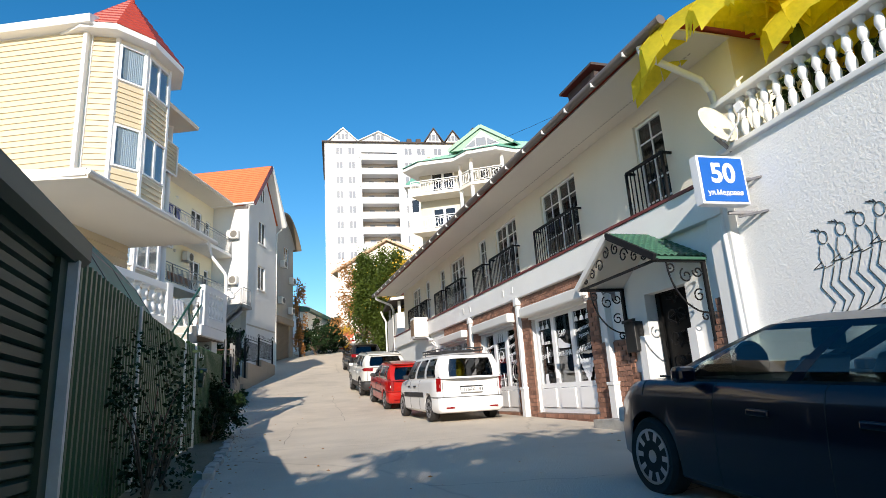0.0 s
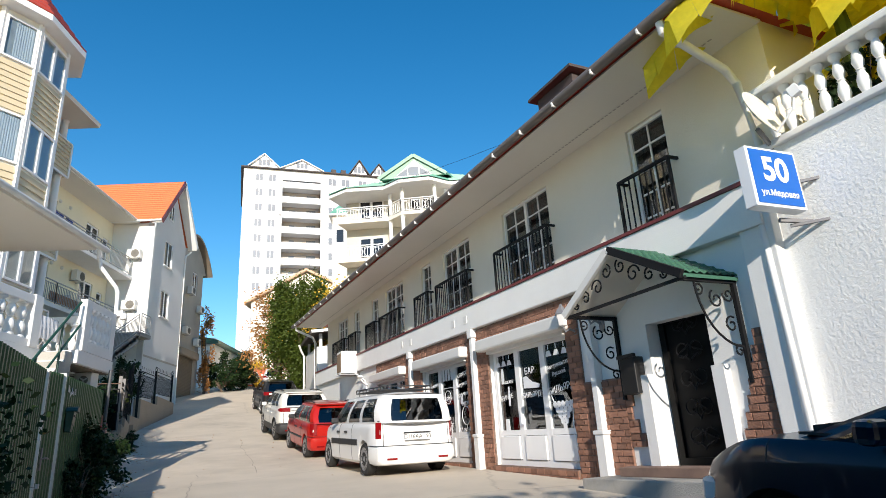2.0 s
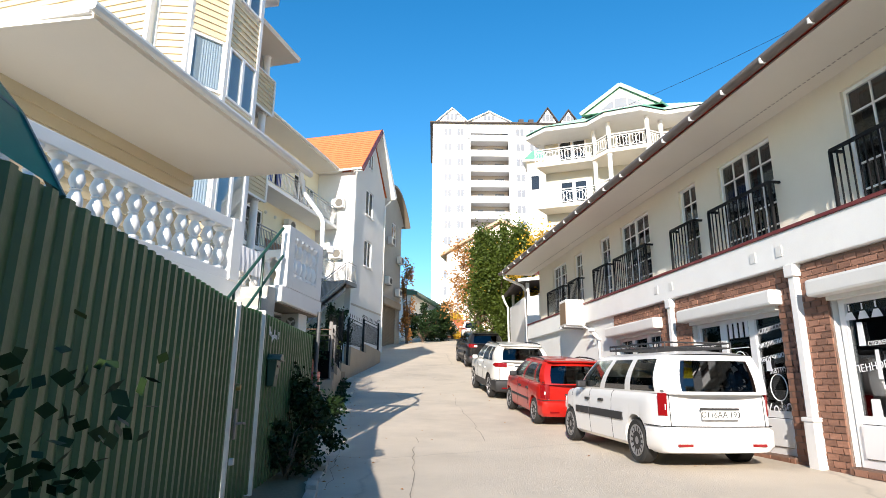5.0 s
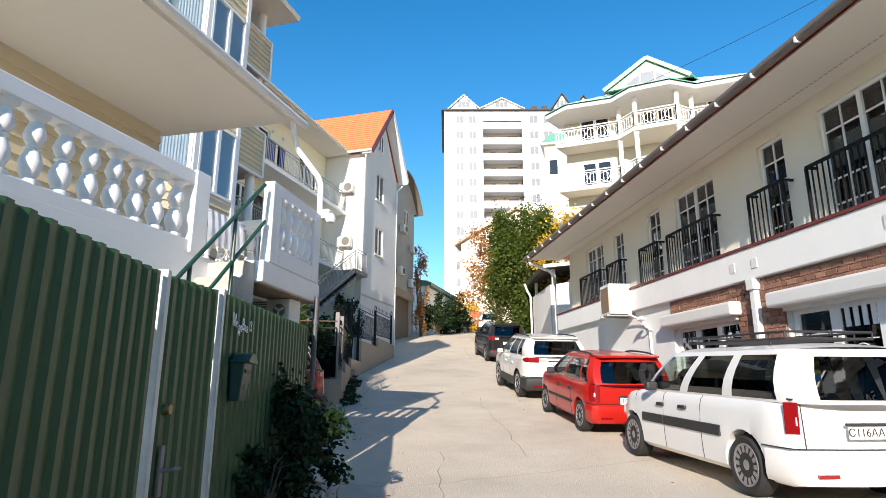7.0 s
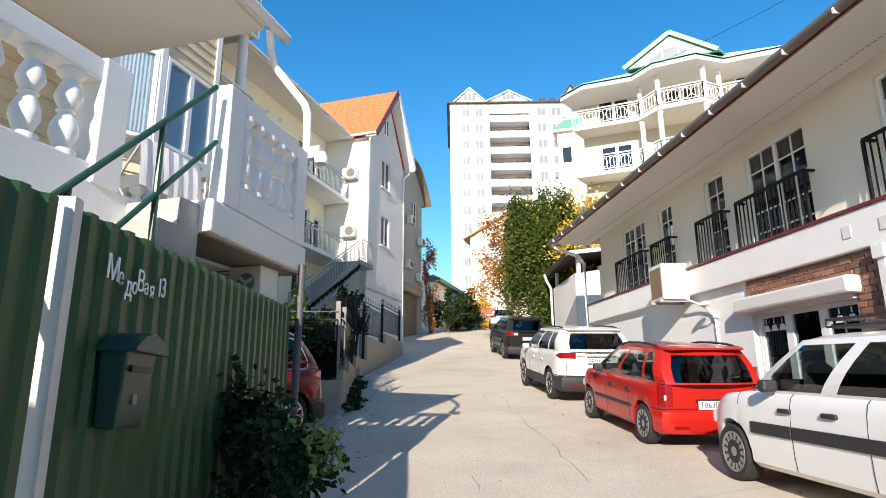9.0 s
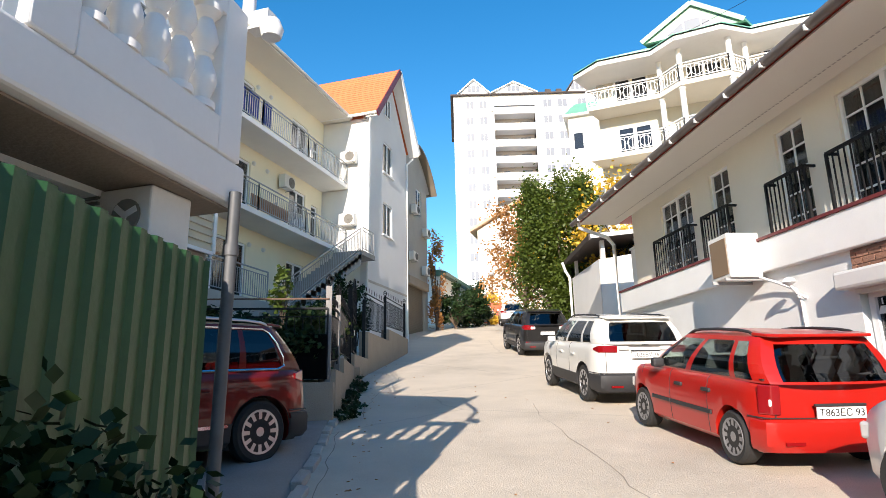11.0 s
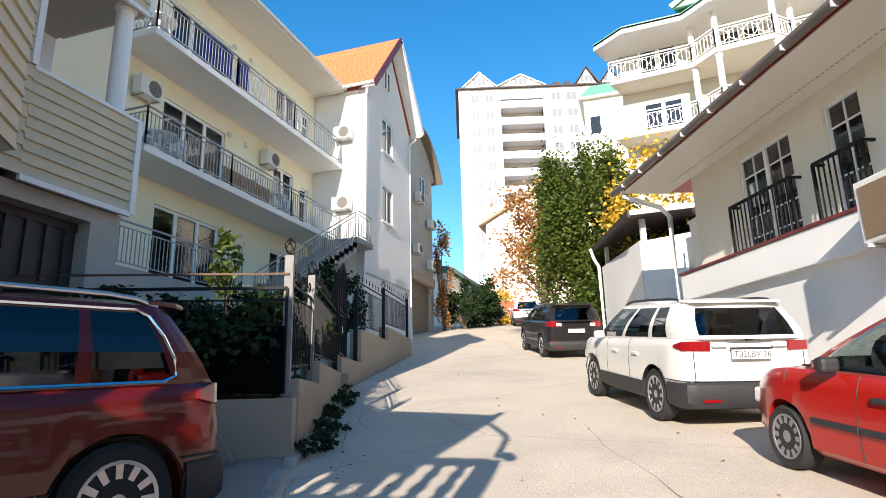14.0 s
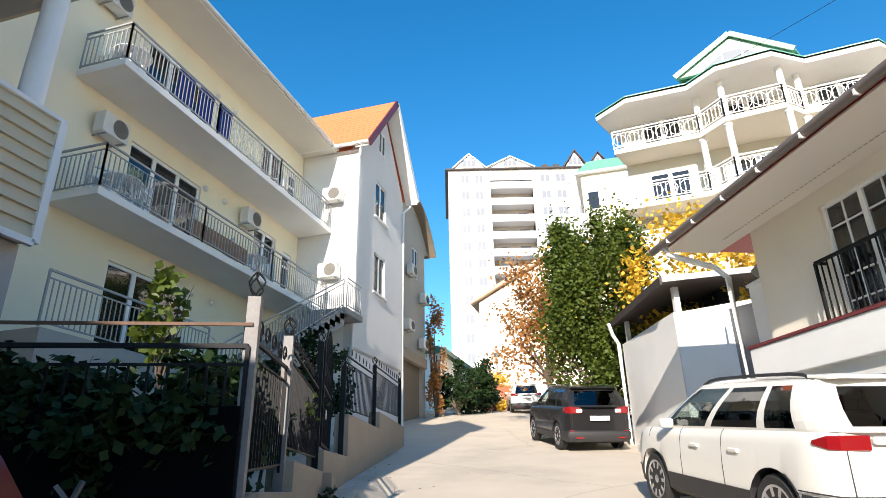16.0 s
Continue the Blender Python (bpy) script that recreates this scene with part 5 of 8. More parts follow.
for i in range(NF):
    for x, w in ((2.0, 1.3), (4.2, 1.3), (14.6, 1.5), (17.0, 1.6), (20.2, 1.5), (23.0, 1.5), (26.2, 1.5)):
        z = 1.9 + i * FL
        if w not in wfirst:
            f = B().box(x, x + w, -0.03, 0.02, z, z + 0.08).box(x, x + w, -0.03, 0.02, z + 1.42, z + 1.5).box(x, x + 0.07, -0.03, 0.02, z + 0.08, z + 1.42).box(x + w - 0.07, x + w, -0.03, 0.02, z + 0.08, z + 1.42).box(x + w / 2 - 0.05, x + w / 2 + 0.05, -0.03, 0.02, z + 0.08, z + 1.42)
            fo = f.done("window", PVC, tower, "", "own")
            B().box(x + 0.07, x + w - 0.07, -0.012, 0.0, z + 0.08, z + 1.42).done("pane", FARGLASS, fo, "", "own")
            wfirst[w] = (fo, x, z)
        else:
            fo, x0, z0 = wfirst[w]
            o = repeat(fo, Matrix.Translation((x - x0, 0, z - z0)), tower)
            for c in fo.children:
                repeat(c, ID, o)
    if i % 2:
        B().box(18.8, 19.5, -0.35, -0.02, 1.5 + i * FL, 2.0 + i * FL).done("air_conditioner", PLASTIC, tower, "", "own")
        B().box(6.0, 6.5, -0.3, -0.02, 1.4 + i * FL, 1.85 + i * FL).done("air_conditioner", PLASTIC, tower, "", "own")
B().box(-0.5, 30.3, -0.5, 18.4, 41.3, 41.5).done("cornice", SLATE, tower, "dark cornice", "own")
for x0, x1, h in ((1.0, 5.7, 2.3), (6.4, 13.4, 1.7), (18.8, 21.8, 2.6), (22.6, 25.4, 2.2), (26.0, 30, 2.8)):
    xm = (x0 + x1) / 2
    g = B().solid([(x0, -0.3, 41.6), (x1, -0.3, 41.6), (xm, -0.3, 41.6 + h)], [(x0, 9, 41.6), (x1, 9, 41.6), (xm, 9, 41.6 + h)])
    go = g.done("gable", TOWERW, tower, "white gable", "own")
    rm = TOWERW if x0 < 10 else SLATE
    for s, e in ((x0, 1), (x1, -1)):
        B().bar((s - e * 0.4, -0.6, 41.45), (xm, -0.6, 41.75 + h), 0.3, 0.14).bar((s - e * 0.4, 4, 41.45), (xm, 4, 41.75 + h), 9.2, 0.2).done("gable_roof", rm, tower, "", "own")
    for q in (-0.5, 0, 0.5):
        B().box(xm + q * 1.4 - 0.28, xm + q * 1.4 + 0.28, -0.36, -0.31, 41.9, 42.3 + h * 0.3).done("gable_window", FARGLASS, tower, "", "own")
for x in (15.5, 17.3):
    B().box(x, x + 0.9, 2, 3, 41.8, 43.3).done("chimney", SLATE, tower, "", "own")

# balconied block with the green roof
block = thing("green_roofed_block", pose(-4, 47, 8), "cream block with rounded balconies, columns and a green roof", "building")
GP = [(-6.45, 43.97), (-2.65, 43.6), (-1.72, 42.55), (0.62, 42.22), (1.5, 43.05), (4.8, 42.6)]


def shift(pl, d):
    """Plan outline pulled back by d along the way into the block."""
    return [(x + d * 0.35, y + d * 0.94) for x, y in pl]


BK = shift([GP[0], GP[1], (1.2, 43.3), GP[5]], 1.5)
back = [(GP[-1][0] + 9, GP[-1][1] + 9), (GP[0][0] + 6, GP[0][1] + 16)]
# walls behind the balconies: cream greyed, the shade put into the colour
B().prism(BK + shift(back, 0), 4, 20.2).done("core", mat("greyish cream render", (0.55, 0.52, 0.44), 0.85, vary=0.08, scale=0.6, fine=30, bump=0.2), block, "cream rendered walls")
for z in (14.9, 17.85):
    B().prism(GP + back, z - 0.25, z).done("balcony_slab", CREAM, block, "white balcony slab")
    for (p, q) in zip(GP, GP[1:]):
        railing(block, None, (*p, z), (*q, z), 0.95, gap=0.2, bar=0.035, rail=0.06, material=TRIM, name="balcony_rail", ornament=True)
        d = Vector((q[0] - p[0], q[1] - p[1], 0))
        m = max(1, round(d.length / 0.6))
        for i in range(m):
            a = Vector((*p, z)) + d * ((i + 0.5) / m)
            dn = d.normalized()
            sc = B().tube([tuple(a + dn * 0.28 * math.cos(k * math.pi / 5) + Vector((0, 0, 0.45 + 0.3 * math.sin(k * math.pi / 5)))) for k in range(11)], 0.018, 5)
            sc.done("rail_ornament", TRIM, block)
for i, (x, y) in enumerate(GP[1:-1]):
    for z0, z1 in ((14.9, 17.6), (17.85, 19.9)):
        B().lathe([(0.2, z0), (0.2, z0 + 0.1), (0.15, z0 + 0.15), (0.14, z1 - 0.15), (0.19, z1 - 0.1), (0.19, z1)], (x + 0.12, y + 0.25, 0), 12).done("column", TRIM, block, "white round column", smooth=True)
EV = [(-7.1, 44.25), (-5.7, 43.1), (-2.95, 42.93), (-1.85, 41.85), (0.36, 41.5), (1.87, 42.5), (4.6, 42.2)]
B().prism(EV + back, 19.78, 19.98).done("roof_edge", TRIM, block, "white eaves fascia")
B().prism([(x * 0.995, y + 0.12) for x, y in EV] + back, 19.98, 20.1).done("gutter", TRIM, block, "white gutter moulding")
apex = (1.6, 47.0)
loop = EV + back
for i in range(len(loop)):
    p, q = loop[i], loop[(i + 1) % len(loop)]
    b = B()
    for k in range(12):
        a0, a1 = k / 12, (k + 1) / 12
        L = lambda pt, f, dz: (pt[0] + (apex[0] - pt[0]) * f, pt[1] + (apex[1] - pt[1]) * f, 20.1 + 2.7 * f + dz)
        b.add([L(p, a0, 0.06), L(q, a0, 0.06), L(q, a1, 0), L(p, a1, 0), L(p, a0, 0), L(q, a0, 0)], [(0, 1, 2, 3), (4, 5, 1, 0)])
    b.done("roof_slope", GREENTILE, block, "green metal tiles")
# front gable: green verge roof, white triangle with three panes
inn = Vector((0.5, 0.87, 0)) * 4.5
gl_, gm_, gr_ = Vector((-3.3, 43.3, 20.75)), Vector((-0.66, 43.1, 22.5)), Vector((1.75, 42.9, 20.85))
for e in (gl_, gr_):
    lo, hi = [e, gm_, gm_ + inn, e + inn], [v + Vector((0, 0, 0.16)) for v in (e, gm_, gm_ + inn, e + inn)]
    B().solid([tuple(v) for v in lo], [tuple(v) for v in hi]).done("gable_roof", GREENTILE, block, "green metal gable roof")
    B().bar(tuple(e - inn * 0.012 + Vector((0, 0, 0.03))), tuple(gm_ - inn * 0.012 + Vector((0, 0, 0.03))), 0.06, 0.26).done("gable_verge", VERGE, block, "pale green verge board")
base_l, base_r, top_m = gl_.lerp(gr_, 0.22), gl_.lerp(gr_, 0.8), gm_ - Vector((0, 0, 0.34))
off = inn * 0.008
tri_ = [v + off for v in (base_l, base_r, top_m)]
B().solid([tuple(v + inn * 0.02) for v in (gl_, gr_, gm_)], [tuple(v + inn * 0.06) for v in (gl_, gr_, gm_)]).done("gable_infill", VERGE, block, "pale green gable boarding")
B().solid([tuple(v) for v in tri_], [tuple(v + inn * 0.05) for v in tri_]).done("gable_wall", TRIM, block, "white glazed gable")
for a_, c_ in ((0.06, 0.34), (0.37, 0.63), (0.66, 0.94)):
    def on_gable(f, q):
        """Point at f along the foot of the gable, q of the way to the slope above it."""
        foot = tri_[0].lerp(tri_[1], f)
        h_ = (tri_[2].z - tri_[0].z) * (1 - abs(2 * f - 1)) * 0.78
        return foot + Vector((0, 0, 0.12 + max(0.02, h_ - 0.14) * q))
    quad = [on_gable(a_, 0), on_gable(c_, 0), on_gable(c_, 1), on_gable(a_, 1)]
    B().solid([tuple(v - inn * 0.004) for v in quad], [tuple(v + inn * 0.001) for v in quad]).done("gable_pane", FARGLASS, block)
for (p, q) in zip(BK, BK[1:]):
    d = Vector((q[0] - p[0], q[1] - p[1], 0))
    ang = math.degrees(math.atan2(d.y, d.x))
    for z in (14.92, 17.87):
        if d.length > 1.8:
            window(block, pose(p[0], p[1], 0, 0, 0, ang), "x", -0.02, -1, d.length * 0.25, d.length * 0.25 + min(2.0, d.length * 0.5), z + 0.05, z + 2.0, 2, w=0.12)


# ---- trees and shrubs ----
def leaf_mesh(name, m, n, seed, spread, size, clumps):
    """A crown of many small leaf quads in uneven clumps."""
    rnd = random.Random(seed)
    b = B()
    cl = []
    for _ in range(clumps):
        while True:
            p = Vector((rnd.uniform(-1, 1), rnd.uniform(-1, 1), rnd.uniform(-1, 1)))
            if 0.35 < p.length < 1:
                break
        cl.append((p, rnd.uniform(0.16, 0.34)))
    for _ in range(n):
        c, r = rnd.choice(cl)
        p = c + Vector((rnd.gauss(0, 1), rnd.gauss(0, 1), rnd.gauss(0, 0.8))) * r * 0.55
        p = Vector((p.x * spread[0], p.y * spread[1], p.z * spread[2]))
        a = Vector((rnd.uniform(-1, 1), rnd.uniform(-1, 1), rnd.uniform(-0.7, 0.3))).normalized() * size * rnd.uniform(0.6, 1.4)
        t = a.cross(Vector((rnd.uniform(-1, 1), rnd.uniform(-1, 1), rnd.uniform(-1, 1)))).normalized() * size * 0.42
        b.add([p, p + a * 0.5 + t, p + a, p + a * 0.5 - t], [(0, 1, 2, 3)])
    return b


def tree(name, m, h, trunk_h, spread, leafm, n, seed, size=0.22, clumps=26, label="", extra=None, trunk_r=0.14):
    rnd = random.Random(seed + 1)
    t = thing(name, m, label, "tree")
    cz = trunk_h + spread[2] * 0.85
    tb = B().tube([(0, 0, -0.3), (0.05, 0.03, trunk_h * 0.5), (0.0, 0.08, trunk_h), (0.1, 0.0, cz)], [trunk_r, trunk_r * 0.8, trunk_r * 0.6, trunk_r * 0.25], 8)
    for i in range(9):
        a = i * 2.4 + rnd.random()
        e = Vector((math.cos(a) * spread[0] * 0.75, math.sin(a) * spread[1] * 0.75, cz + rnd.uniform(-0.5, 0.7) * spread[2]))
        s = Vector((0, 0, trunk_h * rnd.uniform(0.6, 1.1)))
        tb.tube([s, s.lerp(e, 0.5) + Vector((0, 0, 0.2)), e], [trunk_r * 0.45, trunk_r * 0.28, trunk_r * 0.08], 5)
    tb.done("trunk", BARK, t, "", "own", smooth=True)
    lb = leaf_mesh(name, leafm, n, seed, spread, size, clumps)
    lb.v = [(p[0], p[1], p[2] + cz) for p in lb.v]
    lb.done("crown", leafm, t, "", "own")
    if extra:
        em, en = extra
        lb = leaf_mesh(name, em, en, seed + 7, (spread[0] * 1.05, spread[1] * 1.05, spread[2]), size, clumps // 2)
        lb.v = [(p[0], p[1], p[2] + cz) for p in lb.v]
        lb.done("yellow_leaves", em, t, "", "own")
    return t


def at(x, y, dz=0):
    return pose(x, y, gxy(x, y) + dz)


tree("evergreen_tree", at(-7.9, 38.2), 8, 1.0, (1.75, 1.85, 4.1), LEAF, 40000, 3, 0.135, 90, "dense dark green tree beside the white wall", (LEAFY, 160))
tree("autumn_tree", at(-10.4, 43.5), 8, 2.0, (2.3, 2.2, 2.9), LEAFO, 5600, 5, 0.17, 44, "thin autumn tree with orange-brown leaves")
tree("yellow_tree", at(-4.6, 36.6), 8, 2.5, (2.4, 2.2, 2.7), LEAFY, 4200, 9, 0.17, 46, "autumn tree with yellow leaves behind the lean-to")
for k, (x, y, s) in enumerate(((-16.2, 50.2, 1.5), (-16.0, 52.0, 1.7), (-15.6, 53.8, 1.6))):
    tree("hedge_bush", at(x, y), 3, 0.2, (1.3, 1.3, s), LEAFD, 2600, 20 + k, 0.17, 18, "dark evergreen hedge bush at the lane edge")
tree("yellow_bush", at(-15.6, 57.0), 3, 0.3, (1.3, 1.2, 1.1), LEAFY, 1600, 31, 0.2, 16, "bright yellow autumn bush")
tree("creeper", at(-16.9, 48.4), 5, 0.3, (0.5, 0.7, 3.4), LEAFO, 1800, 33, 0.16, 18, "reddish creeper climbing the grey house")
# shrubs at the foot of the green fence
for k, (v, u, sx, sz, n) in enumerate(((-1.0, 6.4, 0.42, 0.85, 520), (-1.0, 7.3, 0.4, 0.75, 430), (-0.92, 14.6, 0.55, 0.62, 2200), (-1.0, 15.4, 0.36, 0.5, 1100), (-1.0, 13.7, 0.4, 0.35, 900))):
    tree("fence_shrub", street(v, u), 2, 0.15, (sx, sx, sz), LEAFD, int(n * 1.5), 40 + k, 0.06 if u > 10 else 0.05, 26, "dark leafy shrub growing at the fence foot", trunk_r=0.03)
# tall tree behind the start, whose shade dapples the foreground
tree("street_tree", street(-1.8, -8.6), 9, 3.8, (3.6, 4.0, 2.4), LEAF, 15000, 60, 0.3, 46, "broad tree standing behind the start of the lane", trunk_r=0.22)
tree("street_tree", street(3.4, -9.4), 9, 3.6, (3.4, 4.0, 2.4), LEAF, 14000, 61, 0.3, 46, "broad tree standing behind the start of the lane", trunk_r=0.22)
# unseen block added behind the start; it shades the near left side
B().box(-9, -2.2, -16, -4, -1.5, 5.2).done("house_behind", CREAM, None, "unseen cream block added to shade the near left of the lane", ST, kind="", category="house")

# banana plants above the garden wall
def banana(m, seed, n=9, L=2.5, a0=None, label="yellowing banana plant above the balustrade"):
    rnd = random.Random(seed)
    t = thing("banana_plant", m, label, "plant")
    B().tube([(0, 0, 0), (0.03, 0, 1.0), (0, 0.02, 1.9)], [0.13, 0.11, 0.07], 8).done("stem", LEAF, t, "", "own", smooth=True)
    for i in range(n):
        a = i * 2.39 + rnd.uniform(-0.4, 0.4) if a0 is None else a0 + i * 0.42
        ln = L * rnd.uniform(0.75, 1.1)
        b = B()
        m2 = 16
        side = Vector((-math.sin(a), math.cos(a), 0))
        mid = []
        for k in range(m2 + 1):
            s = k / m2
            r = ln * 0.85 * s
            z = 1.8 + ln * (0.78 * s - 0.88 * s * s)
            mid.append(Vector((math.cos(a) * r, math.sin(a) * r, z)))
        for e in (-1, 1):
            droop = [0.24 + 0.14 * s_ / m2 + rnd.uniform(0, 0.03) for s_ in range(m2 + 1)]
            for k in range(m2):
                s0, s1 = k / m2, (k + 1) / m2
                w0, w1 = 0.36 * math.sin(math.pi * min(1, 0.1 + 0.84 * s0)) ** 0.55, 0.36 * math.sin(math.pi * min(1, 0.1 + 0.84 * s1)) ** 0.55
                tear = 0.12 if rnd.random() < 0.3 else 0.0
                p0, p1 = mid[k], mid[k + 1]
                m0, m1 = p0 + side * e * w0 * 0.55 - Vector((0, 0, 0.06)), p1 + side * e * w1 * 0.55 - Vector((0, 0, 0.06))
                q0, q1 = p0 + side * e * w0 - Vector((0, 0, droop[k])), p1.lerp(p0, tear) + side * e * w1 - Vector((0, 0, droop[k + 1] + tear * 0.4))
                b.add([p0, p1, m1, m0, q1, q0], [(0, 1, 2, 3), (3, 2, 4, 5)])
        b.tube(mid, 0.014, 4)
        b.done("leaf", BANANA if rnd.random() < 0.9 else LEAF, t, "", "own", smooth="all")
    return t


for k, (v, u, z, n, a0) in enumerate(((7.1, 5.7, 4.75, 4, 2.35), (8.2, 4.9, 4.6, 9, None), (8.6, 5.9, 5.1, 9, None), (8.4, 3.4, 4.6, 9, None), (8.5, 1.8, 4.6, 8, None), (9.2, 4.2, 4.9, 9, None))):
    banana(street(v, u, z, k * 70 if k else 0), 70 + k, n, a0=a0)
for k, (v, u) in enumerate(((7.0, 5.6), (7.0, 4.2), (7.1, 2.6))):
    tree("garden_shrub", street(v, u, 4.6), 1.4, 0.1, (0.5, 0.6, 0.55), LEAFD, 900, 90 + k, 0.09, 14, "dark shrub behind the balustrade", trunk_r=0.02)


# ---- writing ----
def lettering(name, words, size, m, material, parent, label="", align="CENTER", bold=0.0):
    """Flat raised lettering; m is the pose in the world, the words run along its x axis and face its z axis."""
    cu = bpy.data.curves.new(name, "FONT")
    cu.body, cu.size, cu.extrude, cu.align_x, cu.align_y, cu.offset = words, size, 0.002, align, "CENTER", bold
    tmp = bpy.data.objects.new(name, cu)
    scene.collection.objects.link(tmp)
    dg = bpy.context.evaluated_depsgraph_get()
    me = bpy.data.meshes.new_from_object(tmp.evaluated_get(dg))
    bpy.data.objects.remove(tmp)
    me.materials.clear()
    me.materials.append(material)
    ob = new(name, me)
    ob.parent = parent
    ob.matrix_basis = WM[parent].inverted() @ m
    WM[ob] = m.copy()
    return tagged(ob, label)


# ---- cars ----
def paint(name, c, metal=0.0):
    return mat(name, c, 0.3, metal=metal, vary=0.03, scale=2, coat=0.6, spec=0.25)


TYRE = mat("tyre rubber", (0.02, 0.02, 0.02), 0.85, vary=0.2, scale=20, bump=0.2)
RIM = mat("alloy rim", (0.55, 0.55, 0.57), 0.3, metal=0.9, vary=0.05, scale=8)
RIMG = mat("grey wheel cover", (0.3, 0.3, 0.31), 0.4, metal=0.5, vary=0.1, scale=8)
CLAD = mat("black bumper plastic", (0.025, 0.025, 0.027), 0.6, vary=0.1, scale=10)
CHROME = mat("chrome trim", (0.8, 0.8, 0.82), 0.12, metal=1.0)
TAIL = mat("red tail light", (0.23, 0.006, 0.008), 0.12, coat=1.0)
TAILW = mat("clear lamp lens", (0.7, 0.68, 0.66), 0.12, coat=1.0)
PLATE = mat("number plate", (0.78, 0.78, 0.76), 0.4)
CARGLASS = glass_mat("car glass", (0.75, 0.85, 0.82), keep=0.78)
TINTGLASS = glass_mat("dark tinted car glass", (0.5, 0.52, 0.55), keep=0.1)
SEAT = mat("grey seat fabric", (0.12, 0.12, 0.125), 0.9, vary=0.1, scale=12)
DASH = mat("dark dashboard", (0.02, 0.02, 0.022), 0.7)


def car(m, body, label, L, W, H, wb, roh, wr, belt, hood, nose, gh, cuts, tints, clad_z=0.0, clear=0.2, tumble=0.72, rim_spokes=10, rim=None, rails=None, plate="", hatch_light=None, tailbox=None, rear_w=(0.1, 0.9), handles=(), strip=None, group="", name="parked_car", chrome_belt=False, rack=False, boot=None, rise=0.0, rear_s=(0.09, 0.91)):
    t = thing(name, m, label, "car", group)
    rim = rim or RIM
    ax = (roh, roh + wb)
    R = wr + 0.055
    hw = W / 2

    def top(y):
        if boot and y < boot[0]:
            return boot[1] + 0.03 * y / boot[0]
        c = gh[3]
        if y <= c:
            return belt + rise * (1 - y / c)
        k = (y - c) / (L - c)
        return hood + (nose - hood) * k ** 2.2 + (belt - hood) * max(0, 1 - k * 8)

    def half(y):
        e = 1.0
        if y < 0.55:
            e = 1 - 0.10 * ((0.55 - y) / 0.55) ** 2.2
        if y > L - 0.9:
            e = 1 - 0.22 * ((y - L + 0.9) / 0.9) ** 2.2
        return hw * e

    def arch(y):
        for a in ax:
            if abs(y - a) < R:
                return wr + math.sqrt(R * R - (y - a) ** 2)
        return 0.0
    ys = sorted({0.0, 0.03, 0.1, 0.2, L - 0.2, L - 0.1, L - 0.03, L, *[i * L / 40 for i in range(1, 40)], *[a + R * math.cos(q * math.pi / 14) for a in ax for q in range(15)]})

    def section(y, zmax=None, grow=0.0):
        w, tp = half(y) + grow, top(y)
        low = clear
        if y < 0.2:
            low += 0.12 * (1 - y / 0.2)
        if y > L - 0.35:
            low += 0.06
        tuck = 1.0
        if y < 0.1:
            tuck = 0.965 + 0.35 * y
        if y > L - 0.1:
            tuck = 0.93 + 0.7 * (L - y)
        w *= tuck
        mid = low + (tp - low) * 0.55
        pts = [(0.0, low), (w * 0.88, low), (w * 0.965, low + 0.06), (w * 0.985, low + 0.2), (w, mid), (w * 0.99, tp - 0.14), (w * 0.965, tp - 0.05), (w * 0.92, tp - 0.008), (w * 0.6, tp + 0.012), (0.0, tp + 0.025)]
        if zmax is not None:
            pts = [(x, min(z, zmax)) for x, z in pts[:5]]
        a = arch(y)
        return [(x, max(z, a) if x > 0 or a == 0 else max(z, min(a, tp - 0.1))) for x, z in pts]

    def bend_y(x, y, z):
        """Rounds the tail and the nose in plan and leans them in towards the top."""
        q = (x / hw) ** 2
        lean = max(0.0, (z - 0.55)) * 0.09
        if y < 0.4:
            return y + (0.075 * q + lean) * (1 - y / 0.4)
        if y > L - 0.6:
            return y - (0.16 * q + lean) * (1 - (L - y) / 0.6)
        return y

    def loft(zmax=None, grow=0.0):
        b = B()
        rows = []
        for y in ys:
            s = section(y, zmax, grow)
            yy = y if zmax is None else -0.01 + y * (1 + 0.02 / L)
            rows.append([(x, bend_y(x, yy, z), z) for x, z in s] + [(-x, bend_y(x, yy, z), z) for x, z in s[::-1][1 if zmax is None else 0:-1]])
        n = len(rows[0])
        vs = [p for r in rows for p in r]
        fs = [(i * n + k, (i + 1) * n + k, (i + 1) * n + (k + 1) % n, i * n + (k + 1) % n) for i in range(len(rows) - 1) for k in range(n)]
        fs += [tuple(range(n)), tuple((len(rows) - 1) * n + k for k in range(n))[::-1]]
        return b.add(vs, fs)
    loft().done("body", body, t, "", "own", smooth=True)
    if clad_z:
        loft(clad_z, 0.008).done("lower_cladding", CLAD, t, "black plastic lower cladding", "own", smooth=True)
    # rear bumper, proud of the body and wrapped round to the wheel arches
    bm_, z0_, z1_ = (CLAD if clad_z else body), clear + 0.03, (clad_z + 0.1 if clad_z else 0.56)
    way = [(half(y) + 0.012, y) for y in [max(0.12, ax[0] - R - 0.02) * k / 5 + 0.05 * (5 - k) / 5 for k in range(5, -1, -1)]]
    way += [(hw * k, bend_y(hw * k, -0.05, 0.5)) for k in (0.86, 0.78, 0.6, 0.4, 0.2, 0.0)]
    way += [(-x, y) for x, y in way[::-1][1:]]
    cols = ((z0_, 0.05), (z0_ + 0.07, 0.005), (z1_ - 0.09, 0.0), (z1_ - 0.035, 0.008), (z1_, 0.045))
    n_ = len(cols)
    vs_ = [(x - (o if x > 0 else -o) * min(1, abs(x) / hw), y + o, z) for x, y in way for z, o in cols]
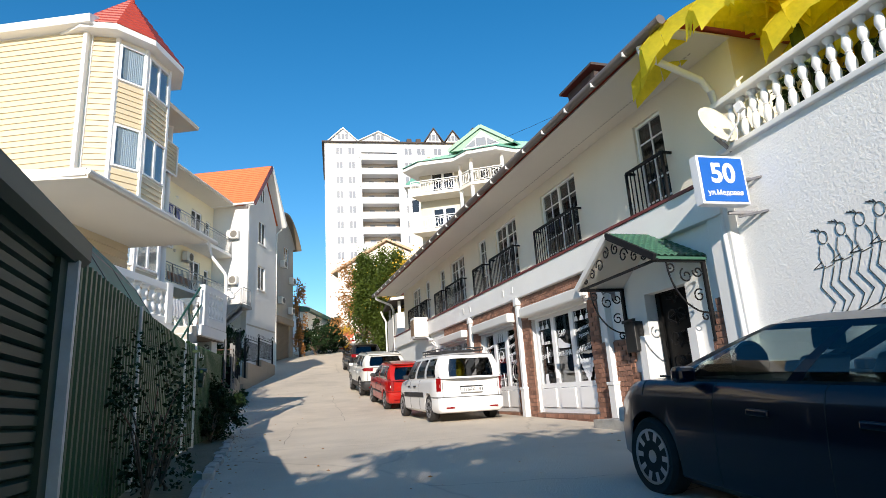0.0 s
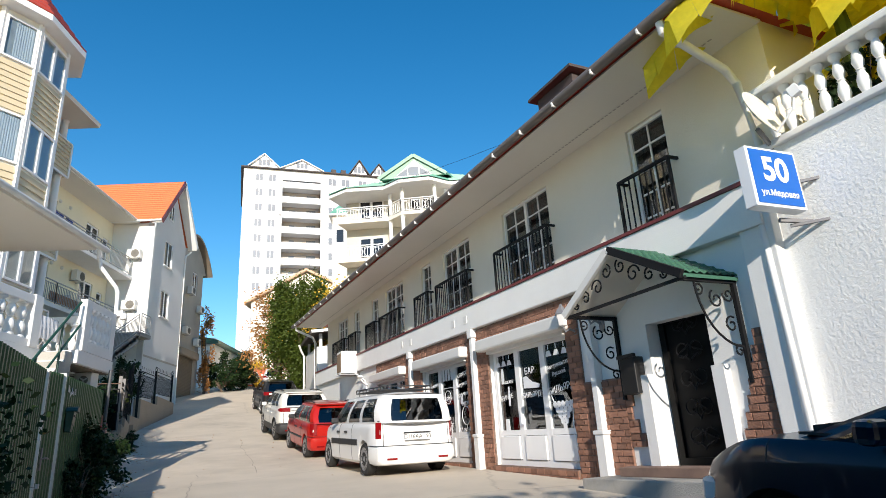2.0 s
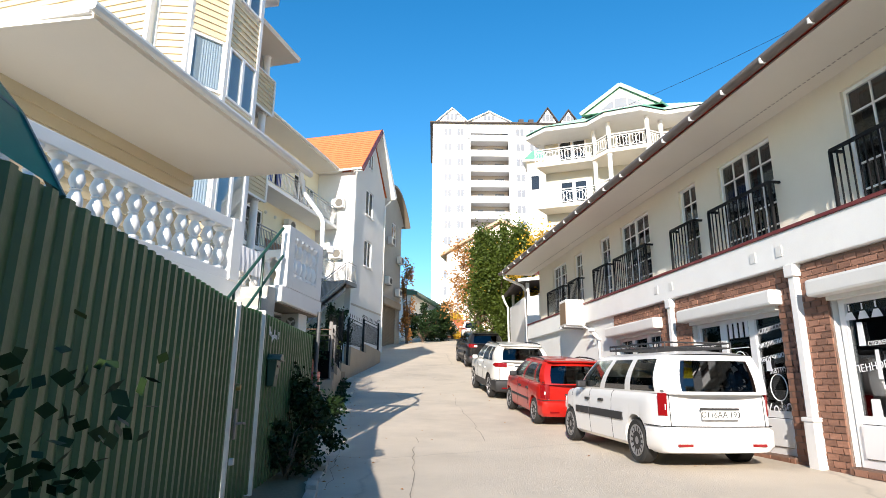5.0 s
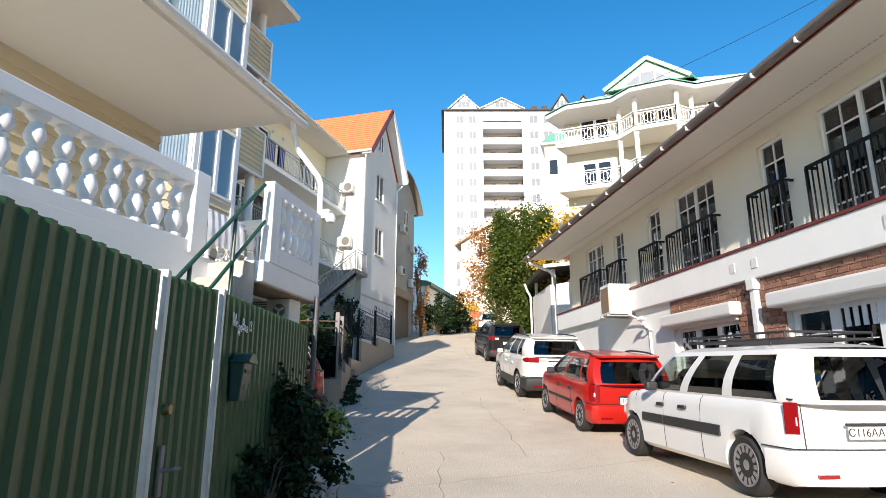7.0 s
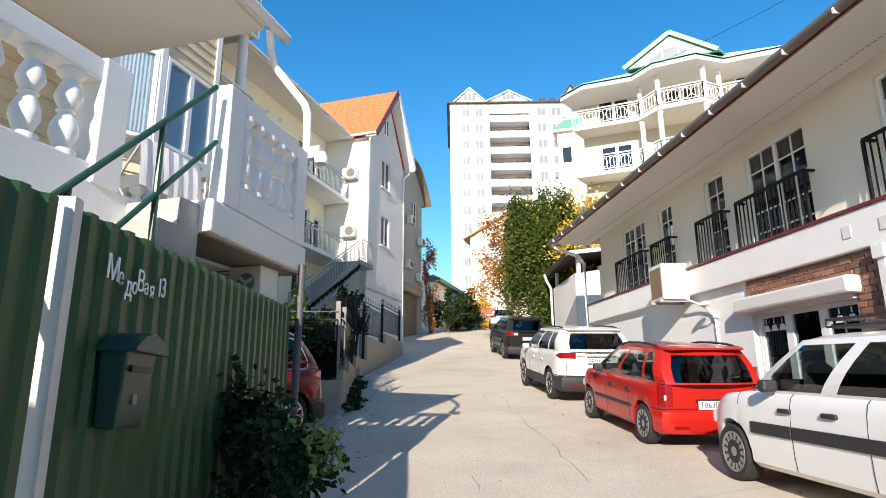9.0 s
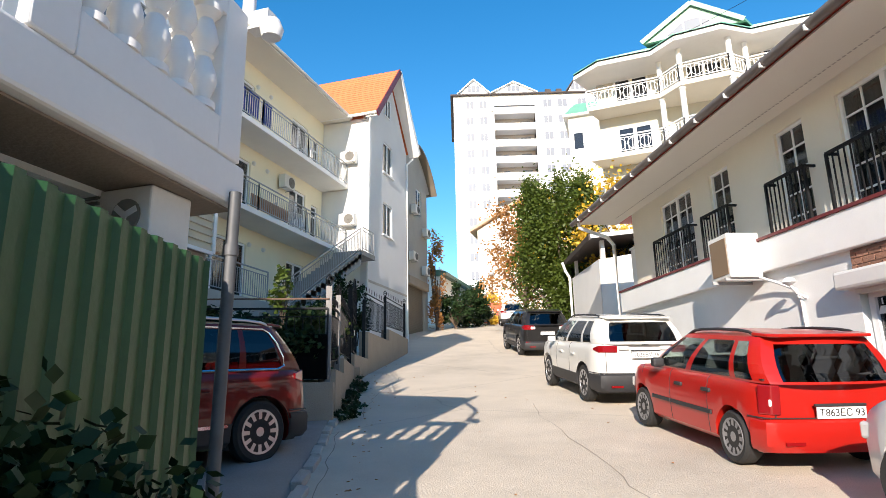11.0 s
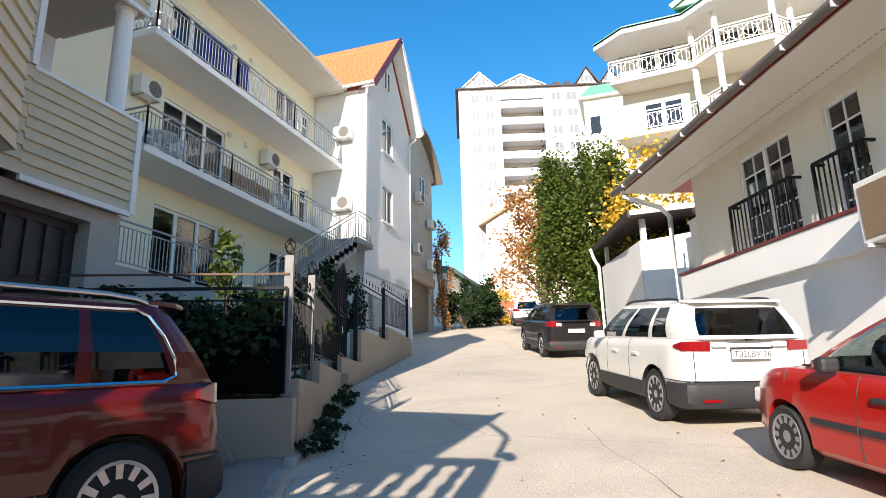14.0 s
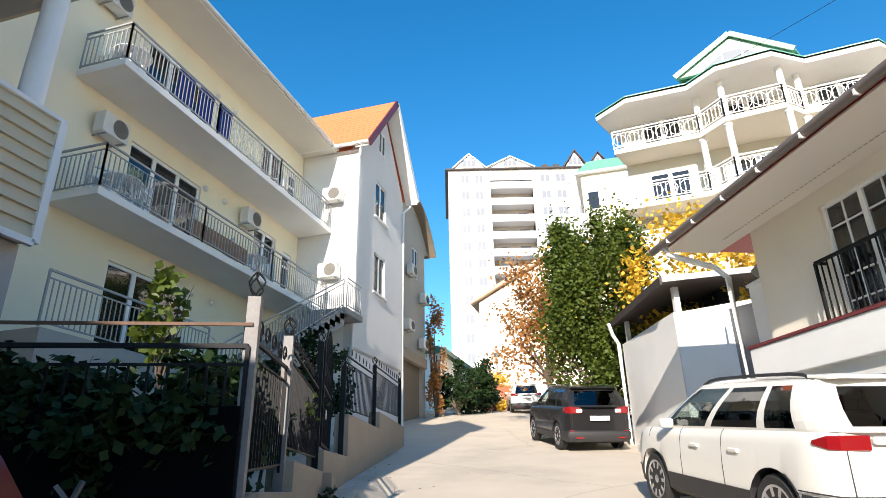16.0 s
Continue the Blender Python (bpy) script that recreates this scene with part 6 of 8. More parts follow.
    B().add(vs_, [(i * n_ + k, i * n_ + k + 1, (i + 1) * n_ + k + 1, (i + 1) * n_ + k) for i in range(len(way) - 1) for k in range(n_ - 1)]).done("rear_bumper", bm_, t, "black plastic rear bumper" if clad_z else "", "own", smooth=True)
    B().tube([(x, y + 0.035, z1_ + 0.006) for x, y in way], 0.007, 4).done("bumper_joint", CLAD, t, "", "own")
    # tailgate joints
    for sg in (-1, 1):
        xs = sg * hw * 0.8
        B().tube([(xs, bend_y(xs, -0.004, z), z) for z in (z1_, (z1_ + belt) / 2, belt - 0.1, belt - 0.02)], 0.006, 4).done("tailgate_joint", CLAD, t, "", "own")
        B().box(*sorted((sg * hw * 0.5, sg * hw * 0.74)), bend_y(hw * 0.62, -0.062, 0.4), bend_y(hw * 0.62, -0.03, 0.4), z0_ + 0.08, z0_ + 0.115).done("rear_reflector", TAIL, t, "", "own")
    # wheel wells
    for a in ax:
        B().box(-hw * 0.82, hw * 0.82, a - R * 0.98, a + R * 0.98, 0.18, wr + R * 0.93).done("wheel_well", DASH, t, "", "own")
    # greenhouse: rear base, rear top, front top, front base
    rb, rt, ft, fb = gh
    w0, w1 = hw * 0.925, hw * tumble
    zb, zt = belt - 0.012, H - 0.06

    def base(y):
        return top(min(max(y, 0.0), L)) - 0.012

    def nip(s):
        e = min(s, 1 - s)
        return 1 - 0.09 * (1 - e / 0.11) ** 2 if e < 0.11 else 1.0

    def side(s, q, sg):
        y0, y1 = rb + (fb - rb) * s, rt + (ft - rt) * s
        bul = 0.055 * math.sin(math.pi * q ** 0.85)
        return (sg * (w0 + (w1 - w0) * q + bul) * nip(s), y0 + (y1 - y0) * q, base(y0) + (zt - base(y0)) * q)

    def end(s, q, rear):
        bul = 0.055 * math.sin(math.pi * q ** 0.85)
        x0 = 0.91 * (2 * s - 1) * (w0 + bul)
        x1 = 0.91 * (2 * s - 1) * (w1 + bul)
        y0, y1 = (rb, rt) if rear else (fb, ft)
        bow = (-1 if rear else 1) * 0.11 * (1 - abs(2 * s - 1) ** 2.6)
        return (x0 + (x1 - x0) * q, y0 + (y1 - y0) * q + bow, base(y0) + (zt - base(y0)) * q)

    def patch(f, sc, qc, glazed, frame_b, flip):
        ss = sorted({*sc, *[i / 12 for i in range(13)], 0.02, 0.05, 0.11, 0.89, 0.95, 0.98})
        qs = sorted({*qc, *[i / 5 for i in range(6)]})
        panes = {}
        for s0, s1 in zip(ss, ss[1:]):
            for q0, q1 in zip(qs, qs[1:]):
                quad = [f(s0, q0), f(s1, q0), f(s1, q1), f(s0, q1)]
                if flip:
                    quad = quad[::-1]
                sm, qm = (s0 + s1) / 2, (q0 + q1) / 2
                k = next((i for i, (a, c, d, e) in enumerate(glazed) if a < sm < c and d < qm < e), None)
                if k is None:
                    frame_b.add(quad, [(0, 1, 2, 3)])
                else:
                    panes.setdefault(k, B()).add(quad, [(0, 1, 2, 3)])
        return panes
    shell = B()
    for sg in (-1, 1):
        gl = [(a, c, 0.05, 0.9) for a, c in cuts]
        pn = patch(lambda s, q: side(s, q, sg), [x for c in cuts for x in c], (0.05, 0.9), gl, shell, sg < 0)
        for k, pb in pn.items():
            pb.done("side_window", TINTGLASS if k in tints else CARGLASS, t, "", "own", smooth="all")
    for rear in (True, False):
        gl = [(*(rear_s if rear else (0.07, 0.93)), rear_w[0] if rear else 0.03, rear_w[1] if rear else 0.94)]
        pn = patch(lambda s, q: end(s, q, rear), gl[0][:2], gl[0][2:], gl, shell, not rear)
        for pb in pn.values():
            pb.done("rear_window" if rear else "windscreen", (TINTGLASS if 9 in tints else CARGLASS) if rear else CARGLASS, t, "", "own", smooth="all")
    shell.done("pillar_frame", body, t, "", "own", smooth=True)
    rf = B()
    nx, ny = 10, 14
    rows = []
    for j in range(ny + 1):
        k = j / ny
        for i in range(nx + 1):
            s = i / nx
            y = rt + (ft - rt) * k
            bow = (1 - (2 * s - 1) ** 2)
            bend = 0.11 * (1 - abs(2 * s - 1) ** 2.6)
            yy = y - bend * max(0, 1 - k * 7) + bend * max(0, 1 - (1 - k) * 7)
            edge = min(1, min(s, 1 - s) * 8) ** 0.6 * 0.4 + 0.6 * bow
            fall = min(1, min(k, 1 - k) * 7) ** 0.6
            rows.append(((-w1 + 2 * w1 * s) * nip(k), yy, zt + 0.075 * edge * (0.25 + 0.75 * fall)))
    rf.add(rows, [(j * (nx + 1) + i, j * (nx + 1) + i + 1, (j + 1) * (nx + 1) + i + 1, (j + 1) * (nx + 1) + i) for j in range(ny) for i in range(nx)])
    rf.done("roof", body, t, "", "own", smooth="all")
    B().box(-w0 * 0.97, w0 * 0.97, rb + 0.06, fb - 0.05, belt + 0.02, belt + 0.035).done("parcel_deck", DASH, t, "", "own")
    B().solid([(-w0 * 0.9, fb - 0.5, belt + 0.03), (w0 * 0.9, fb - 0.5, belt + 0.03), (w0 * 0.9, fb - 0.5, belt + 0.13), (-w0 * 0.9, fb - 0.5, belt + 0.13)],
              [(-w0 * 0.9, fb - 0.1, belt + 0.03), (w0 * 0.9, fb - 0.1, belt + 0.03), (w0 * 0.9, fb - 0.1, belt + 0.07), (-w0 * 0.9, fb - 0.1, belt + 0.07)]).done("dashboard", DASH, t, "", "own")
    yseat = (fb - 1.25, fb - 2.15)
    for y in yseat:
        for x in (-0.36, 0.36):
            if y > rb + 0.15:
                B().solid([(x - 0.23, y, belt - 0.2), (x + 0.23, y, belt - 0.2), (x + 0.23, y + 0.14, belt - 0.2), (x - 0.23, y + 0.14, belt - 0.2)],
                          [(x - 0.19, y - 0.12, belt + 0.2), (x + 0.19, y - 0.12, belt + 0.2), (x + 0.19, y - 0.03, belt + 0.2), (x - 0.19, y - 0.03, belt + 0.2)]).box(x - 0.12, x + 0.12, y - 0.16, y - 0.07, belt + 0.23, belt + 0.4).done("seat", SEAT, t, "", "own", bevel=0.03)
    B().lathe([(0.17, -0.012), (0.19, 0.0), (0.17, 0.012)], (-0.36, fb - 0.62, belt + 0.12), 16, "y").done("steering_wheel", DASH, t, "", "own")
    # wheels
    tp = [(wr * 0.69, 0.0), (wr * 0.9, -0.01), (wr, 0.03), (wr, 0.17), (wr * 0.9, 0.205), (wr * 0.69, 0.19)]
    first = None
    for a in ax:
        for sg in (-1, 1):
            x = sg * (hw - 0.215) if sg > 0 else -(hw - 0.215)
            mm = Matrix.Translation((x, a, wr)) @ (pose(0, 0, 0, 0, 0, 180) if sg < 0 else ID)
            if first is None:
                wheel = B().lathe(tp, (0, 0, 0), 28, "x").done("wheel", TYRE, t, "", "own", smooth=True)
                rb_ = B().lathe([(wr * 0.69, 0.03), (wr * 0.71, 0.185), (wr * 0.66, 0.195), (wr * 0.62, 0.17), (wr * 0.55, 0.12), (0.02, 0.11)], (0, 0, 0), 28, "x")
                rb_.lathe([(0.07, 0.12), (0.065, 0.175), (0.02, 0.18)], (0, 0, 0), 12, "x")
                rob = rb_.done("brake_disc", CLAD, wheel, "", "own", smooth=True)
                sp = B().lathe([(wr * 0.715, 0.17), (wr * 0.71, 0.2), (wr * 0.645, 0.195), (wr * 0.63, 0.165)], (0, 0, 0), 28, "x").lathe([(0.06, 0.17), (0.055, 0.19), (0.01, 0.195)], (0, 0, 0), 12, "x")
                for q in range(rim_spokes):
                    g = 2 * math.pi * q / rim_spokes
                    c, s_ = math.cos(g), math.sin(g)
                    sp.solid([(0.165, c * 0.05 - s_ * d * 0.022, s_ * 0.05 + c * d * 0.022) for d in (-1, 1)] + [(0.188, c * 0.05 + s_ * d * 0.018 * -1, s_ * 0.05 + c * d * 0.018) for d in (1, -1)],
                             [(0.165, c * wr * 0.66 - s_ * d * 0.03, s_ * wr * 0.66 + c * d * 0.03) for d in (-1, 1)] + [(0.192, c * wr * 0.66 - s_ * d * 0.024, s_ * wr * 0.66 + c * d * 0.024) for d in (1, -1)])
                spo = sp.done("rim", rim, wheel, "", "own", smooth=True)
                wheel.matrix_basis = mm
                first = (wheel, rob, spo)
            else:
                o = repeat(first[0], mm, t)
                for c in first[1:]:
                    repeat(c, ID, o)
    # spoiler over the rear window
    if not boot and not rack and H > 1.42:
        sp_ = [(-w1 * 0.92, rt - 0.1), (w1 * 0.92, rt - 0.1), (w1 * 0.97, rt + 0.12), (-w1 * 0.97, rt + 0.12)]
        sp_ = [(-w1 * 0.8, rt - 0.2), (w1 * 0.8, rt - 0.2)] + sp_[1:3] + sp_[3:] + [sp_[0]]
        B().solid([(x, y, zt + (0.0 if y < rt else 0.012)) for x, y in sp_], [(x, y, zt + (0.035 if y < rt else 0.05)) for x, y in sp_]).done("spoiler", body, t, "", "own", bevel=0.012)
    # mirrors
    for sg in (-1, 1):
        y = fb - 0.55
        B().box(*sorted((sg * (hw * 0.95), sg * (hw + 0.13))), y - 0.05, y + 0.07, belt, belt + 0.125).done("door_mirror", body if not strip else CLAD, t, "", "own", bevel=0.035)
    # door joints and handles
    for sg in (-1, 1):
        for y in handles:
            B().box(*sorted((sg * (hw - 0.02), sg * (hw + 0.022))), y, y + 0.19, belt - 0.2, belt - 0.155).done("door_handle", CLAD if strip else body, t, "", "own", bevel=0.012)
        for y in (fb - 0.78, fb - 1.75, fb + 0.12):
            js = B().tube([(sg * x, y, z) for x, z in section(y)[2:8] if z > arch(y) + 0.01], 0.005, 4)
            js.done("door_joint", CLAD, t, "", "own")
        if strip:
            z0, z1 = strip
            B().box(*sorted((sg * (hw - 0.02), sg * (hw + 0.014))), ax[0] + R + 0.05, fb - 0.8, z0, z1).box(*sorted((sg * (hw - 0.02), sg * (hw + 0.014))), fb - 0.78, ax[1] - R - 0.05, z0, z1).done("side_strip", CLAD, t, "", "own", bevel=0.008)
        if chrome_belt:
            B().tube([tuple(Vector(side(s_, q_, sg)) + Vector((sg * 0.008, 0, 0))) for s_, q_ in [(0.96 - 0.04 * i_, 0.03) for i_ in range(22)] + [(0.09, 0.1), (0.08, 0.3), (0.08, 0.6), (0.09, 0.85)] + [(0.12 + 0.042 * i_, 0.93) for i_ in range(20)]], 0.013, 5).done("chrome_strip", CHROME, t, "bright chrome window strip", "own")
            B().bar((sg * (hw + 0.004), ax[0] + R + 0.05, clear + 0.24), (sg * (hw + 0.004), ax[1] - R - 0.05, clear + 0.24), 0.02, 0.035).done("sill_strip", CHROME, t, "bright sill strip", "own")
    if rails:
        for sg in (-1, 1):
            x = sg * (w1 - 0.05)
            B().tube([(x, rt + 0.05, H - 0.06), (x, rt + 0.2, H - 0.01), (x, rt + 0.4, H + 0.008), (x, (rt + ft) / 2, H + 0.015), (x, ft - 0.4, H + 0.005), (x, ft - 0.2, H - 0.015), (x, ft - 0.05, H - 0.065)], 0.018, 8).done("roof_rail", rails, t, "", "own", smooth=True)
    if rack:
        rk = B()
        for z in (H + 0.06, H + 0.13):
            for p, q in (((-0.5, rt + 0.3), (0.5, rt + 0.3)), ((0.5, rt + 0.3), (0.5, ft - 0.2)), ((0.5, ft - 0.2), (-0.5, ft - 0.2)), ((-0.5, ft - 0.2), (-0.5, rt + 0.3))):
                rk.tube([(*p, z), (*q, z)], 0.014, 6)
        for i in range(9):
            y = rt + 0.3 + (ft - rt - 0.5) * i / 8
            rk.tube([(-0.5, y, H + 0.06), (0.5, y, H + 0.06)], 0.011, 5)
            for x in (-0.5, 0.5):
                rk.tube([(x, y, H - 0.01 if i in (1, 7) else H + 0.06), (x, y, H + 0.13)], 0.01, 5)
        rk.done("roof_rack", CLAD, t, "black tubular roof rack", "own")
    # rear end
    for sg in (-1, 1):
        for (x0, x1, y0, y1, z0, z1, mm, nm) in (hatch_light or ()):
            if nm == "tail_light":
                dp = 0.3 if x1 - x0 > 0.25 else 0.15
                plan = [(x0, bend_y(x0, y0, z0)), (hw * 0.86, bend_y(hw * 0.86, y0, z0)), (half(0.1) * 0.995 + 0.004, bend_y(hw * 0.95, 0.06, z0)), (half(dp) + 0.004, dp), (half(dp) - 0.06, dp), (x0, bend_y(x0, 0.06, z1))]
                top_l = [(sg * x, y, z1 - (0.05 if x1 - x0 > 0.25 and y > 0.2 else 0.0)) for x, y in plan]
                low_l = [(sg * x, y, z0 + (0.04 if x1 - x0 > 0.25 and y > 0.2 else 0.0)) for x, y in plan]
                B().solid(*((low_l, top_l) if sg > 0 else (low_l[::-1], top_l[::-1]))).done(nm, mm, t, "", "own", bevel=0.012)
                continue
            a, c = sorted((sg * x0, sg * min(x1, hw * 0.88)))
            dy_ = bend_y((x0 + x1) / 2, 0.0, (z0 + z1) / 2)
            B().box(a, c, y0 + dy_, y1 + dy_, z0, z1).done(nm, mm, t, "", "own", bevel=0.02)
    if plate:
        pz = tailbox[0]
        py = tailbox[1] + bend_y(0, 0, pz)
        po = B().box(-0.265, 0.265, py - 0.012, py + 0.01, pz - 0.058, pz + 0.058).done("number_plate", PLATE, t, "white number plate with black characters", "own", bevel=0.004)
        if len(plate) > 1:
            WM[po] = m.copy()
            lettering("plate_text", plate, 0.105, m @ Matrix.Translation((0, py - 0.0135, pz)) @ pose(0, 0, 0, 90), BLACK, po)
        B().box(-0.28, 0.28, py - 0.004, py + 0.03, pz + 0.062, pz + 0.09).done("plate_lamp_bar", CLAD if clad_z or strip else body, t, "", "own", bevel=0.008)
    B().bar((-0.05, rb + (rt - rb) * 0.12 - 0.085, zb + (zt - zb) * 0.13), (0.38, rb + (rt - rb) * 0.16 - 0.075, zb + (zt - zb) * 0.22), 0.02, 0.02).done("rear_wiper", CLAD, t, "", "own")
    hz = nose - 0.1
    for sg in (-1, 1):
        a, c = sorted((sg * hw * 0.5, sg * hw * 0.86))
        B().box(a, c, L - 0.5, L - 0.15, hz - 0.1, hz + 0.05).done("headlight", TAILW, t, "", "own", bevel=0.03)
    return t


WHITEPAINT = paint("white car paint", (0.76, 0.76, 0.75))
PEARL = paint("pearl white car paint", (0.72, 0.71, 0.66))
REDPAINT = paint("red car paint", (0.4, 0.013, 0.008))
WINE = paint("dark red car paint", (0.11, 0.005, 0.004), 0.0)
NAVY = paint("dark blue car paint", (0.003, 0.004, 0.016), 0.0)
GRAPH = paint("graphite car paint", (0.022, 0.021, 0.021), 0.3)


def on_slope(v, u0, L, turn=0.0, dz=0.0):
    """Pose of a car whose rear stands at u0 up the lane, pitched with the ground."""
    z0, z1 = gz(u0 + 0.8, v), gz(u0 + L - 0.8, v)
    pit = math.degrees(math.atan2(z1 - z0, L - 1.6))
    zr = z0 - 0.8 * (z1 - z0) / (L - 1.6)
    return ST @ pose(v, u0, zr + dz, pit, 0, turn)


LIGHTS_TALL = [(0.72, 0.845, -0.018, 0.1, 0.7, 1.0, TAIL, "tail_light"), (0.74, 0.79, -0.03, 0.0, 0.78, 0.86, TAILW, "reverse_light")]
car(on_slope(4.68, 13.78, 4.45), WHITEPAINT, "white estate van with black roof rack and dark rear windows", 4.45, 1.7, 1.575, 2.9, 0.82, 0.31, 1.0, 0.98, 0.78,
    (0.03, 0.16, 2.65, 3.42), ((0.07, 0.3), (0.36, 0.6), (0.66, 0.93)), (0, 1, 9), clear=0.2, tumble=0.8, rim_spokes=14, rim=RIMG, plate="С116АА 193", hatch_light=LIGHTS_TALL, tailbox=(0.72, -0.02),
    handles=(2.0, 2.62), strip=(0.56, 0.68), rack=True, group="cars parked along the lane", rear_w=(0.07, 0.86), rear_s=(0.13, 0.87))
car(on_slope(4.56, 19.1, 3.8), REDPAINT, "red compact hatchback with black side strips", 3.8, 1.67, 1.44, 2.39, 0.62, 0.285, 0.92, 0.92, 0.72,
    (0.05, 0.33, 1.95, 2.85), ((0.07, 0.18), (0.22, 0.55), (0.6, 0.93)), (9,), clear=0.19, tumble=0.78, rim_spokes=12, rim=RIMG, rails=CLAD, plate="Т863ЕС 93",
    hatch_light=[(0.62, 0.81, -0.025, 0.12, 0.6, 0.9, TAIL, "tail_light"), (0.64, 0.79, -0.032, 0.0, 0.68, 0.76, TAILW, "reverse_light")], tailbox=(0.62, -0.02), handles=(1.02, 1.72), strip=(0.47, 0.52), group="cars parked along the lane", rear_w=(0.05, 0.84))
car(on_slope(4.68, 24.08, 4.57), PEARL, "pearl white sport utility car with black lower bumper", 4.57, 1.845, 1.66, 2.66, 0.92, 0.355, 1.06, 1.06, 0.84,
    (0.1, 0.42, 2.55, 3.55), ((0.13, 0.27), (0.31, 0.58), (0.62, 0.93)), (0, 1, 9), rise=0.09, clad_z=0.5, clear=0.24, tumble=0.76, rim_spokes=10, rails=CLAD, plate="Т026ВУ 26",
    hatch_light=[(0.52, 0.9, -0.015, 0.22, 0.98, 1.11, TAIL, "tail_light"), (0.3, 0.5, -0.03, 0.02, 1.03, 1.1, TAILW, "reverse_light"), (0.62, 0.84, -0.015, 0.06, 0.5, 0.58, TAIL, "rear_reflector")], tailbox=(0.94, -0.03), handles=(1.45, 2.3), group="cars parked along the lane", rear_w=(0.1, 0.86))
car(on_slope(5.75, 35.1, 4.64), GRAPH, "graphite sport utility car parked beyond the white one", 4.64, 1.83, 1.69, 2.7, 0.95, 0.36, 1.08, 1.06, 0.85,
    (0.1, 0.45, 2.6, 3.6), ((0.13, 0.27), (0.31, 0.58), (0.62, 0.93)), (0, 1, 9), rise=0.08, clad_z=0.45, clear=0.24, tumble=0.76, rails=CHROME, plate="-",
    hatch_light=[(0.5, 0.89, -0.015, 0.22, 0.98, 1.16, TAIL, "tail_light"), (0.45, 0.62, -0.028, 0.02, 1.0, 1.1, TAILW, "reverse_light"), (0.6, 0.82, -0.015, 0.06, 0.5, 0.56, TAIL, "rear_reflector")], tailbox=(0.86, -0.03), handles=(1.5, 2.35), group="cars parked along the lane", rear_w=(0.1, 0.86))
car(on_slope(8.5, 54.2, 4.6, -8), WHITEPAINT, "white sport utility car near the top of the lane", 4.6, 1.85, 1.66, 2.66, 0.92, 0.35, 1.06, 1.06, 0.84,
    (0.1, 0.42, 2.55, 3.55), ((0.08, 0.26), (0.31, 0.58), (0.63, 0.93)), (0, 1, 9), clad_z=0.45, clear=0.24, plate="-", tailbox=(0.9, -0.03),
    hatch_light=[(0.5, 0.9, -0.015, 0.22, 0.98, 1.12, TAIL, "tail_light")], group="cars parked along the lane")
car(on_slope(7.4, 59.0, 4.3, 14), WHITEPAINT, "white saloon car before the orange fence", 4.3, 1.7, 1.45, 2.55, 0.85, 0.3, 0.92, 0.92, 0.72,
    (0.35, 0.9, 2.3, 3.15), ((0.08, 0.26), (0.31, 0.58), (0.63, 0.93)), (9,), clear=0.2, plate="-", tailbox=(0.75, -0.03), hatch_light=[(0.5, 0.8, -0.015, 0.15, 0.78, 0.9, TAIL, "tail_light")], group="cars parked along the lane")
# dark red car in the driveway, nose towards the villa
TZ = gz(20.2, -2.2) + 0.1
tig = pose(-9.88, 19.5, TZ + 0.05, 0, 0, 180 - 19.6) @ pose(0, 0, 0, -2)
car(tig, WINE, "dark red sport utility car with chrome strips in the driveway", 4.43, 1.81, 1.68, 2.6, 0.8, 0.36, 1.04, 1.04, 0.86,
    (0.12, 0.45, 2.5, 3.5), ((0.1, 0.26), (0.29, 0.58), (0.61, 0.93)), (0, 1, 2, 9), rise=0.05, clad_z=0.48, clear=0.22, tumble=0.77, rim_spokes=12, rails=RIM, plate="-",
    hatch_light=[(0.55, 0.9, -0.01, 0.2, 0.92, 1.08, TAIL, "tail_light")], tailbox=(0.9, -0.03), handles=(1.5, 2.3), chrome_belt=True)
# dark blue car by the garden wall
car(on_slope(4.15, 1.32, 4.4, 0, -0.05), NAVY, "dark blue hatchback parked beside the garden wall", 4.4, 1.82, 1.46, 2.68, 0.9, 0.325, 0.98, 0.98, 0.74,
    (0.1, 0.7, 2.4, 3.52), ((0.08, 0.2), (0.24, 0.55), (0.585, 0.93)), (), rise=0.08, clear=0.17, tumble=0.74, rim_spokes=10, plate="-", tailbox=(0.75, -0.03), handles=(1.35, 2.2), hatch_light=[(0.5, 0.86, -0.01, 0.2, 0.85, 1.0, TAIL, "tail_light")])


